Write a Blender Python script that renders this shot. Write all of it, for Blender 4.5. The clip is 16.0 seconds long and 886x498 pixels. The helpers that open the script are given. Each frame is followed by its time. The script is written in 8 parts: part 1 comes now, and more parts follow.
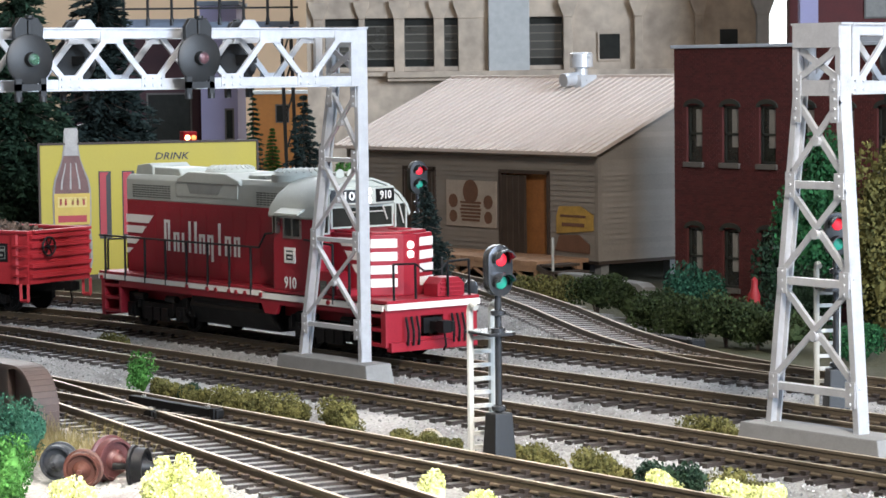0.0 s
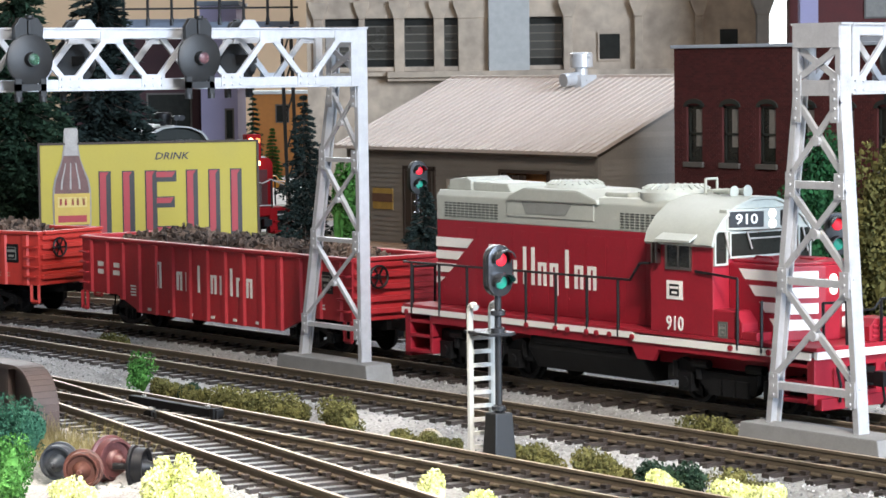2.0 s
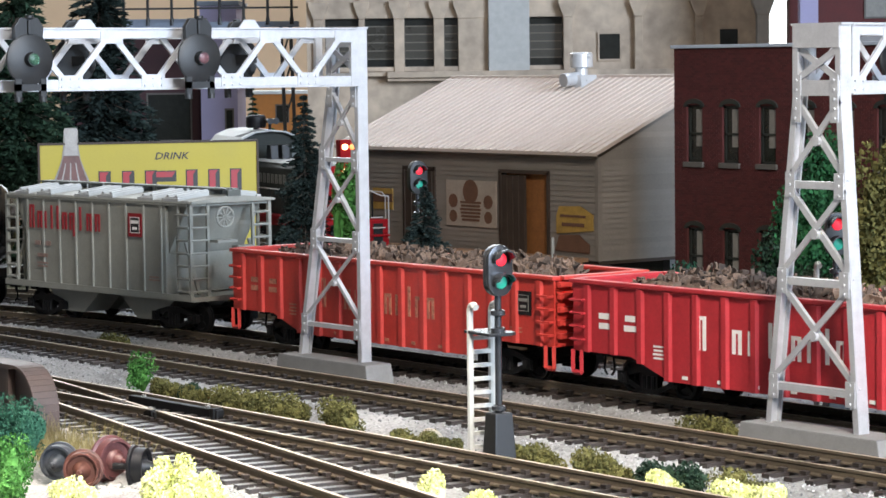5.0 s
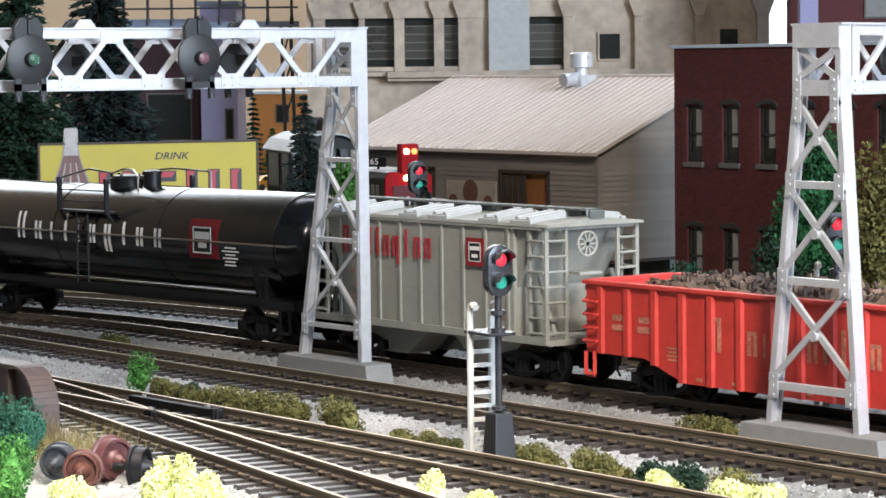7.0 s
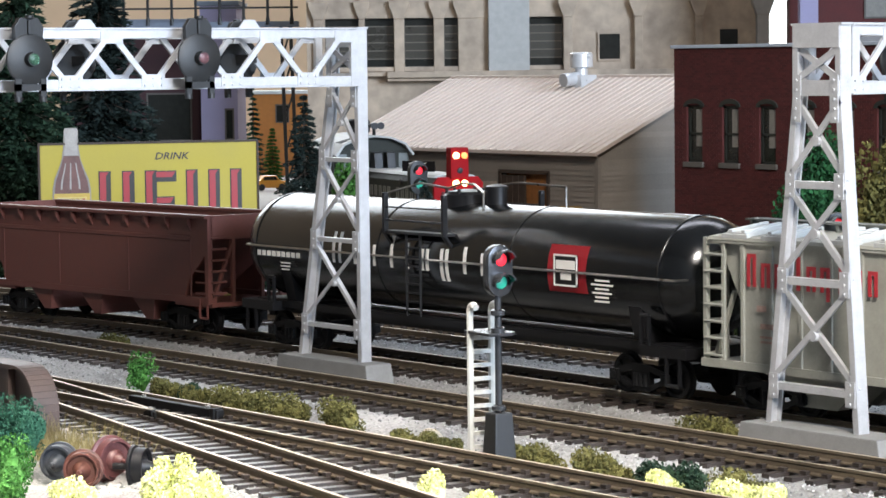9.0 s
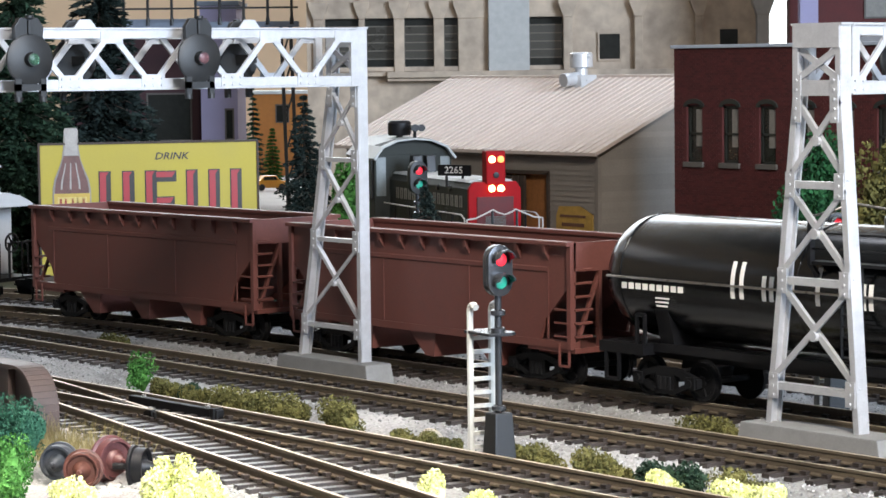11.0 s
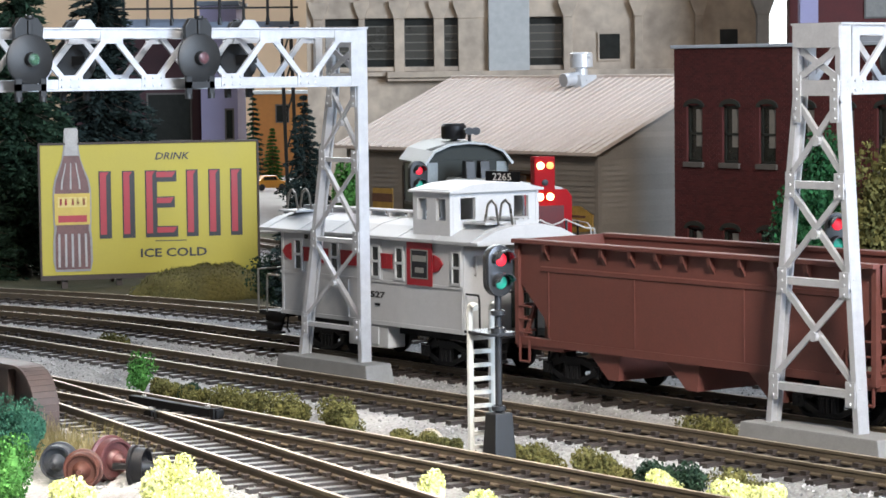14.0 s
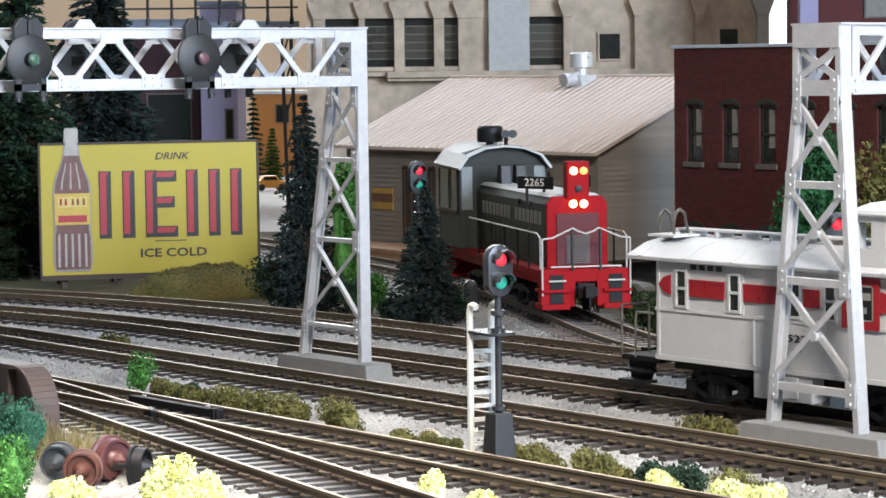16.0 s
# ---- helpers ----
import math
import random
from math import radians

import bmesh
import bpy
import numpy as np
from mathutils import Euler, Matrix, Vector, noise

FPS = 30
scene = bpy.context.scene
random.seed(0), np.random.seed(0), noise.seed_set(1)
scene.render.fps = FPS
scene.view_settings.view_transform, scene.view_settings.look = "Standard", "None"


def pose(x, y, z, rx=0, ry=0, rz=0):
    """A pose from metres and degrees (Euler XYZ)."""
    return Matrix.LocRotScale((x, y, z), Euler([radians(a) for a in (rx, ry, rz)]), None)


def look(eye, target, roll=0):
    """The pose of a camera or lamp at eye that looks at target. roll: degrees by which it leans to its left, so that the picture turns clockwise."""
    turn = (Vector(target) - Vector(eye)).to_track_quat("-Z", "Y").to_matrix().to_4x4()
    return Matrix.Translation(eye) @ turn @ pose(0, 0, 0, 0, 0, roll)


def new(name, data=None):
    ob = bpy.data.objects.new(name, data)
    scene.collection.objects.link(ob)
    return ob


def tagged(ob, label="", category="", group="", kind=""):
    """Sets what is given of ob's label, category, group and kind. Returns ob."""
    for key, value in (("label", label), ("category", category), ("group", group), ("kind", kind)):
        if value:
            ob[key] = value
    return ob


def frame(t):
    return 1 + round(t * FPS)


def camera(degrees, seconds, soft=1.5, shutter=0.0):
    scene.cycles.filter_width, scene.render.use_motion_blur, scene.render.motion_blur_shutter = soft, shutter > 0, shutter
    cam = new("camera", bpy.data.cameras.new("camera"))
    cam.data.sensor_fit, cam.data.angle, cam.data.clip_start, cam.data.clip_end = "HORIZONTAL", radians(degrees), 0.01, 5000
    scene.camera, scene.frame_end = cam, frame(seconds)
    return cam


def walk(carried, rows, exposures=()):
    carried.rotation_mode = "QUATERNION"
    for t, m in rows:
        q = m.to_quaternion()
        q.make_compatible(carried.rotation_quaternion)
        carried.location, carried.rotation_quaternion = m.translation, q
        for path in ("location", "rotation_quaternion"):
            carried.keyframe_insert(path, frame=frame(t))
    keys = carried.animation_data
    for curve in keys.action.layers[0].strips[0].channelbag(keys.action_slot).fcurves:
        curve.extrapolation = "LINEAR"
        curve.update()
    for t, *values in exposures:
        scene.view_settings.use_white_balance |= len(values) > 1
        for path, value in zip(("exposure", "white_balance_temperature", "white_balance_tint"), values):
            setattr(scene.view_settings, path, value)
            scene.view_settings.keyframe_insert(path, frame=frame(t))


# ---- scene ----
cam = camera(19.13, 16.0, soft=1.6)
EYE = (0.0, -0.46592, 0.08687)
YAW, PITCH = -0.9229, 0.0695
AIM = (EYE[0] + math.sin(YAW) * math.cos(PITCH), EYE[1] + math.cos(YAW) * math.cos(PITCH), EYE[2] - math.sin(PITCH))
VIEW = look(EYE, AIM, -0.663)
walk(cam, [(0.0, VIEW), (16.0, VIEW)], [(0.0, 0.0), (16.0, 0.0)])

# ---- light: a window in the room's side wall, assumed ceiling fittings, two unseen lamps added ----
world = bpy.data.worlds.new("room_air")
scene.world = world
world.use_nodes = True
world.node_tree.nodes["Background"].inputs[0].default_value = (0.95, 0.93, 0.9, 1)
world.node_tree.nodes["Background"].inputs[1].default_value = 0.17


def area_lamp(name, eye, target, sx, sy, watts, colour):
    d = bpy.data.lights.new(name, "AREA")
    d.shape, d.size, d.size_y, d.energy, d.color = "RECTANGLE", sx, sy, watts, colour
    o = new(name, d)
    o.matrix_world = look(eye, target)
    return o


area_lamp("window_light", (2.38, 0.1, 0.78), (-0.6, 0.0, 0.0), 1.15, 1.2, 155, (0.66, 0.80, 1.0))
area_lamp("ceiling_light", (-1.15, 0.72, 1.66), (-0.7, 0.2, 0.0), 1.8, 0.6, 22, (0.86, 0.89, 1.0))
# Unseen lamp added for the bright pool on the front planting.
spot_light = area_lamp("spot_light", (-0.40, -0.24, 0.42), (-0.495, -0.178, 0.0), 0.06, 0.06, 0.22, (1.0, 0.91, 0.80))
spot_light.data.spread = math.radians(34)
# Unseen fill lamp added at the right front to brighten the facing sides.
track_light = area_lamp("track_light", (0.0, -0.29, 0.47), (-0.41, -0.05, 0.0), 0.10, 0.10, 2.0, (1.0, 0.93, 0.86))
track_light.data.spread = math.radians(85)

# ---- helpers of this scene: all lengths in millimetres ----
MM = 0.001
rnd = random.Random(7)


def bmnew():
    return bmesh.new()


def box(bm, x0, x1, y0, y1, z0, z1, m=None):
    vs = [bm.verts.new((x, y, z)) for x in (x0, x1) for y in (y0, y1) for z in (z0, z1)]
    if m is not None:
        for v in vs:
            v.co = m @ v.co
    for f in ((0, 1, 3, 2), (4, 6, 7, 5), (0, 4, 5, 1), (2, 3, 7, 6), (0, 2, 6, 4), (1, 5, 7, 3)):
        bm.faces.new([vs[i] for i in f])
    return vs


def pierced(bm, xs, zs, solid, y0, y1):
    """One upright slab of cells between the lines xs and zs, left open where solid(i, j) is false."""
    vs = {}

    def v(i, j, k):
        if (i, j, k) not in vs:
            vs[i, j, k] = bm.verts.new((xs[i], (y0, y1)[k], zs[j]))
        return vs[i, j, k]
    nx, nz = len(xs) - 1, len(zs) - 1

    def on(i, j):
        return 0 <= i < nx and 0 <= j < nz and solid(i, j)
    for i in range(nx):
        for j in range(nz):
            if not on(i, j):
                continue
            bm.faces.new((v(i, j, 0), v(i + 1, j, 0), v(i + 1, j + 1, 0), v(i, j + 1, 0)))
            bm.faces.new((v(i, j, 1), v(i, j + 1, 1), v(i + 1, j + 1, 1), v(i + 1, j, 1)))
            for di, dj, a, b in ((-1, 0, (0, 0), (0, 1)), (1, 0, (1, 1), (1, 0)), (0, -1, (1, 0), (0, 0)), (0, 1, (0, 1), (1, 1))):
                if not on(i + di, j + dj):
                    bm.faces.new((v(i + a[0], j + a[1], 0), v(i + b[0], j + b[1], 0), v(i + b[0], j + b[1], 1), v(i + a[0], j + a[1], 1)))


def rod(bm, a, b, r, r2=None, n=8, caps=True):
    """A cylinder or cone from a to b."""
    a, b = Vector(a), Vector(b)
    r2 = r if r2 is None else r2
    q = (b - a).to_track_quat("Z", "Y")
    rings = []
    for c, rr in ((a, r), (b, r2)):
        rings.append([bm.verts.new(c + q @ Vector((rr * math.cos(2 * math.pi * i / n), rr * math.sin(2 * math.pi * i / n), 0))) for i in range(n)])
    for i in range(n):
        bm.faces.new((rings[0][i], rings[0][(i + 1) % n], rings[1][(i + 1) % n], rings[1][i]))
    if caps:
        bm.faces.new(rings[0][::-1])
        bm.faces.new(rings[1])


def hoop(bm, x, y, z, r, t=0.4):
    """An open ring that faces along x: the rim of a brake wheel."""
    pts = [(x, y + r * math.cos(i * math.pi / 10), z + r * math.sin(i * math.pi / 10)) for i in range(21)]
    tube(bm, pts, t, 6)


def tube(bm, pts, r, n=6):
    for a, b in zip(pts, pts[1:]):
        rod(bm, a, b, r, n=n)


def bar(bm, a, b, w, h):
    """A flat bar of width w (across) and thickness h from a to b."""
    a, b = Vector(a), Vector(b)
    q = (b - a).to_track_quat("X", "Z").to_matrix().to_4x4()
    L = (b - a).length
    box(bm, 0, L, -w / 2, w / 2, -h / 2, h / 2, Matrix.Translation(a) @ q)


def prism(bm, prof, a, b, axis="y"):
    """A closed profile of (u, w) swept from a to b along an axis: y gives (u, y, w), x gives (x, u, w), z gives (u, w, z)."""
    def at(u, w, c):
        return {"y": (u, c, w), "x": (c, u, w), "z": (u, w, c)}[axis]
    r0 = [bm.verts.new(at(u, w, a)) for u, w in prof]
    r1 = [bm.verts.new(at(u, w, b)) for u, w in prof]
    n = len(prof)
    for i in range(n):
        bm.faces.new((r0[i], r0[(i + 1) % n], r1[(i + 1) % n], r1[i]))
    bm.faces.new(r0[::-1])
    bm.faces.new(r1)


def lathe(bm, prof, c, axis="z", n=24):
    """A profile of (radius, height) turned about an axis through c."""
    c = Vector(c)
    rings = []
    for r, h in prof:
        ring = []
        for i in range(n):
            t = 2 * math.pi * i / n
            p = Vector((r * math.cos(t), r * math.sin(t), h))
            if axis == "x":
                p = Vector((h, p.x, p.y))
            elif axis == "y":
                p = Vector((p.x, h, p.y))
            ring.append(bm.verts.new(c + p))
        rings.append(ring)
    for a, b in zip(rings, rings[1:]):
        for i in range(n):
            bm.faces.new((a[i], a[(i + 1) % n], b[(i + 1) % n], b[i]))
    bm.faces.new(rings[0][::-1])
    bm.faces.new(rings[-1])


def mesh_of(name, bm, mat, bevel=0.0, smooth=False):
    if bevel:
        bmesh.ops.remove_doubles(bm, verts=bm.verts, dist=0.001)
        es = [e for e in bm.edges if len(e.link_faces) == 2 and e.calc_face_angle(0) > 0.5]
        bmesh.ops.bevel(bm, geom=es, offset=bevel, segments=2, affect="EDGES", clamp_overlap=True, profile=0.6)
    bmesh.ops.recalc_face_normals(bm, faces=bm.faces)
    bmesh.ops.scale(bm, vec=(MM, MM, MM), verts=bm.verts)
    me = bpy.data.meshes.new(name)
    bm.to_mesh(me)
    bm.free()
    for m in (mat if isinstance(mat, (list, tuple)) else [mat]):
        me.materials.append(m)
    if smooth:
        for f in me.polygons:
            f.use_smooth = True
        me.set_sharp_from_angle(angle=radians(38))
    return me


def part(name, bm, mat, parent=None, label="", bevel=0.0, smooth=False, at=None):
    ob = new(name, mesh_of(name, bm, mat, bevel, smooth))
    if parent is not None:
        ob.parent = parent
    if at is not None:
        ob.matrix_basis = at
    if label:
        tagged(ob, label)
    return ob


def mp(x, y, z, rx=0, ry=0, rz=0):
    return pose(x * MM, y * MM, z * MM, rx, ry, rz)


def thing(name, m, label, category, group="", kind=""):
    ob = new(name)
    ob.empty_display_size = 0.01
    ob.matrix_basis = m
    return tagged(ob, label, category, group, kind)


def words(text, size, mat, parent, m, name="lettering", thick=0.08, shear=0.0, wide=1.0, bold=0.0):
    """Raised lettering in the built-in font, as a mesh; it reads along local x, up along local y."""
    cu = bpy.data.curves.new("t", "FONT")
    cu.body, cu.size, cu.extrude, cu.shear, cu.align_x, cu.align_y = text, size, thick, shear, "CENTER", "CENTER"
    cu.resolution_u, cu.offset = 2, bold * size
    o = bpy.data.objects.new("t", cu)
    scene.collection.objects.link(o)
    me = bpy.data.meshes.new_from_object(o.evaluated_get(bpy.context.evaluated_depsgraph_get()))
    bpy.data.objects.remove(o)
    bm = bmesh.new()
    bm.from_mesh(me)
    for v in bm.verts:
        v.co.x *= wide
    return part(name, bm, mat, parent, at=m)


# ---- materials ----
def material(name, base, rough=0.6, metal=0.0, var=0.12, scale=0.25, fine=1.5, bump=0.15, bump_mm=0.15, second=None, spec=0.5, stretch=(1, 1, 1), island=0.0, obrand=0.0, coat=0.0):
    """Paint, metal, stone and so on: two scales of variation (wavelengths about 1/scale and 1/fine millimetres) and fine relief."""
    m = bpy.data.materials.new(name)
    m.use_nodes = True
    nt = m.node_tree
    N, L = nt.nodes, nt.links
    b = N["Principled BSDF"]
    b.inputs["Metallic"].default_value = metal
    b.inputs["Specular IOR Level"].default_value = spec
    b.inputs["Coat Weight"].default_value = coat
    tc = N.new("ShaderNodeTexCoord")
    mp_ = N.new("ShaderNodeMapping")
    mp_.inputs["Scale"].default_value = [1000 * s for s in stretch]
    L.new(tc.outputs["Object"], mp_.inputs[0])
    n1 = N.new("ShaderNodeTexNoise")
    n1.inputs["Scale"].default_value = scale
    n1.inputs["Detail"].default_value = 5
    n2 = N.new("ShaderNodeTexNoise")
    n2.inputs["Scale"].default_value = fine
    n2.inputs["Detail"].default_value = 4
    L.new(mp_.outputs[0], n1.inputs["Vector"])
    L.new(mp_.outputs[0], n2.inputs["Vector"])
    mix = N.new("ShaderNodeMix")
    mix.data_type = "RGBA"
    dark = tuple(c * (1 - var) for c in base) if second is None else second
    light = tuple(min(1, c * (1 + var)) for c in base)
    mix.inputs["A"].default_value = (*dark, 1)
    mix.inputs["B"].default_value = (*light, 1)
    ad = N.new("ShaderNodeMath")
    ad.operation = "MULTIPLY_ADD"
    ad.inputs[1].default_value = 0.45
    L.new(n2.outputs["Fac"], ad.inputs[0])
    mu = N.new("ShaderNodeMath")
    mu.operation = "MULTIPLY"
    mu.inputs[1].default_value = 0.55
    L.new(n1.outputs["Fac"], mu.inputs[0])
    L.new(mu.outputs[0], ad.inputs[2])
    rg = N.new("ShaderNodeMapRange")
    rg.inputs[1].default_value, rg.inputs[2].default_value = 0.33, 0.67
    L.new(ad.outputs[0], rg.inputs[0])
    L.new(rg.outputs[0], mix.inputs["Factor"])
    col = mix.outputs["Result"]
    for amount, node, out in ((island, "ShaderNodeNewGeometry", "Random Per Island"), (obrand, "ShaderNodeObjectInfo", "Random")):
        if amount:
            g = N.new(node)
            r2 = N.new("ShaderNodeMapRange")
            r2.inputs[3].default_value, r2.inputs[4].default_value = 1 - amount, 1 + amount
            L.new(g.outputs[out], r2.inputs[0])
            mx = N.new("ShaderNodeVectorMath")
            mx.operation = "SCALE"
            L.new(col, mx.inputs[0])
            L.new(r2.outputs[0], mx.inputs["Scale"])
            col = mx.outputs[0]
    L.new(col, b.inputs["Base Color"])
    rr = N.new("ShaderNodeMapRange")
    rr.inputs[3].default_value, rr.inputs[4].default_value = max(0, rough - 0.1), min(1, rough + 0.1)
    L.new(n1.outputs["Fac"], rr.inputs[0])
    L.new(rr.outputs[0], b.inputs["Roughness"])
    if bump:
        bp = N.new("ShaderNodeBump")
        bp.inputs["Strength"].default_value = bump
        bp.inputs["Distance"].default_value = bump_mm * MM
        L.new(n2.outputs["Fac"], bp.inputs["Height"])
        L.new(bp.outputs[0], b.inputs["Normal"])
    return m


def glow(name, colour, strength):
    m = bpy.data.materials.new(name)
    m.use_nodes = True
    b = m.node_tree.nodes["Principled BSDF"]
    b.inputs["Base Color"].default_value = (*colour, 1)
    b.inputs["Emission Color"].default_value = (*colour, 1)
    b.inputs["Emission Strength"].default_value = strength
    return m


def glass(name, tint, rough=0.05):
    m = bpy.data.materials.new(name)
    m.use_nodes = True
    b = m.node_tree.nodes["Principled BSDF"]
    b.inputs["Base Color"].default_value = (*tint, 1)
    b.inputs["Transmission Weight"].default_value = 0.9
    b.inputs["Roughness"].default_value = rough
    b.inputs["IOR"].default_value = 1.3
    return m


RED = material("loco_red_paint", (0.27, 0.012, 0.024), 0.45, var=0.10, bump=0.05, spec=0.35)
GONRED = material("gondola_red_paint", (0.40, 0.026, 0.034), 0.5, var=0.14, bump=0.06, spec=0.35)
# Gondola red turned warmer and brighter: local warm light put into the paint.
GONREDLIT = material("gondola_red_warm_lit", (0.50, 0.040, 0.030), 0.5, var=0.14, bump=0.06)
GREY = material("loco_grey_paint", (0.40, 0.42, 0.38), 0.5, var=0.07, bump=0.05)
DKGREY = material("grille_dark_grey", (0.10, 0.11, 0.10), 0.6)
WHITE = material("white_lettering_paint", (0.80, 0.78, 0.74), 0.5, var=0.04, bump=0.02)
BLACK = material("black_paint", (0.005, 0.005, 0.006), 0.45, var=0.2, bump=0.05, spec=0.35)
TANKBLACK = material("tank_gloss_black", (0.004, 0.0045, 0.005), 0.19, var=0.15, bump=0.0)
TRUCK = material("truck_black_plastic", (0.004, 0.004, 0.0045), 0.6, var=0.3, spec=0.25)
STEEL = material("wheel_steel", (0.35, 0.33, 0.30), 0.3, metal=1.0)
COVGREY = material("hopper_warm_grey", (0.27, 0.27, 0.235), 0.55, var=0.10, bump=0.06)
COVLIGHT = material("hopper_light_grey", (0.37, 0.38, 0.37), 0.5, var=0.08)
BROWN = material("hopper_oxide_brown", (0.125, 0.042, 0.033), 0.55, var=0.12, bump=0.05)
CABSILVER = material("caboose_silver_grey", (0.445, 0.45, 0.455), 0.42, var=0.05, bump=0.04)
CABRED = material("caboose_emblem_red", (0.26, 0.012, 0.018), 0.5, var=0.08, spec=0.3)
SILVER = material("bridge_aluminium_paint", (0.54, 0.55, 0.57), 0.36, metal=0.45, var=0.10, scale=0.4, fine=2.5, bump=0.25)
CONCRETE = material("concrete_footing", (0.19, 0.19, 0.185), 0.85, var=0.12, bump=0.3)
RAIL = material("weathered_rail", (0.105, 0.082, 0.056), 0.5, metal=0.2, var=0.25, scale=0.1, bump=0.1)
RAILHEAD = material("worn_rail_head", (0.44, 0.36, 0.26), 0.4, metal=0.45, var=0.12, scale=0.1, bump=0.03)
TIE = material("dark_brown_tie", (0.028, 0.022, 0.019), 0.36, var=0.35, scale=0.4, fine=2.0, bump=0.4, stretch=(2, 0.4, 1), obrand=0.35)
TIEGREY = material("grey_tie", (0.13, 0.115, 0.11), 0.35, var=0.3, scale=0.4, fine=2.0, bump=0.4, stretch=(2, 0.4, 1), obrand=0.3)
BALLAST = material("grey_ballast", (0.275, 0.27, 0.262), 0.9, var=0.5, scale=0.05, fine=1.1, bump=1.0, bump_mm=0.8)
STONE = material("ballast_stones", (0.33, 0.327, 0.32), 0.95, var=0.2, island=0.5, spec=0.2)
EARTH = material("scenic_earth", (0.10, 0.085, 0.055), 0.95, second=(0.045, 0.055, 0.02), scale=0.03, fine=0.6, bump=1.0, bump_mm=0.8)
YELLOW = material("billboard_yellow", (0.42, 0.335, 0.03), 0.55, var=0.05, scale=0.05, bump=0.03)
SIGNRED = material("sign_red", (0.36, 0.022, 0.03), 0.5, var=0.08)
SIDING = material("clapboard_grey_tan", (0.235, 0.205, 0.175), 0.75, var=0.12, scale=0.08, bump=0.2)
ROOFTAN = material("seamed_roof_tan", (0.60, 0.50, 0.43), 0.6, var=0.06, scale=0.03, bump=0.1)
WOODDECK = material("deck_boards", (0.36, 0.21, 0.12), 0.75, var=0.2, scale=0.1, obrand=0.15)
DARKWOOD = material("dark_brown_wood", (0.055, 0.038, 0.028), 0.7, var=0.2)
BRICKRED = material("brick_wall_oxblood", (0.085, 0.017, 0.016), 0.8, var=0.2, scale=0.1, fine=1.2, bump=0.3)
CONCWALL = material("weathered_concrete_wall", (0.53, 0.42, 0.315), 0.85, second=(0.27, 0.215, 0.165), scale=0.02, fine=0.12, bump=0.2, bump_mm=0.4)
CONCLIGHT = material("grey_concrete_pier", (0.42, 0.41, 0.385), 0.85, var=0.14, scale=0.02, fine=0.3)
PANEDARK = material("dark_window_pane", (0.02, 0.021, 0.018), 0.15, var=0.2)
GIRDER = material("girder_brown_paint", (0.055, 0.036, 0.030), 0.55, var=0.2, bump=0.15)
EMBER = glow("signal_red_lens", (0.75, 0.015, 0.03), 0.9)
JADE = glow("signal_green_lens", (0.01, 0.22, 0.15), 0.5)
HEADLIGHT = glow("headlight_white", (1.0, 0.95, 0.88), 1.6)
BEACON = glow("headlight_warm", (1.0, 0.66, 0.30), 7.0)


def leafy(name, base, second, island=0.45):
    m = material(name, base, 0.8, var=0.2, scale=0.12, fine=0.8, second=second, bump=0.0, island=island, spec=0.15)
    return m


PINE = leafy("dark_needles", (0.026, 0.052, 0.030), (0.012, 0.026, 0.016))
FIR = leafy("blue_green_needles", (0.022, 0.034, 0.030), (0.010, 0.016, 0.015))
BUSHGREEN = leafy("deep_green_foam", (0.025, 0.10, 0.035), (0.012, 0.05, 0.02))
BRIGHT = leafy("bright_green_foam", (0.075, 0.20, 0.045), (0.03, 0.10, 0.02))
OLIVE = leafy("olive_turf", (0.15, 0.135, 0.045), (0.055, 0.058, 0.02))
DARKOLIVE = leafy("dark_olive_foam", (0.035, 0.050, 0.018), (0.014, 0.022, 0.008))
TEAL = leafy("blue_green_foam", (0.03, 0.10, 0.062), (0.012, 0.045, 0.03))
# Foam paled towards white: the strong light there is put into its colour.
LIME = leafy("overlit_yellow_green_foam", (0.80, 0.78, 0.46), (0.50, 0.55, 0.14))
STRAW = leafy("straw_grass", (0.42, 0.36, 0.19), (0.26, 0.24, 0.10))

# ---- the tracks' centre lines ----
BEND = -745.0


def bend(s, y0, r, start=BEND):
    """A straight line along x at y0 that bends towards the front past start; s runs along it."""
    if s >= start:
        return s, y0, 0.0
    a = (start - s) / r
    return start - r * math.sin(a), y0 - r * (1 - math.cos(a)), a


def line_a(s):
    return bend(s, 0.0, 520.0)


def line_b(s):
    return bend(s, -52.8, 467.0, -770.0)


def line_c(s):
    return bend(s, -113.8, 400.0, -780.0)


def line_d(s):
    return bend(s, 55.0, 575.0)


SIDING_PTS = [(-1420, 315), (-1250, 285), (-1090, 255), (-930, 213), (-856, 189), (-797, 166), (-735, 138), (-690, 115), (-650, 95), (-610, 78), (-570, 65), (-530, 58), (-480, 55)]
BRANCH_PTS = [(-760, -113.8), (-700, -114.2), (-660, -117), (-620, -123), (-580, -129.8), (-500, -143.8), (-440, -154.3), (-380, -164.8), (-250, -187.6)]


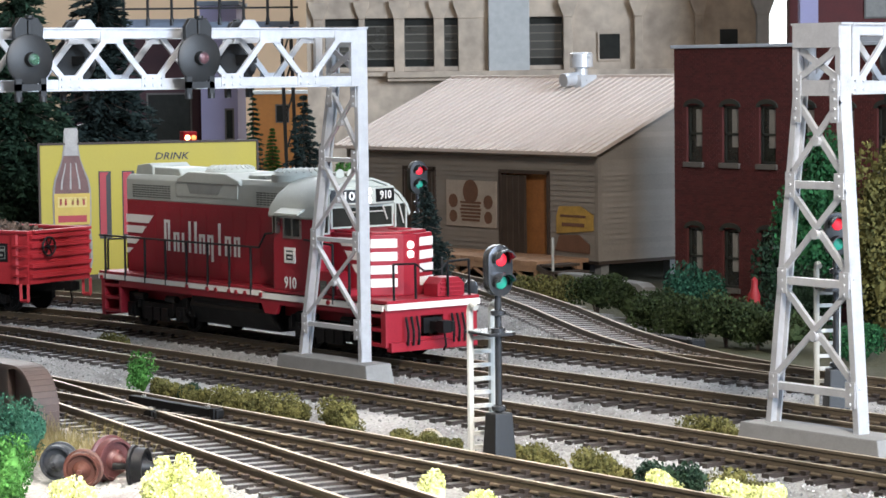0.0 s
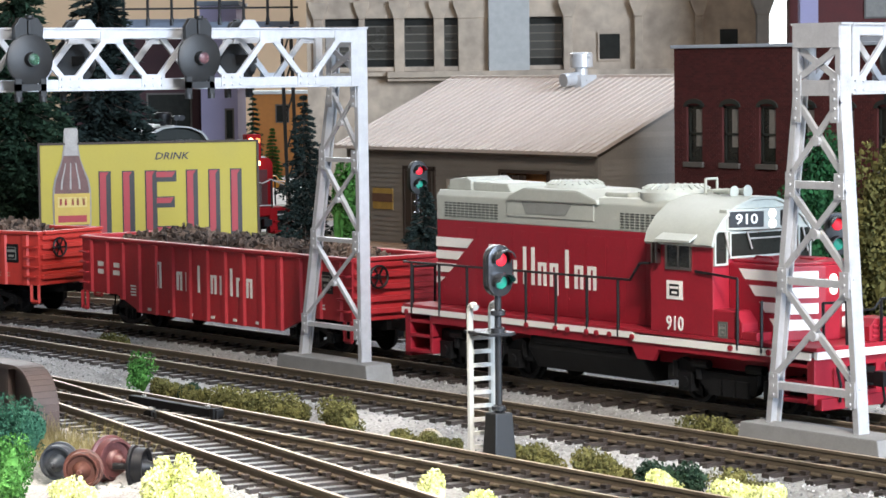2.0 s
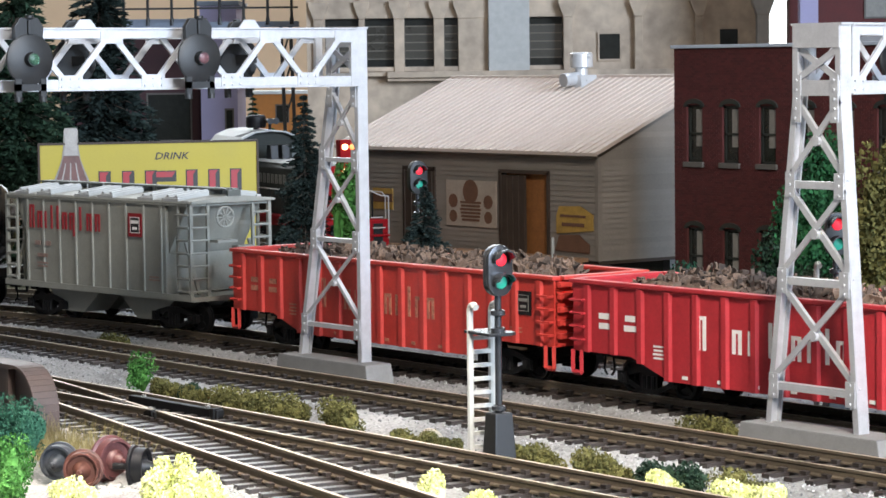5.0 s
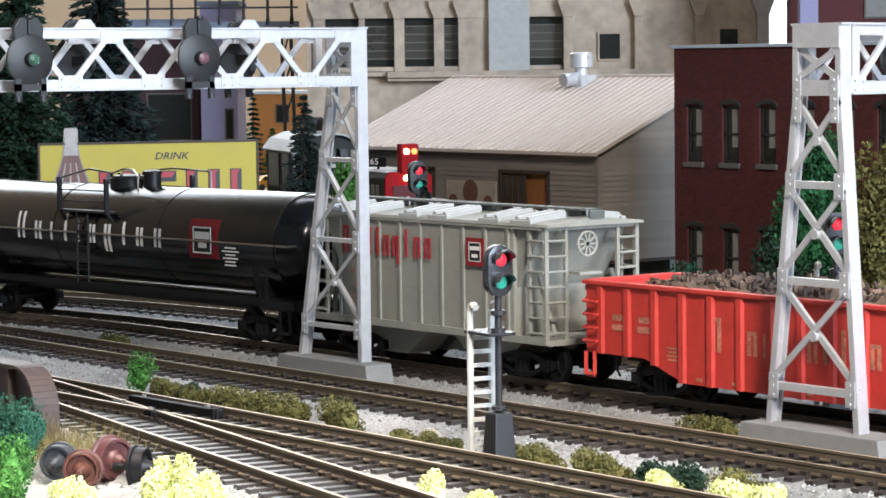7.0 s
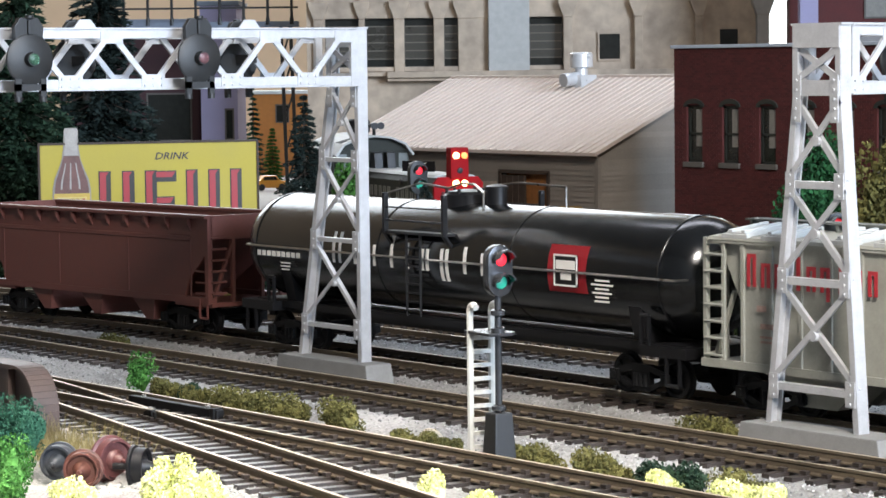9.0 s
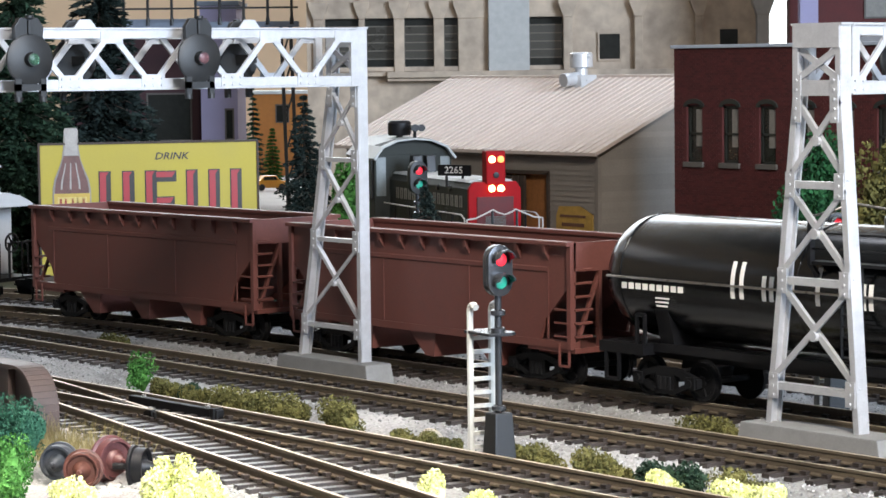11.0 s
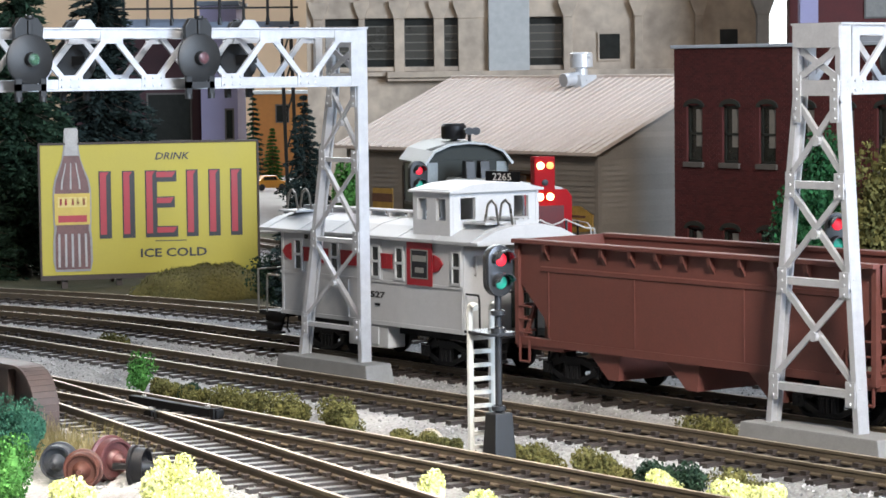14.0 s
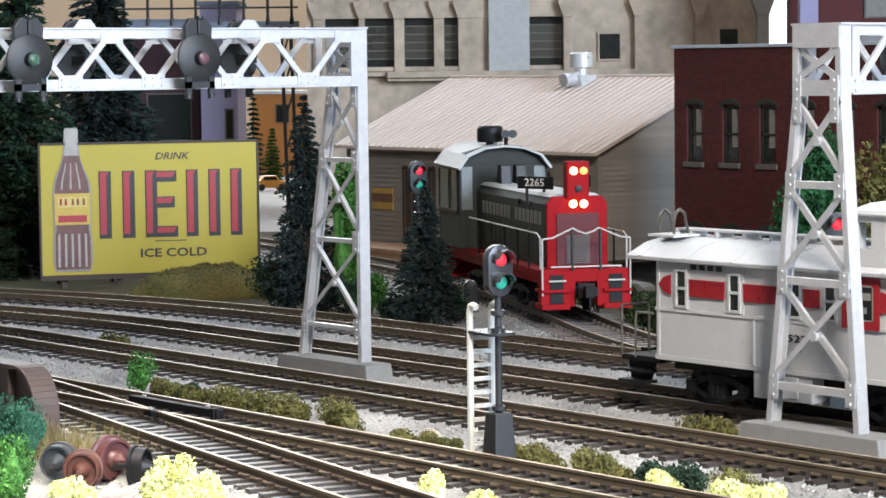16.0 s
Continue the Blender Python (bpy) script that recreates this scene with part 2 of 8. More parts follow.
def smooth_line(pts):
    """Arc-length sampled Catmull-Rom line through pts: returns a function of the length and the whole length."""
    P = [Vector(p).to_3d() for p in pts]
    P = [2 * P[0] - P[1]] + P + [2 * P[-1] - P[-2]]
    out = []
    for i in range(1, len(P) - 2):
        a, b, c, d = P[i - 1:i + 3]
        for k in range(24):
            t = k / 24
            out.append(0.5 * ((2 * b) + (c - a) * t + (2 * a - 5 * b + 4 * c - d) * t * t + (3 * b - a - 3 * c + d) * t ** 3))
    out.append(P[-2])
    xs, ys = np.array([v.x for v in out]), np.array([v.y for v in out])
    ls = np.concatenate(([0], np.cumsum(np.hypot(np.diff(xs), np.diff(ys)))))

    def f(s):
        x, y = float(np.interp(s, ls, xs)), float(np.interp(s, ls, ys))
        if s > ls[-1]:
            return x + (s - ls[-1]), y, 0.0
        x2, y2 = float(np.interp(s + 1, ls, xs)), float(np.interp(s + 1, ls, ys))
        x1, y1 = float(np.interp(s - 1, ls, xs)), float(np.interp(s - 1, ls, ys))
        return x, y, math.atan2(y2 - y1, x2 - x1)
    return f, float(ls[-1])


line_s, LEN_S = smooth_line(SIDING_PTS)
line_t, LEN_T = smooth_line(BRANCH_PTS)


def lateral(f, s, off, z):
    x, y, a = f(s)
    return Vector((x - off * math.sin(a), y + off * math.cos(a), z))


def rail_mesh(f, s0, s1, off, step=8.0):
    """One rail: foot, web and head swept along the line."""
    bm = bmnew()
    prof = [(-1.1, -2.5), (1.1, -2.5), (1.1, -2.15), (0.3, -1.9), (0.3, -0.8), (0.5, -0.6), (0.5, 0.0), (-0.5, 0.0), (-0.5, -0.6), (-0.3, -0.8), (-0.3, -1.9), (-1.1, -2.15)]
    rings = []
    n = max(2, int((s1 - s0) / step))
    for i in range(n + 1):
        s = s0 + (s1 - s0) * i / n
        rings.append([bm.verts.new(lateral(f, s, off + u, w)) for u, w in prof])
    for a, b in zip(rings, rings[1:]):
        for i in range(len(prof)):
            fc = bm.faces.new((a[i], a[(i + 1) % len(prof)], b[(i + 1) % len(prof)], b[i]))
            if i == 6:
                fc.material_index = 1
    bm.faces.new(rings[0][::-1])
    bm.faces.new(rings[-1])
    return bm


def tie_bm(m=None, length=30.0):
    bm = bmnew()
    tie_into(bm, Matrix.Identity(4), length)
    return bm


def tie_into(bm, m, length=30.0, chairs=True):
    box(bm, -1.25, 1.25, -length / 2, length / 2, -4.6, -2.5, m)
    if chairs:
        for r in (-8.25, 8.25):
            for q in (-1.5, 1.5):
                box(bm, -0.95, 0.95, r + q - 0.7, r + q + 0.7, -2.5, -1.6, m)


def track(name, f, s0, s1, near, spacing=6.7, label="", tie_mat=None):
    """A track: two rails, and ties of their own on the near stretch, the rest joined."""
    th = tagged(thing(name, mp(0, 0, 0), label, "track"), kind="structure")
    tie_mat = tie_mat or TIE
    for off in (-8.25, 8.25):
        part("rail", rail_mesh(f, s0, s1, off), [RAIL, RAILHEAD], th)
    me = mesh_of("tie", tie_bm(), tie_mat)
    rest = bmnew()
    k = 0
    s = s0 + 3
    some = False
    while s < s1:
        x, y, a = f(s)
        j = rnd.uniform(-1, 1)
        if near[0] < s < near[1]:
            o = new("tie", me)
            o.parent = th
            o.matrix_basis = mp(x, y, 0, 0, 0, math.degrees(a) + j)
        else:
            tie_into(rest, Matrix.Translation((x, y, 0)) @ Matrix.Rotation(a + radians(j), 4, "Z"), 30, False)
            some = True
        s += spacing
        k += 1
    if some:
        tagged(part("tie_run", rest, tie_mat, th), kind="stuff")
    return th
# ---- ground ----
def track_distance(x, y):
    """Distance to the nearest track centre line, for the ballast's height."""
    d = 1e9
    for f, y0, r, st in ((0, 0.0, 520.0, BEND), (0, -52.8, 467.0, -770.0), (0, -113.8, 400.0, -780.0), (0, 55.0, 575.0, BEND)):
        if x >= st:
            d = min(d, abs(y - y0))
        else:
            d = min(d, abs(math.hypot(x - st, y - (y0 - r)) - r))
    for pts in (SIDING_PTS, BRANCH_PTS):
        for (xa, ya), (xb, yb) in zip(pts, pts[1:]):
            t = max(0, min(1, ((x - xa) * (xb - xa) + (y - ya) * (yb - ya)) / ((xb - xa) ** 2 + (yb - ya) ** 2)))
            d = min(d, math.hypot(x - xa - t * (xb - xa), y - ya - t * (yb - ya)))
    return d


def ground_z(x, y):
    d = track_distance(x, y)
    k = max(0.0, min(1.0, (d - 17.0) / 12.0))
    k = k * k * (3 - 2 * k)
    n = noise.noise(Vector((x * 0.02, y * 0.02, 0))) * 1.0 + noise.noise(Vector((x * 0.15, y * 0.15, 3))) * 0.5
    return -3.5 - 4.8 * k + n * (0.25 + 0.9 * k)


def build_ground():
    fine = bmnew()
    xs = [-2380, -2000, -1700, -1400] + [-1250 + 6.5 * i for i in range(int(1000 / 6.5) + 1)] + [-200, -100, 0, 200, 500, 900, 1230]
    ys = [-880, -800, -700, -600, -450, -350, -280] + [-240 + 6.5 * i for i in range(int(580 / 6.5) + 1)] + [380, 460, 600, 900, 1230]
    rows = [[fine.verts.new((x, y, ground_z(x, y) if -1260 < x < -220 and -245 < y < 350 else (-3.8 if track_distance(x, y) < 25 else -7.0))) for y in ys] for x in xs]
    for a, b in zip(rows, rows[1:]):
        for i in range(len(ys) - 1):
            f = fine.faces.new((a[i], b[i], b[i + 1], a[i + 1]))
            c = f.calc_center_median()
            d = track_distance(c.x, c.y)
            f.material_index = 1 if (d > 34 and c.y > 60) else 0
    ob = part("ground", fine, [BALLAST, EARTH], smooth=True)
    tagged(ob, "layout baseboard covered with grey ballast and brown scenic earth", "ground", kind="structure")
    for f in ob.data.polygons:
        f.use_smooth = True


build_ground()


def scatter_stones():
    bm = bmnew()
    r = random.Random(3)
    base = [Vector(v) for v in ((1, 0, 0), (0, 1, 0), (-1, 0, 0), (0, -1, 0), (0, 0, 1), (0, 0, -0.8))]
    faces = ((0, 1, 4), (1, 2, 4), (2, 3, 4), (3, 0, 4), (1, 0, 5), (2, 1, 5), (3, 2, 5), (0, 3, 5))
    verts, fcs = [], []
    n = 0
    while n < 42000:
        x = r.uniform(-1000, -360)
        y = r.uniform(-175, 120)
        d = track_distance(x, y)
        if d > 31 or (d < 9 and r.random() < 0.5):
            continue
        z = ground_z(x, y) + 0.1
        s = r.uniform(0.22, 0.5)
        k = len(verts)
        for v in base:
            verts.append(((x + v.x * s * r.uniform(0.6, 1.3)) * MM, (y + v.y * s * r.uniform(0.6, 1.3)) * MM, (z + v.z * s * r.uniform(0.5, 1.1)) * MM))
        fcs += [(k + a, k + b, k + c) for a, b, c in faces]
        n += 1
    me = bpy.data.meshes.new("ballast_stones")
    me.from_pydata(verts, [], fcs)
    me.materials.append(STONE)
    tagged(new("ballast_stones", me), "loose grey ballast stones between and beside the ties", "ballast", kind="stuff")


scatter_stones()
track("track_main", line_a, -2050, 880, (-1000, -390), label="main-line track with dark ties and weathered brown rails")
track("track_front", line_b, -1700, 700, (-930, -350), label="second main track with dark ties and brown rails")
track("track_yard", line_c, -1500, 500, (-760, -350), label="yard track with bright rail heads and dark ties")
track("track_rear", line_d, -1500, 880, (-1080, -470), label="rear track with rusty rails and dark ties")
track("track_siding", line_s, 0, LEN_S - 45, (480, 900), label="curved siding track with bright worn rails", tie_mat=TIEGREY)
track("track_branch", line_t, 60, LEN_T, (60, 420), label="diverging turnout track with worn bright rails")
# ---- the room ----
RIGHT = Vector((math.cos(YAW), -math.sin(YAW), 0))
AHEAD = Vector((math.sin(YAW), math.cos(YAW), 0))
SQUARE = math.degrees(math.atan2(RIGHT.y, RIGHT.x))


def spot(u, v, z=0.0, turn=0.0):
    """A pose on the baseboard, u across and v into it from its front corner, square to its long side."""
    p = Vector((EYE[0], EYE[1], 0)) / MM + RIGHT * u + AHEAD * v
    return mp(p.x, p.y, z, 0, 0, SQUARE + turn)


PEACH = material("peach_room_wall", (0.66, 0.47, 0.30), 0.9, var=0.06, scale=0.005, fine=0.05, bump=0.1, bump_mm=1)
CEILWHITE = material("white_ceiling", (0.22, 0.22, 0.22), 0.9, var=0.04, scale=0.005, fine=0.05)
FLOORGREY = material("grey_room_floor", (0.22, 0.2, 0.18), 0.7, var=0.1, scale=0.005, fine=0.05)


def room():
    bm = bmnew()
    box(bm, -2600, 2400, -2100, 2600, -1020, -1000)
    tagged(part("floor", bm, FLOORGREY), "plain grey room floor", "floor", kind="structure")
    bm = bmnew()
    box(bm, -2600, 2400, -2100, 2600, 1700, 1720)
    tagged(part("ceiling", bm, CEILWHITE), "plain grey room ceiling", "ceiling", kind="structure")
    for n, b, mt in (("wall_west", (-2640, -2600, -2100, 2600), PEACH), ("wall_north", (-2640, 2440, 2600, 2640), PEACH), ("wall_south", (-2640, 2440, -2140, -2100), CEILWHITE)):
        bm = bmnew()
        box(bm, *b, -1020, 1720)
        tagged(part(n, bm, mt), "plain painted room wall", "wall", kind="structure")
    bm = bmnew()
    for y0, y1, z0, z1 in ((-2100, -500, -1020, 1720), (700, 2600, -1020, 1720), (-500, 700, -1020, 150), (-500, 700, 1400, 1720)):
        box(bm, 2400, 2440, y0, y1, z0, z1)
    tagged(part("wall_east", bm, CEILWHITE), "grey painted wall with a window opening", "wall", kind="structure")
    bm = bmnew()
    box(bm, -2400, 1250, -900, 1250, -90, -22)
    tagged(part("baseboard", bm, DARKWOOD), "wooden baseboard carrying the layout", "baseboard", kind="structure")
    for x in (-2200, -600, 1000):
        for y in (-700, 1050):
            bm = bmnew()
            box(bm, x - 40, x + 40, y - 40, y + 40, -1000, -90)
            tagged(part("baseboard_leg", bm, DARKWOOD), "square wooden leg under the baseboard", "leg", kind="structure")


room()


# ---- signal bridges ----
def slant(bm, x0, y0, w0, x1, w1, d, z0, z1):
    """An upright of width w and depth d that leans from x0 to x1."""
    lo = [bm.verts.new((x0 + a * w0 / 2, y0 + b * d / 2, z0)) for a, b in ((-1, -1), (1, -1), (1, 1), (-1, 1))]
    hi = [bm.verts.new((x1 + a * w1 / 2, y0 + b * d / 2, z1)) for a, b in ((-1, -1), (1, -1), (1, 1), (-1, 1))]
    bm.faces.new(hi)
    bm.faces.new(lo[::-1])
    for i in range(4):
        bm.faces.new((lo[i], lo[(i + 1) % 4], hi[(i + 1) % 4], hi[i]))


def tower(th, xb0, xb1, xt0, xt1, y, z0, zt, levels, slim=1.0):
    """A lattice tower, tapered up to its upright head; xb: legs' x at the foot, xt: at the head. Each leg is a channel with a web and two flanges."""
    zk = zt - 16.5

    def lx(side, z):
        k = min(1.0, (z - z0) / (zk - z0))
        return (xb0 + (xt0 - xb0) * k) if side == 0 else (xb1 + (xt1 - xb1) * k)
    for side in (0, 1):
        bm = bmnew()
        a, b = lx(side, z0), lx(side, zk)
        sgn = -1 if side == 0 else 1
        slant(bm, a, y, 0.7, b, 0.7, 2.9, z0, zk)
        slant(bm, b, y, 0.7, b, 0.7, 2.9, zk, zt)
        leg = part("tower_leg", bm, SILVER, th)
        for yy in (y - 1.5, y + 1.5):
            bm = bmnew()
            slant(bm, a - sgn * 0.6, yy, 1.7, b - sgn * 0.6, 1.7, 0.5, z0, zk)
            slant(bm, b - sgn * 0.6, yy, 1.7, b - sgn * 0.6, 1.7, 0.5, zk, zt)
            part("flange", bm, SILVER, leg)
    for z in levels:
        bm = bmnew()
        box(bm, lx(0, z), lx(1, z), y - 1.9, y - 1.3, z - 0.75 * slim, z + 0.75 * slim)
        box(bm, lx(0, z), lx(1, z), y - 1.3, y + 0.4, z + 0.35, z + 0.75 * slim)
        part("cross_bar", bm, SILVER, th)
        for side in (0, 1):
            bm = bmnew()
            xc = lx(side, z) + (1.6 if side == 0 else -1.6)
            box(bm, xc - 1.5, xc + 1.5, y - 2.1, y - 1.85, z - 3.0, z + 3.0)
            for dz in (-2.2, 0.0, 2.2):
                rod(bm, (xc, y - 2.4, z + dz), (xc, y - 2.05, z + dz), 0.35, n=6)
            part("gusset", bm, SILVER, th)
    zs = list(levels) + [zk]
    for za, zb in zip(zs, zs[1:]):
        for (sa, sb), dy in (((0, 1), -1.5), ((1, 0), -0.8)):
            bm = bmnew()
            bar(bm, (lx(sa, za), y + dy, za + 0.8), (lx(sb, zb), y + dy, zb - 0.8), 0.5, 1.3 * slim)
            bar(bm, (lx(sa, za), y + dy + 0.6, za + 1.2), (lx(sb, zb), y + dy + 0.6, zb - 0.4), 1.0, 0.35)
            part("cross_brace", bm, SILVER, th)
        bm = bmnew()
        zm = (za + zb) / 2
        xm = (lx(0, za) + lx(1, za) + lx(0, zb) + lx(1, zb)) / 4
        rod(bm, (xm, y - 2.0, zm), (xm, y - 0.6, zm), 1.1 * slim, n=10)
        part("brace_plate", bm, SILVER, th)
    # head of the tower with gusset plates
    bm = bmnew()
    for z, hh in ((zk + 2.0, 1.8), (zt - 2.6, 2.6)):
        box(bm, lx(0, z), lx(1, z), y - 2.0, y - 1.3, z - hh, z + hh)
    bar(bm, (lx(0, zt), y - 1.4, zk + 3.5), (lx(1, zt), y - 1.4, zt - 5), 0.5, 1.6)
    bar(bm, (lx(1, zt), y - 0.8, zk + 3.5), (lx(0, zt), y - 0.8, zt - 5), 0.5, 1.6)
    box(bm, lx(0, zt) - 0.7, lx(1, zt) + 0.7, y - 1.9, y + 1.9, zt, zt + 0.5)
    for side in (0, 1):
        sg = 1 if side == 0 else -1
        box(bm, *sorted((lx(side, zt) + sg * 0.2, lx(side, zt) + sg * 2.8)), y - 2.2, y - 1.9, zk - 6, zk + 5)
        for k in range(5):
            z = zk - 5 + k * 2.2
            rod(bm, (lx(side, z) + sg * 1.5, y - 2.5, z), (lx(side, z) + sg * 1.5, y - 2.1, z), 0.36, n=6)
    part("tower_head", bm, SILVER, th, "silver gusset plates with rivets")


def footing(th, x0, x1, y0, y1, zt):
    bm = bmnew()
    v0 = [(x0, y0), (x1, y0), (x1, y1), (x0, y1)]
    lo = [bm.verts.new((x, y, -8.0)) for x, y in ((x0 - 2, y0 - 0.6), (x1 + 2, y0 - 0.6), (x1 + 2, y1 + 0.6), (x0 - 2, y1 + 0.6))]
    hi = [bm.verts.new((x, y, zt)) for x, y in v0]
    bm.faces.new(hi)
    bm.faces.new(lo[::-1])
    for i in range(4):
        bm.faces.new((lo[i], lo[(i + 1) % 4], hi[(i + 1) % 4], hi[i]))
    part("footing", bm, CONCRETE, th, "grey cast footing", bevel=0.3)


def beam(th, x0, x1, y0, y1, z0, z1, first, pitch):
    """A box truss along y: four chords, zigzag webs in both faces, lacing above."""
    for xx in (x0, x1):
        out = 1 if xx == x1 else -1
        for zz in (z0 + 1.4, z1 - 1.4):
            bm = bmnew()
            box(bm, xx - 0.5, xx + 0.5, y0, y1, zz - 1.15, zz + 1.35)
            box(bm, *sorted((xx, xx - out * 2.4)), y0, y1, *((zz - 1.7, zz - 1.1) if zz < (z0 + z1) / 2 else (zz + 1.1, zz + 1.7)))
            box(bm, *sorted((xx, xx + out * 1.0)), y0, y1, *((zz - 1.7, zz - 1.2) if zz < (z0 + z1) / 2 else (zz + 1.2, zz + 1.7)))
            part("chord", bm, SILVER, th, bevel=0.12)
        n = int((y1 - y0) / pitch) + 1
        for i in range(n):
            yb = first - i * pitch if first < y1 else first
            for d in (-1, 1):
                yt = yb + d * pitch / 2
                if min(yb, yt) < y0 or max(yb, yt) > y1:
                    continue
                bm = bmnew()
                bar(bm, (xx + out * 0.3 * d, yb + d * 1.2, z0 + 2.2), (xx + out * 0.3 * d, yt - d * 1.2, z1 - 2.2), 0.8, 1.6)
                part("web_bar", bm, SILVER, th)
            bm = bmnew()
            box(bm, xx + out * 0.45, xx + out * 0.8, yb - 3.6, yb + 3.6, z0 + 0.1, z0 + 3.9)
            for a in (-2.6, 0, 2.6):
                for zz in (z0 + 1.0, z0 + 3.0):
                    rod(bm, (xx + out * 0.8, yb + a, zz), (xx + out * 1.2, yb + a, zz), 0.45, n=6)
            if yb + pitch / 2 < y1:
                box(bm, xx + out * 0.45, xx + out * 0.8, yb + pitch / 2 - 3.4, yb + pitch / 2 + 3.4, z1 - 3.9, z1 - 0.7)
            part("gusset", bm, SILVER, th, "riveted gusset plate")
    bm = bmnew()
    k = 0
    y = y0 + 2
    while y + 12 < y1:
        bar(bm, (x0, y, z1 - 0.6), (x1, y + 12, z1 - 0.6), 1.6, 0.6)
        bar(bm, (x0, y + 12, z0 + 0.6), (x1, y, z0 + 0.6), 1.6, 0.6)
        y += 12
    part("lacing", bm, SILVER, th)
    for yy in (y1 - 1.2, y0 + 1.2):
        for xx in (x0, x1):
            bm = bmnew()
            box(bm, xx - 0.6, xx + 0.6, yy - 1.2, yy + 1.2, z0, z1)
            part("end_post", bm, SILVER, th)


def target_signal(x, y, z, lens, face=1):
    """A round searchlight signal with a black target, hung on the bridge's face."""
    th = thing("searchlight_signal", mp(x, y, z, 0, 0, 0 if face > 0 else 180), "black round searchlight signal hung on the silver bridge", "signal", "signals on the bridges")
    bm = bmnew()
    lathe(bm, [(6.4, -0.5), (6.7, -0.2), (6.7, 0.3), (6.3, 0.6), (0.5, 0.65)], (0, 0, 0), "x", 40)
    part("target", bm, SIGBLACK, th, "matt black disc", smooth=True)
    bm = bmnew()
    prism(bm, [(-4.0, 5), (-4.2, 8.5), (-2.6, 10.8), (2.6, 10.8), (4.2, 8.5), (4.0, 5)], -1.6, 0.2, "x")
    box(bm, -0.2, 1.0, -0.6, 0.6, 6.4, 10.2)
    rod(bm, (0.4, 0, 10.6), (0.4, 0, 11.4), 1.2, n=10)
    part("top_bracket", bm, SIGBLACK, th, bevel=0.2)
    bm = bmnew()
    for yy in (-3.6, 3.6):
        box(bm, -0.4, 0.8, yy - 0.8, yy + 0.8, -10.5, -5)
        rod(bm, (0.2, yy, -11), (0.2, yy, -9.6), 1.0, n=10)
    box(bm, -0.4, 0.8, -4.4, 4.4, -8.2, -6.4)
    part("bottom_bracket", bm, SIGBLACK, th)
    bm = bmnew()
    rod(bm, (0.4, 0, 0), (2.6, 0, 0), 1.9, 1.75, 18)
    part("hood", bm, SIGBLACK, th, smooth=True)
    bm = bmnew()
    lathe(bm, [(1.6, 0), (1.4, 0.5), (0.4, 0.8)], (2.4, 0, 0), "x", 16)
    part("lens", bm, lens, th, "coloured glass lens", smooth=True)
    bm = bmnew()
    box(bm, -8, -0.3, -1.2, 1.2, -1.2, 1.2)
    part("bracket_arm", bm, SIGBLACK, th)
    if face < 0:
        bm = bmnew()
        prism(bm, [(-5.6, 4.5), (-4.6, 7.6), (-1.7, 11.2), (1.7, 11.2), (4.6, 7.6), (5.6, 4.5)], -6.4, -5.9, "x")
        part("mounting_plate", bm, SILVER, th, "silver mounting plate")
    return th


SIGBLACK = material("signal_black_paint", (0.012, 0.013, 0.014), 0.5, var=0.15)
LENSGREEN = glass("green_lens", (0.35, 0.8, 0.5), 0.2)
LENSRED = glass("pink_lens", (0.9, 0.45, 0.5), 0.2)

B1 = thing("signal_bridge", mp(0, 0, 0), "silver-painted steel lattice signal bridge over the front tracks", "signal bridge", "signal bridges")
tower(B1, -649.7, -617.4, -632.6, -617.6, -27, 0.5, 97.8, (11, 36.5, 60), 0.8)
footing(B1, -655, -610, -32.5, -23.5, 1.6)
beam(B1, -635.5, -617.5, -196, -28.7, 81.6, 97.8, -46.1, 25.4)
tower(B1, -649.7, -617.4, -632.6, -617.6, -190, 0.5, 97.8, (11, 36.5, 60))
footing(B1, -660, -600, -197, -183, 1.6)
B2 = thing("signal_bridge", mp(0, 0, 0), "silver-painted steel lattice signal bridge over the rear tracks", "signal bridge", "signal bridges")
tower(B2, -450.6, -420.4, -441.2, -426.2, -27, 0.2, 95.3, (10.3, 35.5, 58.2), 1.15)
footing(B2, -455.5, -411, -32.5, -22, 1.3)
beam(B2, -441, -427, -24.4, 92, 79.5, 95.4, 78, 25.4)
tower(B2, -449.5, -421.5, -440.5, -427.5, 88, -0.5, 95.3, (10.5, 35.5, 58))
footing(B2, -462, -408, 81, 95, 1.3)
target_signal(-610.0, -138.1, 89.8, LENSGREEN)
target_signal(-610.0, -86.5, 89.8, LENSRED)
target_signal(-641, -107.5, 89.5, LENSGREEN, -1)
target_signal(-641, -54.0, 89.5, LENSRED, -1)
target_signal(-446, 12.0, 87.5, LENSRED, -1)


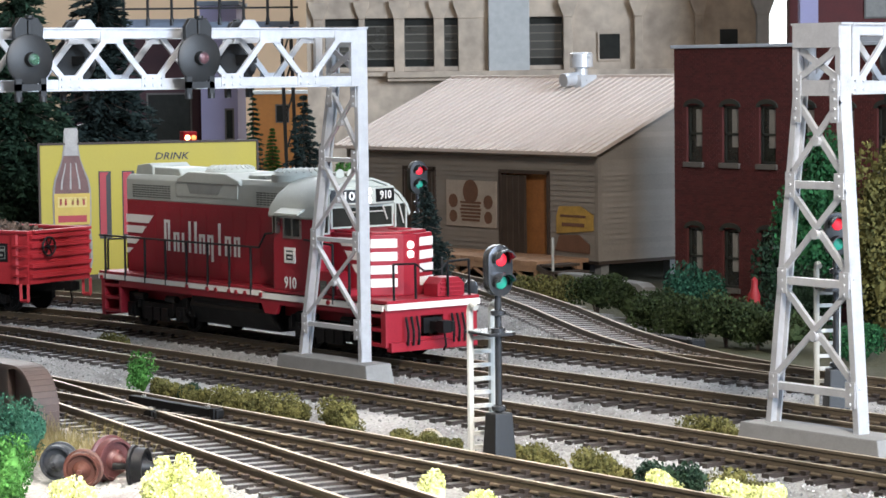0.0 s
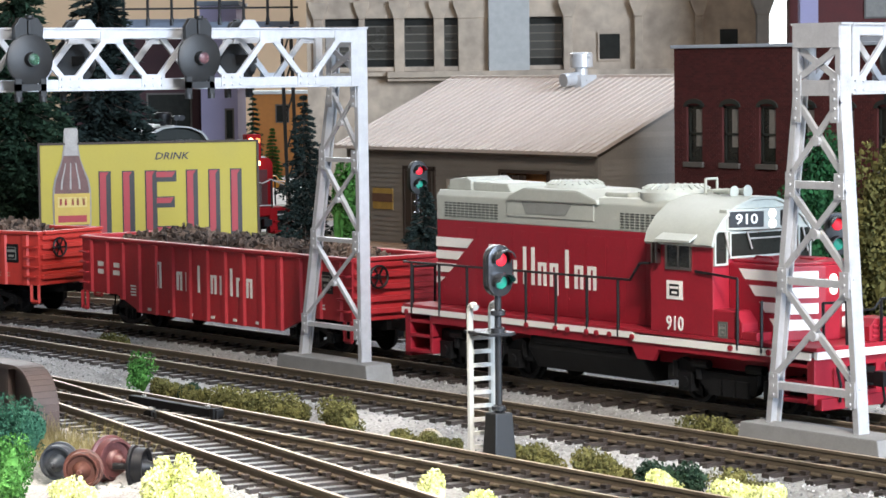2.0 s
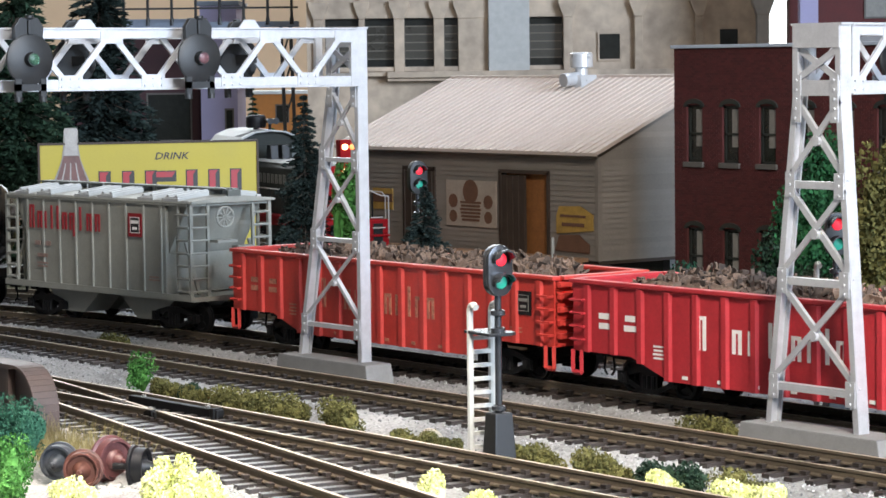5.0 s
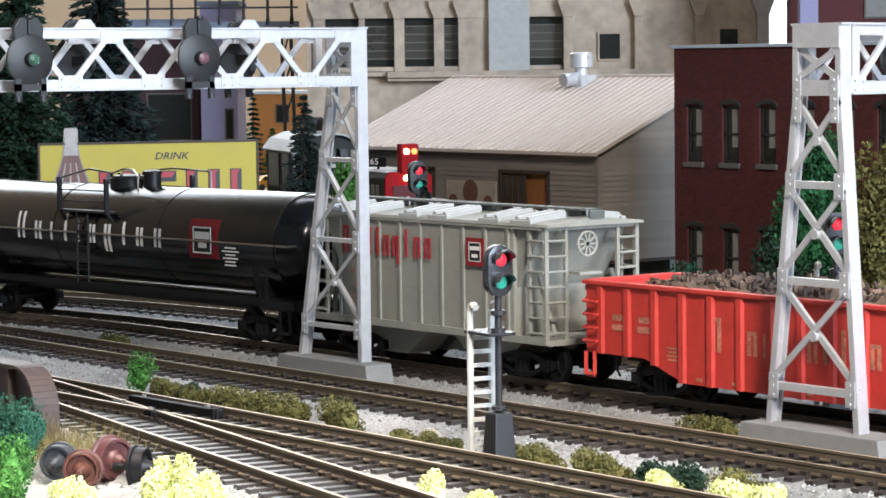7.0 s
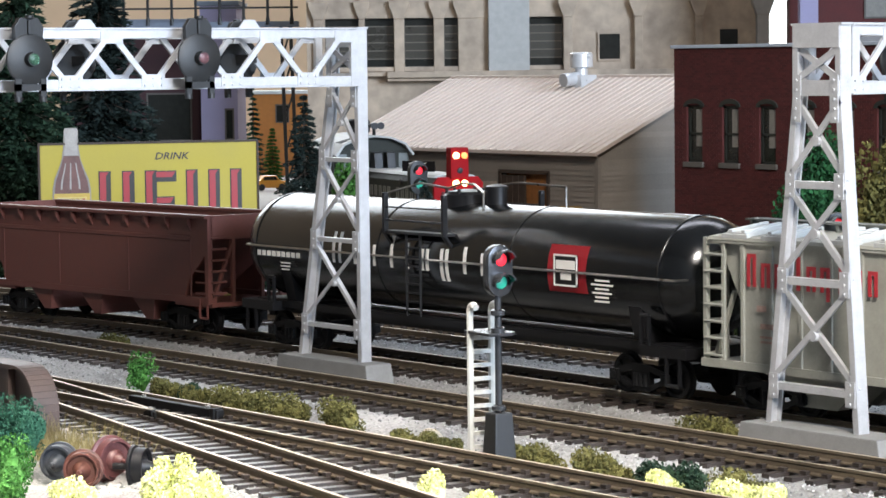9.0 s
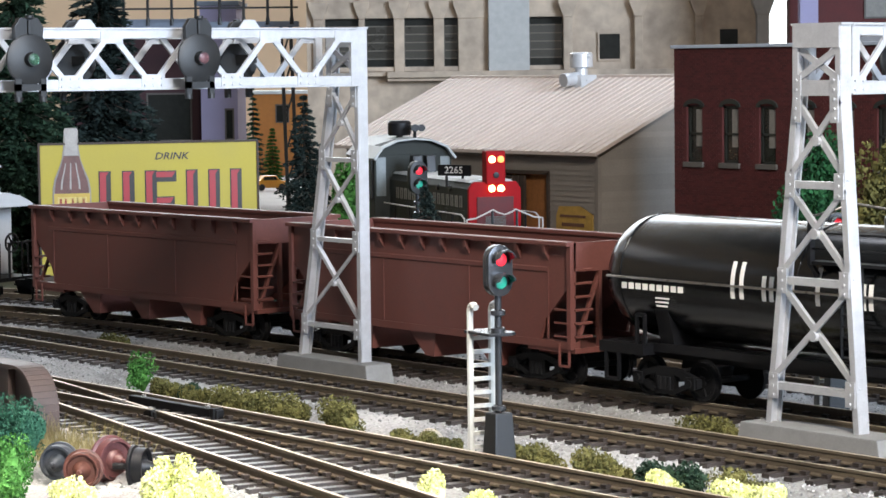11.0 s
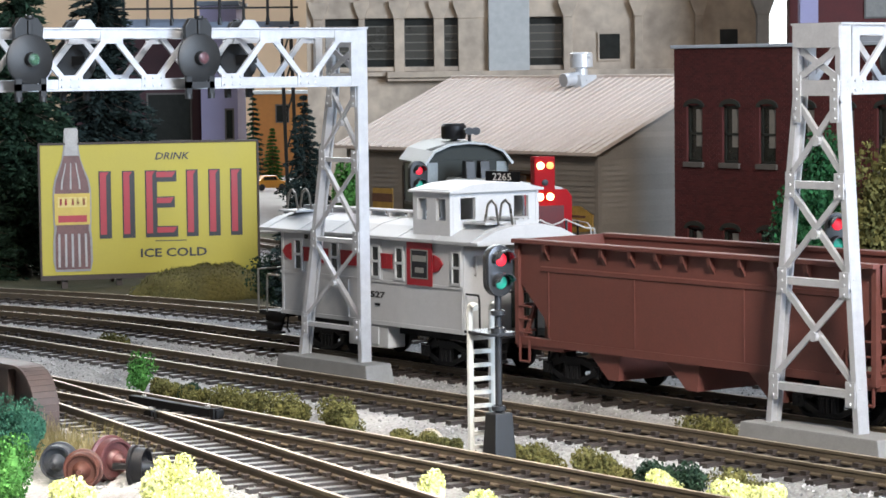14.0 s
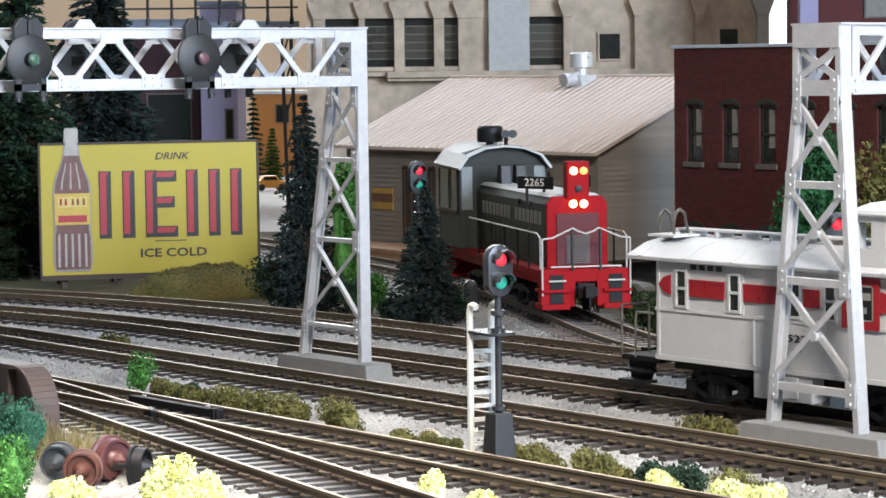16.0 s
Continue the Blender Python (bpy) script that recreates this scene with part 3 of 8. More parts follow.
# ---- colour-light signals ----
def mast_signal(x, y, base_z, head_z, turn, base_h, label, ladder=True, base=True, wide=6.6, paint=None):
    paint = paint or GUNMETAL
    th = thing("colour_light_signal", mp(x, y, base_z, 0, 0, turn), label, "signal", "trackside signals")
    H = head_z - base_z
    if base:
        bm = bmnew()
        hi = [bm.verts.new((a * 2.3, b * 2.3, base_h)) for a, b in ((-1, -1), (1, -1), (1, 1), (-1, 1))]
        lo = [bm.verts.new((a * 3.1, b * 3.1, -1.5)) for a, b in ((-1, -1), (1, -1), (1, 1), (-1, 1))]
        bm.faces.new(hi)
        bm.faces.new(lo[::-1])
        for i in range(4):
            bm.faces.new((lo[i], lo[(i + 1) % 4], hi[(i + 1) % 4], hi[i]))
        box(bm, -3.7, -2.4, -1.0, 1.0, base_h * 0.3, base_h * 0.55)
        part("base", bm, SIGBLACK, th, "black tapered base box", bevel=0.35)
    bm = bmnew()
    rod(bm, (0, 0, -1), (0, 0, H - 10), 0.8, n=14)
    for z in (base_h + 1.0, H - 15, H - 19):
        lathe(bm, [(1.0, z - 0.8), (1.7, z - 0.5), (1.7, z + 0.5), (1.0, z + 0.8)], (0, 0, 0), "z", 14)
    part("mast", bm, GUNMETAL, th, "dark metal mast", smooth=True)
    # head: an upright rounded plate with two hooded lenses
    bm = bmnew()
    n = 14
    prof = [(wide / 2 * math.cos(a), -2.6 + wide / 2 * math.sin(a)) for a in [math.pi + math.pi * i / n for i in range(n + 1)]]
    prof += [(wide / 2 * math.cos(a), 2.6 + wide / 2 * math.sin(a)) for a in [math.pi * i / n for i in range(n + 1)]]
    prism(bm, [(u, w + H - 5.4) for u, w in prof], -1.2, 1.4, "x")
    hd = part("head", bm, paint, th, "glossy dark signal head", bevel=0.35, smooth=True)
    for dz, lens in ((2.6, EMBER), (-2.6, JADE)):
        z = H - 5.4 + dz
        bm = bmnew()
        for k in range(13):
            a0, a1 = math.radians(-20 + k * 220 / 13), math.radians(-20 + (k + 1) * 220 / 13)
            c = []
            for a in (a0, a1):
                for r in (2.35, 2.0):
                    for xx in (1.2, 4.4 if 0 < math.degrees(a) < 180 else 2.6):
                        c.append(bm.verts.new((xx, r * math.cos(a), z + r * math.sin(a))))
            for f in ((0, 1, 5, 4), (2, 6, 7, 3), (1, 3, 7, 5), (0, 4, 6, 2)):
                bm.faces.new([c[i] for i in f])
        part("hood", bm, paint, hd)
        bm = bmnew()
        lathe(bm, [(1.6, 0), (1.4, 0.4), (0.3, 0.7)], (1.3, 0, z), "x", 18)
        part("lens", bm, lens, hd, "red lit lens" if lens is EMBER else "green lens", smooth=True)
    if ladder:
        bm = bmnew()
        zt = H - 13.5
        for yy in (-2.9, 2.9):
            tube(bm, [(-7.5, yy, -2), (-7.5, yy, zt - 1.5), (-7.0, yy, zt - 0.3), (-6.0, yy, zt), (-4.8, yy, zt - 0.6)], 0.8, 8)
        part("ladder_rail", bm, LADDERGREY, th, "pale grey ladder rails with curled tops")
        for k in range(10):
            bm = bmnew()
            z = 1.2 + k * (zt - 9) / 9
            bar(bm, (-7.5, -2.9, z), (-7.5, 2.9, z), 1.2, 0.9)
            part("rung", bm, LADDERGREY, th)
        bm = bmnew()
        prism(bm, [(-9, -3.6), (-9, 3.6), (1.8, 3.6), (3, 2), (3, -2), (1.8, -3.6)], H - 20.2, H - 19.4, "z")
        part("platform", bm, GUNMETAL, th, "dark maintainer platform", bevel=0.2)
    return th


GUNMETAL = material("gunmetal", (0.05, 0.053, 0.058), 0.24, metal=0.55, var=0.12)
LADDERGREY = material("ladder_pale_grey", (0.40, 0.40, 0.37), 0.55, var=0.1)
mast_signal(-467.0, -97.0, -5.0, 45.8, -6, 13.0, "dark two-lens colour-light signal with pale ladder beside the track")
mast_signal(-794.4, 123.6, -7.0, 50.5, -8, 8.0, "dark two-lens colour-light signal behind a small fir", ladder=False, wide=7.4, paint=SIGBLACK)
mast_signal(-482.0, 27.0, -5.0, 47.5, -28, 12.0, "dark two-lens colour-light signal with ladder between tracks", wide=6.2, paint=SIGBLACK)


# ---- billboard ----
def billboard():
    th = thing("billboard", spot(-128.9, 1157.5, -8.0, 15.2), "yellow painted roadside billboard with a painted bottle and red block letters", "billboard")
    th["label"] = "yellow roadside billboard with painted bottle and red blocks"
    W, z0, z1 = 47.9, 5.4, 62.4
    bm = bmnew()
    box(bm, -W, W, -0.8, 0.8, z0, z1)
    part("panel", bm, YELLOW, th, "yellow painted face panel", bevel=0.2)
    bm = bmnew()
    for a, b, c, d in ((-W - 0.8, W + 0.8, z1, z1 + 0.9), (-W - 0.8, W + 0.8, z0 - 2.2, z0), (W, W + 0.9, z0, z1), (-W - 0.9, -W, z0, z1)):
        box(bm, a, b, -1.4, 1.2, c, d)
    part("frame", bm, DARKWOOD, th, "dark brown edge frame")
    for x in (-38, -14, 12, 38):
        bm = bmnew()
        box(bm, x - 1.3, x + 1.3, 1.2, 3.6, -1.0, 60)
        bar(bm, (x, 3, 52), (x, 24, 0), 1.6, 1.6)
        part("post", bm, DARKWOOD, th, "dark brown support post")
    # block letters built as plain bars with dark bevelled edges
    zb, zt = 22.0, 50.6
    for x0, x1 in ((-22.6, -17.2), (-12.3, -6.8), (-2.2, 3.1), (16.0, 21.3), (26.0, 31.2), (35.8, 41.0)):
        bm = bmnew()
        box(bm, x0, x1, -1.0, -0.75, zb - 1.0, zt)
        part("letter_shade", bm, SIGNDARK, th)
        bm = bmnew()
        prism(bm, [(x0 + 0.5, zb + 0.8), (x0 + 0.5, zt - 0.5), (x0 + 4.4, zt - 0.5), (x0 + 3.2, zt - 2.2), (x0 + 3.2, zb + 0.8)], -1.25, -0.9)
        part("letter_bar", bm, SIGNRED, th)
    for x0, x1, za in ((3.1, 11.8, 45.4), (3.1, 10.9, 34.0), (3.1, 12.2, 21.0)):
        bm = bmnew()
        box(bm, x0, x1, -1.0, -0.75, za, za + 4.9)
        part("letter_shade", bm, SIGNDARK, th)
        bm = bmnew()
        prism(bm, [(x0 - 0.2, za + 2.0), (x0 - 0.2, za + 4.4), (x1 - 0.5, za + 4.4), (x1 - 2.0, za + 2.0)], -1.25, -0.9)
        part("letter_bar", bm, SIGNRED, th)
    words("DRINK", 4.4, SIGNDARK, th, mp(9.6, -0.95, 56.6, 90, 0, 0), "lettering", shear=0.25, wide=1.12, bold=0.012)
    words("ICE COLD", 5.2, SIGNDARK, th, mp(10.0, -0.95, 14.0, 90, 0, 0), "lettering", wide=1.28, bold=0.022)
    bm = bmnew()
    box(bm, 2, 16, -1.0, -0.8, 19.2, 19.6)
    part("small_print", bm, SIGNDARK, th)
    # the painted bottle: flat layers cut to its outline, standing proud of the top edge
    def half(z):
        pts = [(7, 7.2), (8.5, 8.2), (24, 8.0), (26, 7.2), (28, 7.8), (41, 8.0), (46, 7.6), (52, 5.2), (57, 3.6), (63, 3.0), (66, 3.0), (66.6, 3.6), (69, 3.6), (69.8, 2.6)]
        return float(np.interp(z, [a for a, b in pts], [b for a, b in pts]))

    def slab(za, zb2, mat, y, grow=1.0, name="bottle_layer", x0=-1.0, x1=1.0):
        bm = bmnew()
        zs = [za + (zb2 - za) * i / 14 for i in range(15)]
        prism(bm, [(-34.4 + half(z) * x0 * grow, z) for z in zs] + [(-34.4 + half(z) * x1 * grow, z) for z in zs[::-1]], y - 0.25, y)
        return part(name, bm, mat, th)
    slab(7, 69.8, BOTTLEGREY, -0.95, 1.06, "bottle_outline")
    slab(8, 57.6, COLABROWN, -1.2, 0.94)
    slab(57.8, 69.4, BOTTLEPALE, -1.2, 0.86)
    slab(27.5, 41.2, LABELYELLOW, -1.4, 0.98, "bottle_label")
    slab(28.6, 31.6, SIGNRED, -1.5, 0.8, "label_band")
    slab(35.2, 39.6, LABELPALE, -1.5, 0.8, "label_band")
    for k in range(5):
        slab(9, 23.5, BOTTLEPALE, -1.42, 1.0, "flute", -0.80 + k * 0.36, -0.68 + k * 0.36)
    for k in range(3):
        slab(43, 54.5, BOTTLEPALE, -1.42, 1.0, "flute", -0.62 + k * 0.5, -0.52 + k * 0.5)
    bm = bmnew()
    for k, xx in enumerate((-39.4, -37.2, -34.2, -32.0, -29.4)):
        box(bm, xx - 0.5, xx + 0.5, -1.75, -1.45, 36, 39)
    part("label_bar", bm, SIGNRED, th)
    return th


SIGNDARK = material("sign_black", (0.02, 0.017, 0.016), 0.5, var=0.15)
BOTTLEGREY = material("painted_glass_grey", (0.26, 0.24, 0.21), 0.5, var=0.15)
COLABROWN = material("painted_cola", (0.13, 0.055, 0.045), 0.5, var=0.35, scale=0.2)
BOTTLEPALE = material("painted_highlight", (0.36, 0.33, 0.30), 0.5, var=0.2)
LABELYELLOW = material("painted_label_yellow", (0.52, 0.36, 0.06), 0.5, var=0.08)
LABELPALE = material("painted_label_pale", (0.60, 0.46, 0.14), 0.5, var=0.08)
billboard()


# ---- freight house ----
def clapboards(parent, x0, x1, y, z0, z1, face, holes, pitch=2.3, along="x"):
    """Overlapping boards on a wall: each one a piece of its own, cut round the openings."""
    n = int((z1 - z0) / pitch)
    for i in range(n):
        za = z0 + i * pitch
        zb = min(z1, za + pitch + 0.25)
        segs = [(x0, x1)]
        for a, b, c, d in holes:
            if za < d and zb > c:
                segs = [s for p, q in segs for s in ((p, min(q, a)), (max(p, b), q)) if s[1] - s[0] > 0.2]
        for p, q in segs:
            bm = bmnew()
            prof = [(y, za), (y + face * 0.75, za), (y + face * 0.2, zb), (y, zb)]
            if along == "x":
                prism(bm, prof, p, q, "x")
            else:
                vs0 = [bm.verts.new((u, p, w)) for u, w in prof]
                vs1 = [bm.verts.new((u, q, w)) for u, w in prof]
                for k in range(4):
                    bm.faces.new((vs0[k], vs0[(k + 1) % 4], vs1[(k + 1) % 4], vs1[k]))
                bm.faces.new(vs0)
                bm.faces.new(vs1[::-1])
            part("clapboard", bm, SIDINGBOARD, parent)


SIDINGBOARD = material("clapboard_paint", (0.245, 0.215, 0.185), 0.75, var=0.12, scale=0.08, bump=0.2, obrand=0.08)


def depot():
    X0, X1, Y0, Y1 = -1046.0, -861.0, 270.0, 402.0
    ZF, ZE, YR, ZR = 2.0, 48.0, 337.0, 79.5
    th = thing("freight_house", mp(0, 0, 0), "grey-tan clapboard freight house with a pale seamed metal roof", "freight house")
    # front wall with two door openings
    openings = [(-1000, -978, ZF, 38.6), (-927, -894.6, ZF, 37.6)]
    bm = bmnew()
    xs = [X0, -1000, -978, -927, -894.6, X1]
    for a, b, full in ((X0, -1000, 1), (-1000, -978, 0), (-978, -927, 1), (-927, -894.6, 0), (-894.6, X1, 1)):
        box(bm, a, b, Y0, Y0 + 3, ZF if full else 38.6, ZE)
    w = part("wall", bm, SIDING, th)
    clapboards(w, X0, X1, Y0, ZF, ZE - 0.4, -1, openings)
    bm = bmnew()
    prof = [(Y0, ZF), (Y1, ZF), (Y1, ZE), (YR, ZR - 1.5), (Y0, ZE)]
    prism(bm, prof, X1 - 3, X1, "x")
    w2 = part("wall", bm, SIDING, th)
    n = int((ZR - ZF) / 2.3)
    for i in range(n):
        za = ZF + i * 2.3
        k = max(0.0, (za - ZE) / (ZR - ZE))
        ya, yb = Y0 + (YR - Y0) * k, Y1 - (Y1 - YR) * k
        if yb - ya > 2:
            bm = bmnew()
            pr = [(X1, za), (X1 + 0.75, za), (X1 + 0.2, za + 2.5), (X1, za + 2.5)]
            a = [bm.verts.new((u, ya, z)) for u, z in pr]
            b = [bm.verts.new((u, yb, z)) for u, z in pr]
            for j in range(4):
                bm.faces.new((a[j], a[(j + 1) % 4], b[(j + 1) % 4], b[j]))
            bm.faces.new(a)
            bm.faces.new(b[::-1])
            part("clapboard", bm, SIDINGBOARD, w2)
    bm = bmnew()
    prism(bm, prof, X0, X0 + 3, "x")
    box(bm, X0, X1, Y1 - 3, Y1, ZF, ZE)
    part("wall", bm, SIDING, th)
    bm = bmnew()
    for x, y in ((X1 + 0.3, Y0 - 0.5), (X0 - 0.3, Y0 - 0.5)):
        box(bm, x - 1.0, x + 1.0, y - 0.8, y + 1.2, ZF, ZE - 0.3)
    part("corner_board", bm, SIDING, th)
    # roof: two thick planes with standing seams
    for ye, ya in ((Y0 - 5.5, YR), (Y1 + 5.5, YR)):
        ze = ZE - 0.4
        bm = bmnew()
        prism(bm, [(ye, ze), (ya, ZR), (ya, ZR + 1.4), (ye, ze + 1.4)], X0 - 6, X1 + 5, "x")
        rf = part("roof", bm, ROOFTAN, th, "pale tan standing-seam metal roof")
        for i in range(41):
            x = X0 - 5.4 + i * (X1 - X0 + 10.2) / 40
            bm = bmnew()
            prism(bm, [(ye, ze + 1.3), (ya, ZR + 1.3), (ya, ZR + 1.9), (ye, ze + 1.9)], x - 0.45, x + 0.45, "x")
            part("seam", bm, ROOFTAN, rf)
    bm = bmnew()
    rod(bm, (X0 - 6, YR, ZR + 1.6), (X1 + 5, YR, ZR + 1.6), 0.9, n=8)
    part("ridge_cap", bm, ROOFTAN, th)
    # ventilator
    bm = bmnew()
    vx, vy = -944, 331
    prism(bm, [(vx - 7, 73), (vx + 7, 73), (vx + 5.0, 82), (vx - 5.0, 82)], vy - 5, vy + 5)
    lathe(bm, [(3.0, 80), (3.0, 85), (5.4, 85.6), (5.4, 91.6), (4.6, 92.4), (0.5, 92.6)], (vx, vy, 0), "z", 24)
    rod(bm, (vx, vy - 2, 80.5), (vx, vy - 11, 79.5), 3.2, 3.2, 18)
    part("ventilator", bm, GALVANISED, th, "shiny galvanised roof ventilator", smooth=True)
    # doors
    for x0, x1, xs0, xs1 in ((-1000, -978, -1000, -978), (-927, -894.6, -926.6, -909.5)):
        bm = bmnew()
        box(bm, x0, x1, Y0 + 2.2, Y0 + 3.2, ZF, 38.6)
        part("doorway", bm, INTERIOR if x0 > -950 else DARKWOOD, th, "dim timber-lined doorway")
        bm = bmnew()
        box(bm, xs0, xs1, Y0 - 1.6, Y0 - 0.6, ZF + 0.4, 37.8)
        leaf = part("door", bm, DARKWOOD, th, "dark brown sliding freight door")
        for k in range(5):
            xx = xs0 + 0.4 + (xs1 - xs0 - 0.8) * k / 4
            bm = bmnew()
            box(bm, xx - 0.4, xx + 0.4, Y0 - 2.1, Y0 - 1.6, ZF + 0.4, 37.8)
            part("batten", bm, DARKWOOD, leaf)
        bm = bmnew()
        for a, b, c, d in ((x0 - 1.6, x0, ZF, 39.4), (x1, x1 + 1.6, ZF, 39.4), (x0 - 1.6, x1 + 1.6, 38.6, 40.2)):
            box(bm, a, b, Y0 - 1.4, Y0 + 0.6, c, d)
        part("door_frame", bm, DARKWOOD, th)
    # posters
    bm = bmnew()
    box(bm, -967.5, -930.5, Y0 - 1.4, Y0 - 0.7, 13.5, 34.5)
    pst = part("poster", bm, POSTERBEIGE, th, "faded beige poster with dark bars")
    bm = bmnew()
    r = random.Random(5)
    lathe(bm, [(5.5, -1.75), (5.5, -1.4)], (-949, Y0, 29.5), "y", 20)
    for k in range(7):
        ww = r.uniform(4, 8)
        box(bm, -949 - ww, -949 + ww, Y0 - 1.7, Y0 - 1.35, 16 + k * 1.6, 17 + k * 1.6)
    for x in (-962, -936):
        lathe(bm, [(3.2, -1.75), (3.2, -1.4)], (x, Y0, 25), "y", 14)
        lathe(bm, [(2.8, -1.75), (2.8, -1.4)], (x, Y0, 18), "y", 14)
    part("poster_print", bm, POSTERBROWN, pst)
    bm = bmnew()
    prism(bm, [(-888, 21), (-886, 25), (-872, 25.5), (-863.5, 22), (-863.5, 15), (-888, 13)], Y0 - 1.3, Y0 - 0.7)
    ps2 = part("poster", bm, POSTERYELLOW, th, "peeling yellow advertising sign")
    bm = bmnew()
    prism(bm, [(-889, 5.5), (-886, 12.5), (-873, 13), (-866, 9), (-866, 5)], Y0 - 1.35, Y0 - 0.7)
    box(bm, -885, -868, Y0 - 1.6, Y0 - 1.2, 20.5, 21.5)
    box(bm, -884, -869, Y0 - 1.6, Y0 - 1.2, 16.5, 18)
    part("poster_print", bm, POSTERBROWN, ps2)
    bm = bmnew()
    box(bm, -1026, -1010, Y0 - 1.3, Y0 - 0.7, 19, 29)
    ps3 = part("poster", bm, POSTERYELLOW, th)
    bm = bmnew()
    box(bm, -1026, -1010, Y0 - 1.6, Y0 - 1.2, 22.5, 26.5)
    part("poster_print", bm, POSTERBROWN, ps3)
    # piers
    for x in (-1040, -1000, -960, -920, -865):
        for y in (Y0 + 5, Y0 + 45, Y1 - 6):
            bm = bmnew()
            box(bm, x - 2.2, x + 2.2, y - 2.2, y + 2.2, -9, ZF)
            part("pier", bm, CONCRETE, th)
    bm = bmnew()
    box(bm, X0, X1, Y0, Y1, ZF - 1.5, ZF + 0.2)
    part("floor_frame", bm, DARKWOOD, th)
    return th


GALVANISED = material("galvanised_sheet", (0.66, 0.67, 0.68), 0.3, metal=0.45, var=0.08)
INTERIOR = material("warm_timber_inside", (0.30, 0.12, 0.035), 0.7, var=0.25)
POSTERBEIGE = material("poster_beige", (0.40, 0.34, 0.28), 0.8, var=0.15)
POSTERBROWN = material("poster_brown_ink", (0.15, 0.075, 0.045), 0.8, var=0.2)
POSTERYELLOW = material("poster_yellow", (0.42, 0.26, 0.06), 0.8, var=0.25)
depot()


def loading_deck():
    th = thing("loading_deck", mp(0, 0, 0), "raised plank loading deck with timber posts", "deck")
    me = None
    for i in range(34):
        x = -1050 + i * 5.4
        if me is None:
            bm = bmnew()
            box(bm, 0, 5.1, 240, 269, 1.4, 3.2)
            me = mesh_of("plank", bm, WOODDECK)
        o = new("plank", me)
        o.parent = th
        o.matrix_basis = mp(x, 0, rnd.uniform(-0.15, 0.15))
    bm = bmnew()
    box(bm, -1050, -866, 240.5, 243, -1.4, 1.4)
    box(bm, -1050, -866, 262, 265, -1.4, 1.4)
    part("edge_beam", bm, WOODDECK, th)
    for i in range(7):
        x = -1046 + i * 29.6
        bm = bmnew()
        box(bm, x - 1.6, x + 1.6, 241, 244.2, -9, -1.4)
        part("post", bm, WOODDECK, th)
        if i < 6:
            bm = bmnew()
            bar(bm, (x, 242, -8), (x + 14, 242, -1.6), 1.4, 1.4)
            bar(bm, (x + 29.6, 242, -8), (x + 15.6, 242, -1.6), 1.4, 1.4)
            part("brace", bm, WOODDECK, th)
    st = thing("deck_steps", mp(0, 0, 0), "dark timber steps beside the loading deck", "steps")
    for k in range(4):
        bm = bmnew()
        box(bm, -865 + k * 6, -857 + k * 6, 240, 256, 1.2 - k * 2.6, 2.2 - k * 2.6)
        part("tread", bm, DARKWOOD, st)
    for y in (240, 255):
        bm = bmnew()
        bar(bm, (-866, y, 1.0), (-840, y, -9.5), 1.2, 2.4)
        part("stringer", bm, DARKWOOD, st)
    bm = bmnew()
    tube(bm, [(-857, 241, -6), (-857, 241, 14)], 0.6)
    part("hand_post", bm, LADDERGREY, st)


loading_deck()


def barrier():
    th = thing("concrete_barrier", mp(0, 0, 0), "low grey concrete loading ramp wall", "barrier")
    bm = bmnew()
    prism(bm, [(-836, -9), (-836, 1.0), (-828, 1.2), (-786, -0.6), (-783, -2), (-783, -9)], 226, 233)
    part("ramp_wall", bm, CONCRETE, th, bevel=0.5)


barrier()


# ---- buildings ----
def sash_window(wall, x, y, z0, z1, w, light=True):
    """A sash window in a wall that faces -y: recessed panes, frame, brick arch and sill."""
    win = None
    bm = bmnew()
    d = 0.9
    for a, b, c, e in ((-w / 2, -w / 2 + d, z0, z1), (w / 2 - d, w / 2, z0, z1), (-w / 2, w / 2, z1 - d, z1), (-w / 2, w / 2, z0, z0 + d), (-w / 2, w / 2, (z0 + z1) / 2 - 0.4, (z0 + z1) / 2 + 0.5)):
        box(bm, x + a, x + b, y + 1.0, y + 2.4, c, e)
    win = part("window", bm, FRAMEGREEN, wall, "dark green sash window")
    for k, (a, b) in enumerate(((z0 + d, (z0 + z1) / 2 - 0.4), ((z0 + z1) / 2 + 0.5, z1 - d))):
        bm = bmnew()
        box(bm, x - w / 2 + d, x + w / 2 - d, y + 1.8, y + 2.2, a, b)
        part("pane", bm, PANEDARK, win)
    if light:
        # Pale panel before the upper right part of the panes.
        bm = bmnew()
        box(bm, x - w * 0.06, x + w / 2 - d, y + 1.5, y + 1.75, (z0 + z1) / 2 - 5, z1 - d - 0.6)
        part("blind", bm, PANELPALE, win, "pale panel over the upper right panes")
    bm = bmnew()
    box(bm, x - w / 2 - 1, x + w / 2 + 1, y - 1.2, y + 1.5, z0 - 2.0, z0)
    part("sill", bm, SILLGREY, win, "grey stone sill", bevel=0.15)
    bm = bmnew()
    n = 8
    up = [(x + (w / 2 + 1.4) * math.cos(a), z1 - 0.6 + 3.2 * math.sin(a)) for a in [math.pi * i / n for i in range(n + 1)]]
    lo = [(x + (w / 2) * math.cos(a), z1 - 0.6 + 1.4 * math.sin(a)) for a in [math.pi * i / n for i in range(n + 1)]]
    prism(bm, up + lo[::-1], y - 0.6, y + 1.2)
    part("arch", bm, FRAMEGREEN, win)


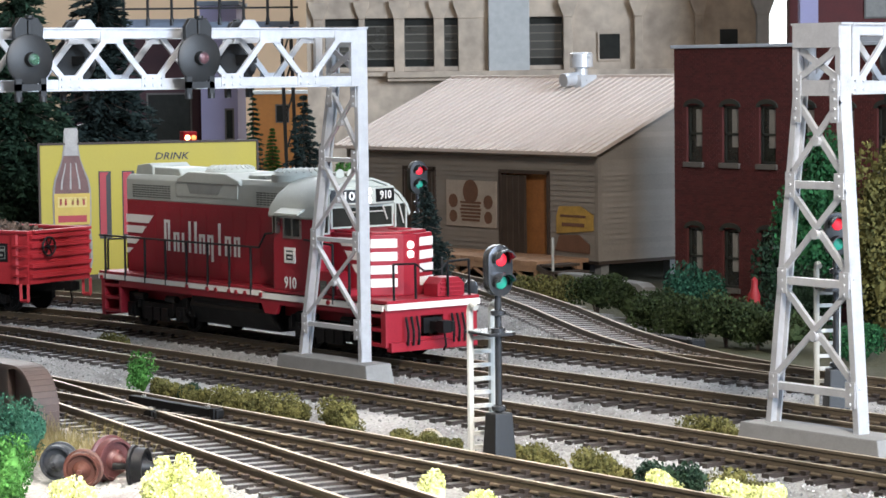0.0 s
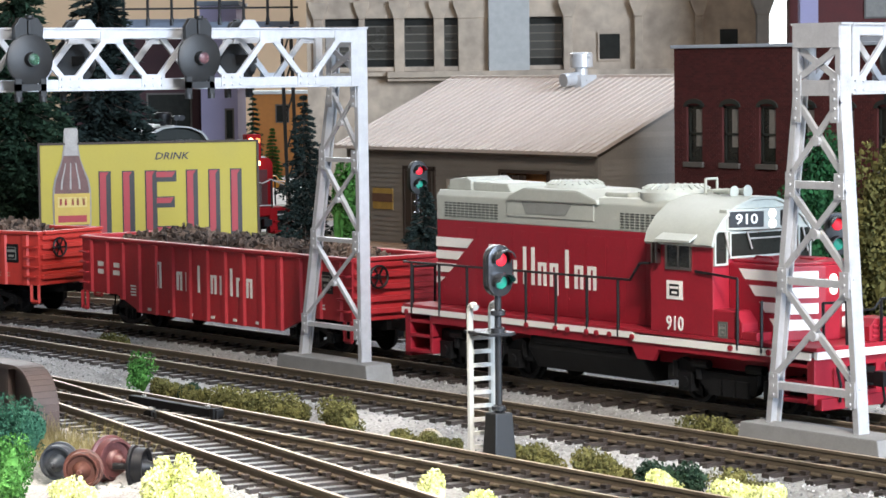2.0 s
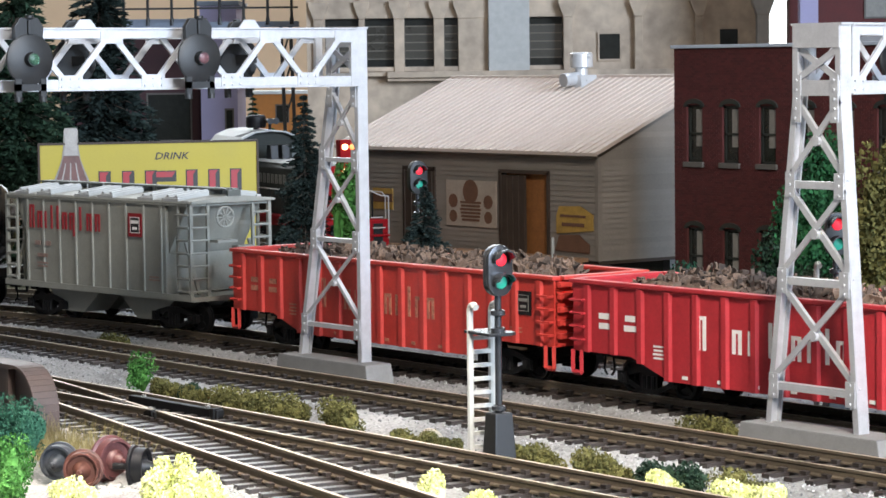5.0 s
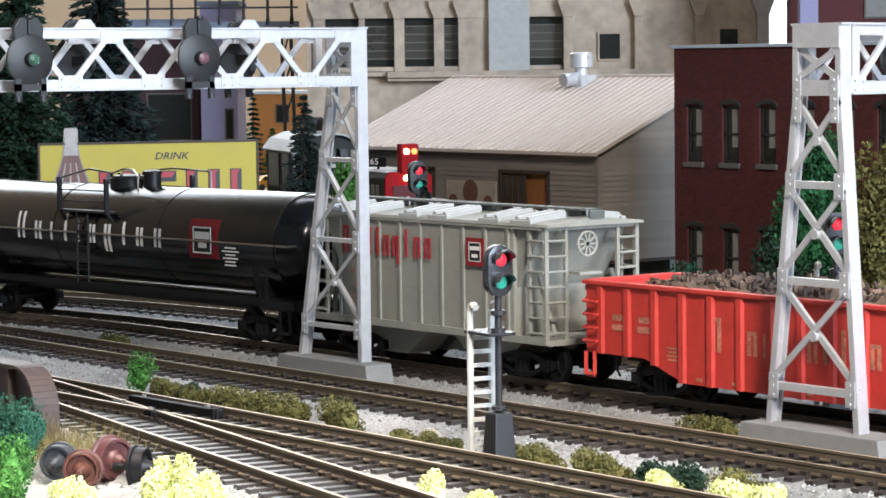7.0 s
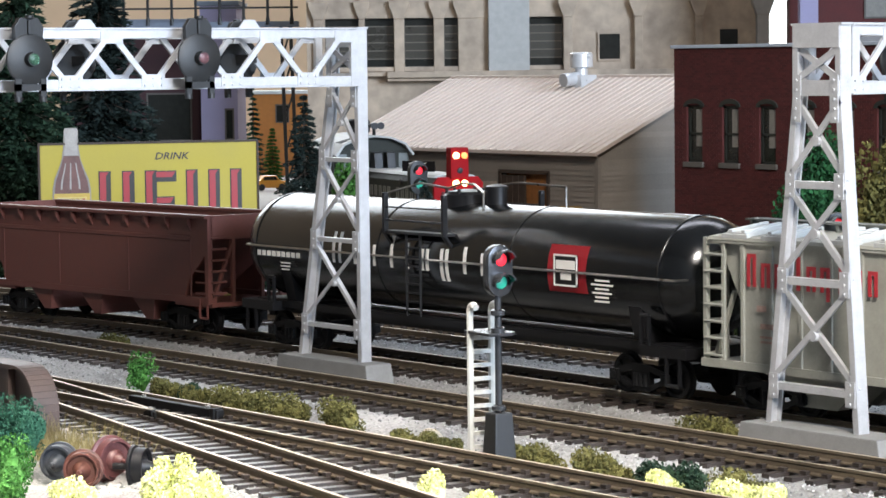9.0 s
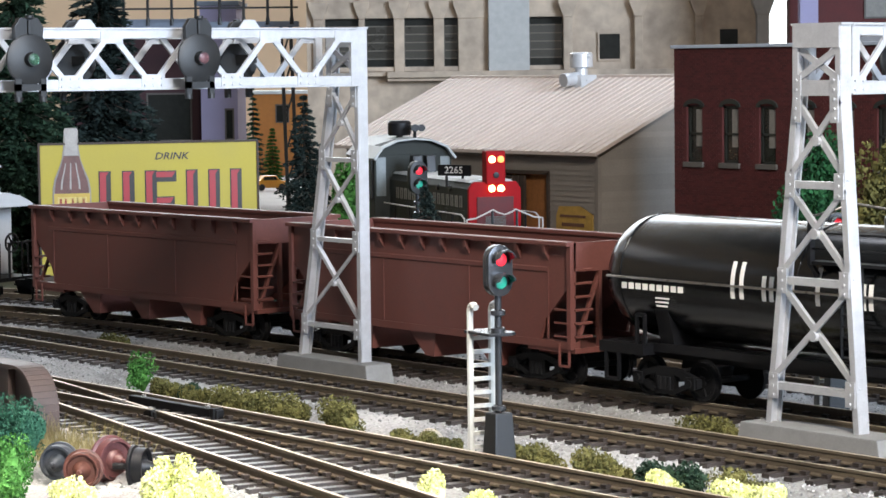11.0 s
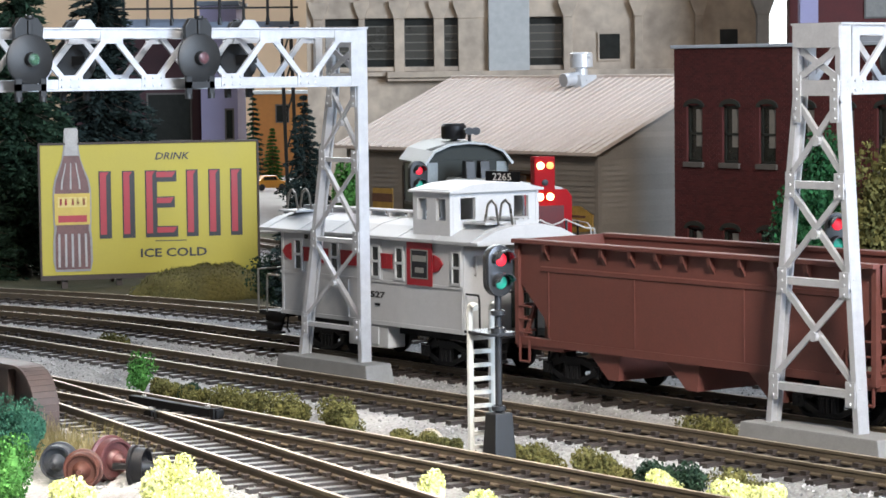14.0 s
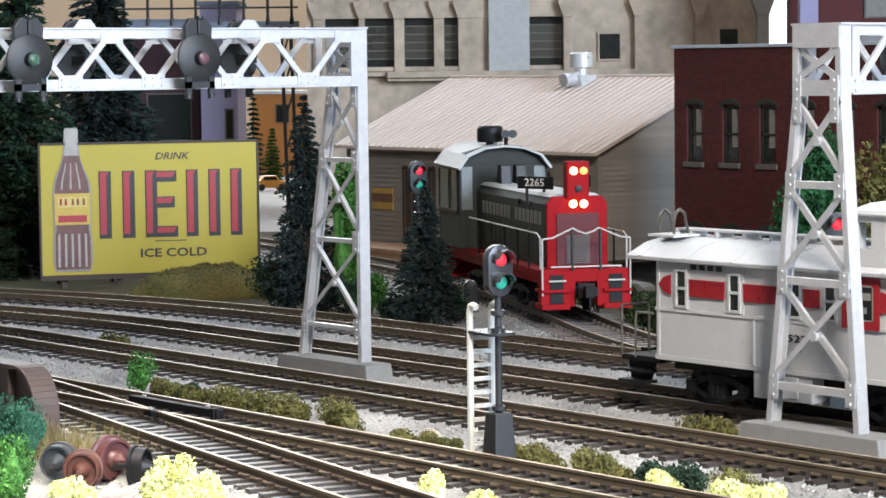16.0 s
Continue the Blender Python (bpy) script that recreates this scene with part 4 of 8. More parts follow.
FRAMEGREEN = material("window_frame_dark", (0.020, 0.024, 0.020), 0.6, var=0.2)
PANELPALE = material("pale_panel", (0.22, 0.21, 0.19), 0.8, var=0.15)
SILLGREY = material("grey_sill", (0.11, 0.10, 0.09), 0.8, var=0.15)
BRICKPIECE = material("brick_oxblood", (0.075, 0.015, 0.015), 0.8, var=0.15, bump=0.2, island=0.25)


def brick_building():
    th = thing("brick_building", mp(0, 0, 0), "dark oxblood brick two-storey building with arched sash windows", "building")
    X0, X1, Y0, Y1, ZT = -768.0, -610.0, 230.0, 300.0, 92.6
    cols = [-756.5 + i * 20.2 for i in range(7)]
    rows = ((0.5, 23.0), (48.5, 70.5))
    bm = bmnew()
    w = 9.0
    zs = [-9, 0.5, 23.0, 48.5, 70.5, ZT]
    for k, (za, zb) in enumerate(zip(zs, zs[1:])):
        if k in (1, 3):
            xs = [X0] + [e for c in cols for e in (c - w / 2, c + w / 2)] + [X1]
            for a, b in zip(xs[::2], xs[1::2]):
                box(bm, a, b, Y0, Y0 + 3, za, zb)
        else:
            box(bm, X0, X1, Y0, Y0 + 3, za, zb)
    wall = part("front_wall", bm, BRICKRED, th)
    # raised brick courses, joined: too fine to lift out singly
    verts, fcs = [], []
    r = random.Random(9)
    z = -8.0
    row = 0
    while z < ZT - 1:
        x = X0 + (0 if row % 2 else 1.3)
        while x < X1 - 2.4:
            inside = any(c - w / 2 - 0.4 < x + 2.4 and x < c + w / 2 + 0.4 and za - 0.4 < z + 0.8 and z < zb + 2.6 for c in cols for za, zb in rows)
            if not inside:
                k = len(verts)
                dy = r.uniform(0.12, 0.22)
                for yy in (Y0 - dy, Y0):
                    for a, b in ((x, z), (x + 2.3, z), (x + 2.3, z + 0.72), (x, z + 0.72)):
                        verts.append((a * MM, yy * MM, b * MM))
                fcs += [(k, k + 1, k + 2, k + 3), (k, k + 4, k + 5, k + 1), (k + 2, k + 6, k + 7, k + 3), (k + 1, k + 5, k + 6, k + 2), (k, k + 3, k + 7, k + 4)]
            x += 2.55
        z += 0.95
        row += 1
    me = bpy.data.meshes.new("brickwork")
    me.from_pydata(verts, [], fcs)
    me.materials.append(BRICKPIECE)
    o = new("brickwork", me)
    o.parent = wall
    tagged(o, kind="stuff")
    bm = bmnew()
    box(bm, X0, X0 + 3, Y0 + 3, Y1, -9, ZT)
    part("side_wall", bm, BRICKRED, th)
    bm = bmnew()
    box(bm, X1 - 3, X1, Y0 + 3, Y1, -9, ZT)
    box(bm, X0 + 3, X1 - 3, Y1 - 3, Y1, -9, ZT)
    part("rear_wall", bm, BRICKRED, th)
    bm = bmnew()
    box(bm, X0 + 3, X1 - 3, Y0 + 3, Y1 - 3, ZT - 6, ZT - 4)
    part("roof", bm, FLOORGREY, th)
    bm = bmnew()
    box(bm, X0 - 1, X1 + 1, Y0 - 1.2, Y0 + 3.6, ZT, ZT + 1.3)
    box(bm, X0 - 1, X0 + 3.4, Y0 + 3.6, Y1, ZT, ZT + 1.3)
    box(bm, X0 + 1, X1, Y1 - 4, Y1 + 1, ZT, ZT + 4.0)
    part("coping", bm, COPING, th, "blue-grey metal coping", bevel=0.2)
    for c in cols:
        for za, zb in rows:
            sash_window(wall, c, Y0, za, zb, w)
    return th


COPING = material("blue_grey_coping", (0.42, 0.47, 0.54), 0.5, var=0.12)
brick_building()


def concrete_building():
    th = thing("concrete_building", spot(0, 1600, 0), "weathered beige concrete industrial building with tall multi-pane windows", "building")
    k = 0.344

    def X(p):
        return (p - 784) * k

    def Z(q):
        return 86.9 - (q - 117) * k
    bays = [(580, 640), (650, 702), (720, 772), (790, 815), (940, 1000)]
    zw0, zw1 = Z(118), Z(32)
    ZTOP = 190.0
    bm = bmnew()
    xs = [548] + [e for b in bays for e in b] + [1362]
    pierced(bm, [X(a) for a in xs], [-9, zw0, zw1, ZTOP], lambda i, j: j != 1 or i % 2 == 0, 0, 6)
    wall = part("wall", bm, CONCWALL, th)
    bm = bmnew()
    box(bm, X(548), X(548) + 6, 6, 160, -9, ZTOP)
    box(bm, X(1362) - 6, X(1362), 6, 160, -9, ZTOP)
    part("side_wall", bm, CONCWALL, th)
    bm = bmnew()
    box(bm, X(548), X(1362), 6, 160, ZTOP - 4, ZTOP)
    part("roof", bm, CONCLIGHT, th)
    for a, b in bays:
        bm = bmnew()
        x0, x1 = X(a), X(b)
        lx = [x0 + (x1 - x0) * i + e for i in range(2) for e in (-0.35, 0.35)]
        lz = [zw0 + (zw1 - zw0) * j / 6 + e for j in range(7) for e in (-0.35, 0.35)]
        pierced(bm, lx, lz, lambda i, j: i % 2 == 0 or j % 2 == 0, 4.4, 5.4)
        win = part("window", bm, MULLION, wall, "grey multi-pane factory window")
        for i in range(1):
            for j in range(6):
                bm = bmnew()
                box(bm, x0 + 0.35, x1 - 0.35, 5.0, 5.3, zw0 + (zw1 - zw0) * j / 6 + 0.35, zw0 + (zw1 - zw0) * (j + 1) / 6 - 0.35)
                part("pane", bm, PANEOLIVE if (i + j * 2 + a) % 5 else PANEDARK, win)
        bm = bmnew()
        box(bm, x0 - 2, x1 + 2, -2.5, 1, zw0 - 2.5, zw0)
        part("sill", bm, CONCWALL, win)
    for a, b, out in ((560, 578, 3), (640, 650, 3), (702, 720, 4), (772, 790, 3), (815, 868, 3.5), (868, 940, 9), (1000, 1016, 6), (1125, 1140, 5), (1232, 1246, 5), (1340, 1362, 7)):
        bm = bmnew()
        box(bm, X(a), X(b), -out, 0.5, Z(128), ZTOP)
        if out < 9:
            # the head of the pilaster flares under the lintel
            prism(bm, [(X(a), Z(34)), (X(b), Z(34)), (X(b + 9), Z(10)), (X(b + 9), Z(2)), (X(a - 9), Z(2)), (X(a - 9), Z(10))], -out - 1, 0.4)
        part("pilaster", bm, CONCLIGHT if a in (868, 1340) else CONCWALL, wall, "concrete pilaster" if a == 868 else "", bevel=0.6)
    bm = bmnew()
    box(bm, X(690), X(1362), -12, 0.5, Z(137), Z(126))
    box(bm, X(690), X(1362), -9, 0.5, Z(143), Z(137))
    part("ledge", bm, CONCWALL, wall, "projecting concrete ledge", bevel=0.4)
    bm = bmnew()
    box(bm, X(560), X(690), -7, 0.5, Z(134), Z(127))
    part("ledge", bm, CONCWALL, wall)
    for a, b, c, d in ((1064, 1100, 64, 108), (1276, 1308, 58, 108)):
        bm = bmnew()
        box(bm, X(a), X(b), -0.6, 1.0, Z(d), Z(c))
        win = part("window", bm, PANEDARK, wall, "small dark window")
        bm = bmnew()
        for e, f, g, h in ((a - 3, b + 3, d + 3, d), (a - 3, b + 3, c, c - 3), (a - 3, a, d, c), (b, b + 3, d, c)):
            box(bm, X(e), X(f), -1.6, 0.4, Z(g), Z(h))
        part("frame", bm, CONCWALL, win)
    return th


MULLION = material("window_mullion", (0.13, 0.115, 0.09), 0.6, var=0.15)
PANEOLIVE = material("dusty_olive_pane", (0.035, 0.032, 0.024), 0.3, var=0.35, scale=0.05)
concrete_building()


def simple_building(name, m, w, d, h, mat, roofmat, wins, label, winmat=None):
    th = thing(name, m, label, "building", "buildings behind")
    bm = bmnew()
    box(bm, -w / 2, w / 2, 0, 3, -9, h)
    box(bm, -w / 2, -w / 2 + 3, 3, d, -9, h)
    box(bm, w / 2 - 3, w / 2, 3, d, -9, h)
    box(bm, -w / 2, w / 2, d, d + 3, -9, h)
    wl = part("wall", bm, mat, th)
    bm = bmnew()
    box(bm, -w / 2 - 2, w / 2 + 2, -2.5, d + 5, h, h + 3)
    part("roof", bm, roofmat, th, bevel=0.3)
    for x, z, ww, hh in wins:
        bm = bmnew()
        for a, b, c, e in ((-ww / 2 - 1, ww / 2 + 1, -1, 0), (-ww / 2 - 1, ww / 2 + 1, hh, hh + 1.2), (-ww / 2 - 1, -ww / 2, 0, hh), (ww / 2, ww / 2 + 1, 0, hh)):
            box(bm, x + a, x + b, -0.9, 0.2, z + c, z + e)
        wn = part("window", bm, SILLGREY, wl)
        bm = bmnew()
        box(bm, x - ww / 2, x + ww / 2, -0.4, 0.1, z, z + hh)
        part("pane", bm, winmat or PANEDARK, wn)
    return th


MAROON = material("maroon_wall", (0.050, 0.020, 0.024), 0.8, var=0.15, scale=0.05)
LAVENDER = material("lavender_wall", (0.30, 0.28, 0.42), 0.8, var=0.08, scale=0.05)
SLATEROOF = material("blue_grey_roof", (0.16, 0.19, 0.24), 0.7, var=0.12)
ORANGEWALL = material("orange_wall", (0.50, 0.20, 0.05), 0.8, var=0.1)
WHITEROOF = material("white_roof", (0.62, 0.62, 0.6), 0.6, var=0.08)
simple_building("maroon_building", spot(-202.8, 1750, 0), 86, 80, 117, MAROON, SLATEROOF, [(22, 40, 28, 30), (-14, 48, 14, 26)], "dark maroon low building with blue-grey flat roof")
simple_building("lavender_building", spot(-145.8, 1730, 0), 24, 70, 128, LAVENDER, SLATEROOF, [(6.5, 41, 4.2, 18.5)], "narrow lavender building with a dark slit window")
simple_building("orange_shed", spot(-139, 2300, 0), 52, 60, 64, ORANGEWALL, WHITEROOF, [(0, 40, 10, 14)], "orange shed with a white roof")
simple_building("far_brick_house", spot(244, 1500, 0, -6), 90, 70, 170, BRICKRED, COPING, [(4, 112, 12, 26), (-26, 60, 10, 20)], "dark red brick house with a pale window", PANELPALE)
bm = bmnew()
box(bm, -5, 5, -5, 5, -9, 175)
tagged(part("brick_chimney", bm, LAVENDER, at=spot(206, 1478, 0)), "pale mauve brick chimney stack beside the house", "chimney")


def footbridge():
    th = thing("footbridge", spot(-147, 1650, 6), "blue-grey raised walkway with dark railings", "footbridge")
    bm = bmnew()
    box(bm, -70, 58, 0, 14, 106.5, 110)
    part("deck", bm, SLATEROOF, th)
    for i in range(9):
        bm = bmnew()
        rod(bm, (-66 + i * 15, 1, 110), (-66 + i * 15, 1, 128), 0.9, n=6)
        rod(bm, (-66 + i * 15, 1, 108), (-66 + i * 15, 1, 113), 1.8, 1.0, n=8)
        part("post", bm, SIGBLACK, th)
    bm = bmnew()
    box(bm, -70, 58, 0.4, 1.6, 118, 119.2)
    part("rail", bm, SIGBLACK, th)
    for x in (50, 56):
        bm = bmnew()
        bar(bm, (x, 4, -9), (x - 3, 4, 106.5), 2.2, 2.2)
        part("pylon", bm, SIGBLACK, th)
    for i in range(5):
        bm = bmnew()
        bar(bm, (50 - i * 0.4, 4, 10 + i * 20), (56 - i * 0.5, 4, 28 + i * 20), 1.2, 1.2)
        part("brace", bm, SIGBLACK, th)


footbridge()


def taxi(m, paint, label):
    th = thing("toy_car", m, label, "car", "toy road cars")
    bm = bmnew()
    prism(bm, [(-13, 2), (13, 2), (13.4, 5), (12, 7.2), (6.4, 7.8), (3.4, 11.4), (-6.4, 11.4), (-9, 7.8), (-13, 7.2), (-13.6, 5)], -5.2, 5.2)
    part("body", bm, paint, th, bevel=0.8, smooth=True)
    for sy in (-1, 1):
        bm = bmnew()
        prism(bm, [(-7, 8), (4.6, 8), (2.8, 10.6), (-5.8, 10.6)], *sorted((sy * 5.15, sy * 5.4)))
        part("side_pane", bm, PANEDARK, th)
    for x in (-8, 8):
        for sy in (-1, 1):
            bm = bmnew()
            lathe(bm, [(1.0, -0.9), (2.5, -0.9), (2.7, 0), (2.5, 0.9), (1.0, 0.9)], (x, sy * 4.6, 2.6), "y", 14)
            part("tyre", bm, SIGBLACK, th, smooth=True)
    return th


TAXIYELLOW = material("taxi_yellow_orange", (0.72, 0.32, 0.03), 0.3, var=0.05, coat=0.5)
taxi(spot(-131, 2000, -6.0, 20), TAXIYELLOW, "yellow-orange toy taxi parked on the pale road")
bm = bmnew()
box(bm, -180, -62, 1500, 2280, -9, -6.4)
tagged(part("road", bm, material("pale_street", (0.46, 0.44, 0.41), 0.9, var=0.12, scale=0.05), at=spot(0, 0, 0)), "pale grey street behind the siding", "road", kind="structure")
DAYPANE = glow("daylight_pane", (0.92, 0.97, 1.0), 5.5)


def room_window(name, y, z, hw, hh, label):
    th = tagged(thing(name, mp(-2600, y, z), label, "window"), kind="structure")
    bm = bmnew()
    box(bm, 1, 3, -hw, hw, -hh, hh)
    part("pane", bm, DAYPANE, th)
    bm = bmnew()
    for a, b, c, d in ((-hw - 30, hw + 30, hh, hh + 40), (-hw - 30, hw + 30, -hh - 40, -hh), (-hw - 30, -hw, -hh, hh), (hw, hw + 30, -hh, hh), (-12, 12, -hh, hh)):
        box(bm, 0, 20, a, b, c, d)
    part("frame", bm, CEILWHITE, th)


# Unseen glowing pane, added for highlights along the tank and roofs.
room_window("window_2", 950, 860, 750, 480, "unseen glowing panel added high in the far wall")
room_window("window_1", 2180, 480, 300, 420, "bright daylit room window in the far wall")


# ---- planting ----
def blades(verts, fcs, c, rad, n, size, r, shape="ball", flat=0.5):
    """Many small leaf facets round c, with an uneven outline."""
    lobes = [(Vector((r.uniform(-1, 1), r.uniform(-1, 1), r.uniform(-0.6, 1))), r.uniform(0.45, 0.8)) for k in range(6)]
    for k in range(n):
        lo, lr = lobes[k % len(lobes)]
        d = Vector((r.gauss(0, 1), r.gauss(0, 1), r.gauss(0, 1))).normalized() * (r.random() ** 0.35) * lr
        p = Vector(((lo.x * 0.55 + d.x) * rad[0], (lo.y * 0.55 + d.y) * rad[1], (lo.z * 0.5 + d.z) * rad[2])) + c
        a, b = size * r.uniform(0.5, 1.3), size * r.uniform(0.3, 0.9)
        q = Euler((r.uniform(0, 6.3), r.uniform(0, 6.3), r.uniform(0, 6.3))).to_matrix()
        i = len(verts)
        for u, v, w in ((-a, -b, 0), (a, -b * 0.6, 0.2 * a), (a * 0.7, b, 0), (-a * 0.6, b, -0.25 * a)):
            o = q @ Vector((u, v, w))
            verts.append(((p.x + o.x) * MM, (p.y + o.y) * MM, (p.z + o.z) * MM))
        fcs += [(i, i + 1, i + 2), (i, i + 2, i + 3)]


def leaf_mesh(name, verts, fcs, mat, parent, label=""):
    me = bpy.data.meshes.new(name)
    me.from_pydata(verts, [], fcs)
    me.materials.append(mat)
    o = new(name, me)
    o.parent = parent
    if label:
        tagged(o, label)
    return o


def core(parent, rad, c, mat, r):
    """The dense inside of a foam shrub, a lumpy body under its leaves."""
    bm = bmnew()
    bmesh.ops.create_icosphere(bm, subdivisions=3, radius=1.0)
    s = r.uniform(0, 50)
    for v in bm.verts:
        k = 0.5 + 0.3 * noise.noise(v.co * 1.7 + Vector((s, 0, 0))) + 0.14 * noise.noise(v.co * 5 + Vector((s, 0, 0)))
        v.co = Vector((v.co.x * rad[0] * k + c.x, v.co.y * rad[1] * k + c.y, v.co.z * rad[2] * k + c.z))
    return part("inner_foam", bm, mat, parent)


def bush(x, y, z, rx, ry, h, mat, label, n=900, size=0.8, seed=1, group="foam bushes", category="bush", stem=True):
    r = random.Random(seed)
    th = thing("bush", mp(x, y, z, 0, 0, r.uniform(0, 360)), label, category, group)
    verts, fcs = [], []
    c = Vector((0, 0, h * 0.46))
    rad = (rx, ry, h * 0.56)
    blades(verts, fcs, c, rad, n, size, r)
    leaf_mesh("foliage", verts, fcs, mat, th)
    core(th, rad, c, mat, r)
    if stem:
        bm = bmnew()
        for k in range(3):
            rod(bm, (0, 0, -1.5), (r.uniform(-0.4, 0.4) * rx, r.uniform(-0.4, 0.4) * ry, h * 0.55), 0.5, 0.25, 6)
        part("stem", bm, DARKWOOD, th)
    return th


def conifer(m, h, rb, mat, label, seed=1, tiers=22, droop=0.35, needles=26, size=1.5):
    """A fir: tapered trunk, whorls of drooping boughs, each set with needle tufts."""
    r = random.Random(seed)
    th = thing("fir_tree", m, label, "tree", "fir trees")
    bm = bmnew()
    rod(bm, (0, 0, -2), (0, 0, h * 0.97), max(0.9, rb * 0.09), 0.2, 10)
    for i in range(tiers):
        k = i / (tiers - 1)
        z = h * (0.06 + 0.9 * k)
        for j in range(5):
            a = r.uniform(0, 6.3)
            L = rb * (1 - k) ** 0.85 * r.uniform(0.7, 1.0)
            rod(bm, (0, 0, z), (L * math.cos(a), L * math.sin(a), z - droop * L), 0.35, 0.12, 4, False)
    part("trunk", bm, DARKWOOD, th)
    verts, fcs = [], []
    for i in range(tiers):
        k = i / (tiers - 1)
        z = h * (0.05 + 0.93 * k)
        R = rb * (1 - k) ** 0.8 + 0.5
        nb = max(6, int(7 + 15 * (1 - k)))
        for j in range(nb):
            a = r.uniform(0, 6.3)
            L = R * r.uniform(0.62, 1.12)
            for q in range(needles):
                t = r.random() ** 0.7
                w = 0.20 * L * (1 - 0.6 * t)
                p = Vector((L * t * math.cos(a), L * t * math.sin(a), z - droop * L * t + r.uniform(-0.7, 0.5)))
                p += Vector((r.uniform(-w, w), r.uniform(-w, w), r.uniform(-0.4, 0.5) * w))
                d = Vector((math.cos(a) + r.uniform(-0.8, 0.8), math.sin(a) + r.uniform(-0.8, 0.8), r.uniform(-0.5, 0.35))).normalized() * size * r.uniform(0.6, 1.3)
                s = Vector((r.uniform(-1, 1), r.uniform(-1, 1), r.uniform(-1, 1))).normalized() * size * 0.34
                n0 = len(verts)
                for v in (p - s, p + s, p + d):
                    verts.append((v.x * MM, v.y * MM, v.z * MM))
                fcs.append((n0, n0 + 1, n0 + 2))
    leaf_mesh("crown", verts, fcs, mat, th)
    return th


conifer(spot(-53.5, 1022, -7), 84, 18, FIR, "dark green bristly fir tree beside the billboard", 1, 34, 0.35, 40, 1.6)
conifer(spot(-6.5, 966, -7), 50, 16.5, FIR, "small dark fir tree in front of the freight house", 2, 26, 0.3, 44, 1.5)
conifer(spot(-200, 1240, -8), 165, 40, PINE, "tall dark green fir tree behind the billboard", 3, 40, 0.3, 70, 3.4)
conifer(spot(-168, 1300, -8), 170, 40, FIR, "tall blue-green fir tree behind the billboard", 4, 40, 0.3, 60, 3.4)
conifer(spot(-224, 1200, -8), 84, 34, PINE, "dark green fir tree at the billboard's side", 5, 28, 0.3, 60, 3.0)
conifer(spot(-152, 2120, -8), 80, 12, TEAL, "slim blue-green fir tree behind the billboard", 6, 20, 0.3, 24, 1.8)
conifer(spot(-138, 2140, -8), 46, 9, BRIGHT, "light green tree beside the pale street", 7, 16, 0.2, 24, 2.0)
for k, (u, v, rx, h, mat, n, lab) in enumerate((
        (-37.5, 1012, 9.5, 58, BRIGHT, 2600, "tall bright green foam shrub"), (-28, 1005, 8, 18, BRIGHT, 1100, "bright green foam shrub"),
        (-34, 990, 7, 14, PINE, 800, "dark green foam shrub"), (-20, 985, 7, 9, PINE, 700, "low dark green foam shrub"), (-62, 1035, 13, 20, PINE, 1300, "dark green foam shrub"),
        (-46, 1030, 9, 12, PINE, 900, "dark green foam shrub"), (5, 975, 6, 8, BUSHGREEN, 600, "low green foam shrub"),
        (89.5, 936, 10.5, 24, TEAL, 2200, "deep green foam bush below the brick wall"), (35, 1056, 10, 10, OLIVE, 900, "olive foam bush beside the siding"),
        (46, 1030, 10, 12, OLIVE, 1000, "olive foam bush beside the siding"), (58, 992, 10, 15, DARKOLIVE, 1200, "dark olive foam bush beside the siding"),
        (68, 960, 9, 14, DARKOLIVE, 1100, "dark olive foam bush beside the siding"), (75, 925, 9, 14, DARKOLIVE, 1200, "dark olive foam bush beside the siding"),
        (84, 900, 10, 14, DARKOLIVE, 1300, "dark olive foam bush beside the siding"), (95, 880, 11, 17, DARKOLIVE, 1500, "dark olive foam bush beside the siding"),
        (104, 868, 11, 15, DARKOLIVE, 1400, "dark olive foam bush beside the siding"), (113, 850, 10, 13, DARKOLIVE, 1200, "dark olive foam bush beside the siding"),
        (122, 905, 13, 24, PINE, 1500, "dark green foam bush"), (136, 955, 15, 70, BUSHGREEN, 3200, "tall dark green tree behind the signal bridge"),
        (128, 960, 14, 40, PINE, 1800, "dark green foam bush"), (148, 880, 15, 44, PINE, 2400, "dark green foam tree"),
        (145, 862, 15, 68, OLIVE, 3600, "tall olive green foam tree"), (132, 838, 9, 13, BUSHGREEN, 1000, "deep green foam bush"), (106, 905, 9, 12, PINE, 900, "dark foam bush under the brick wall"))):
    m = spot(u, v, 0)
    x, y = m.translation.x / MM, m.translation.y / MM
    bush(x, y, -7.5, rx, rx * 0.9, h, mat, lab, int(n * (3.2 if h < 30 else 3.4)), 0.55 if h < 30 else 0.85, 20 + k)


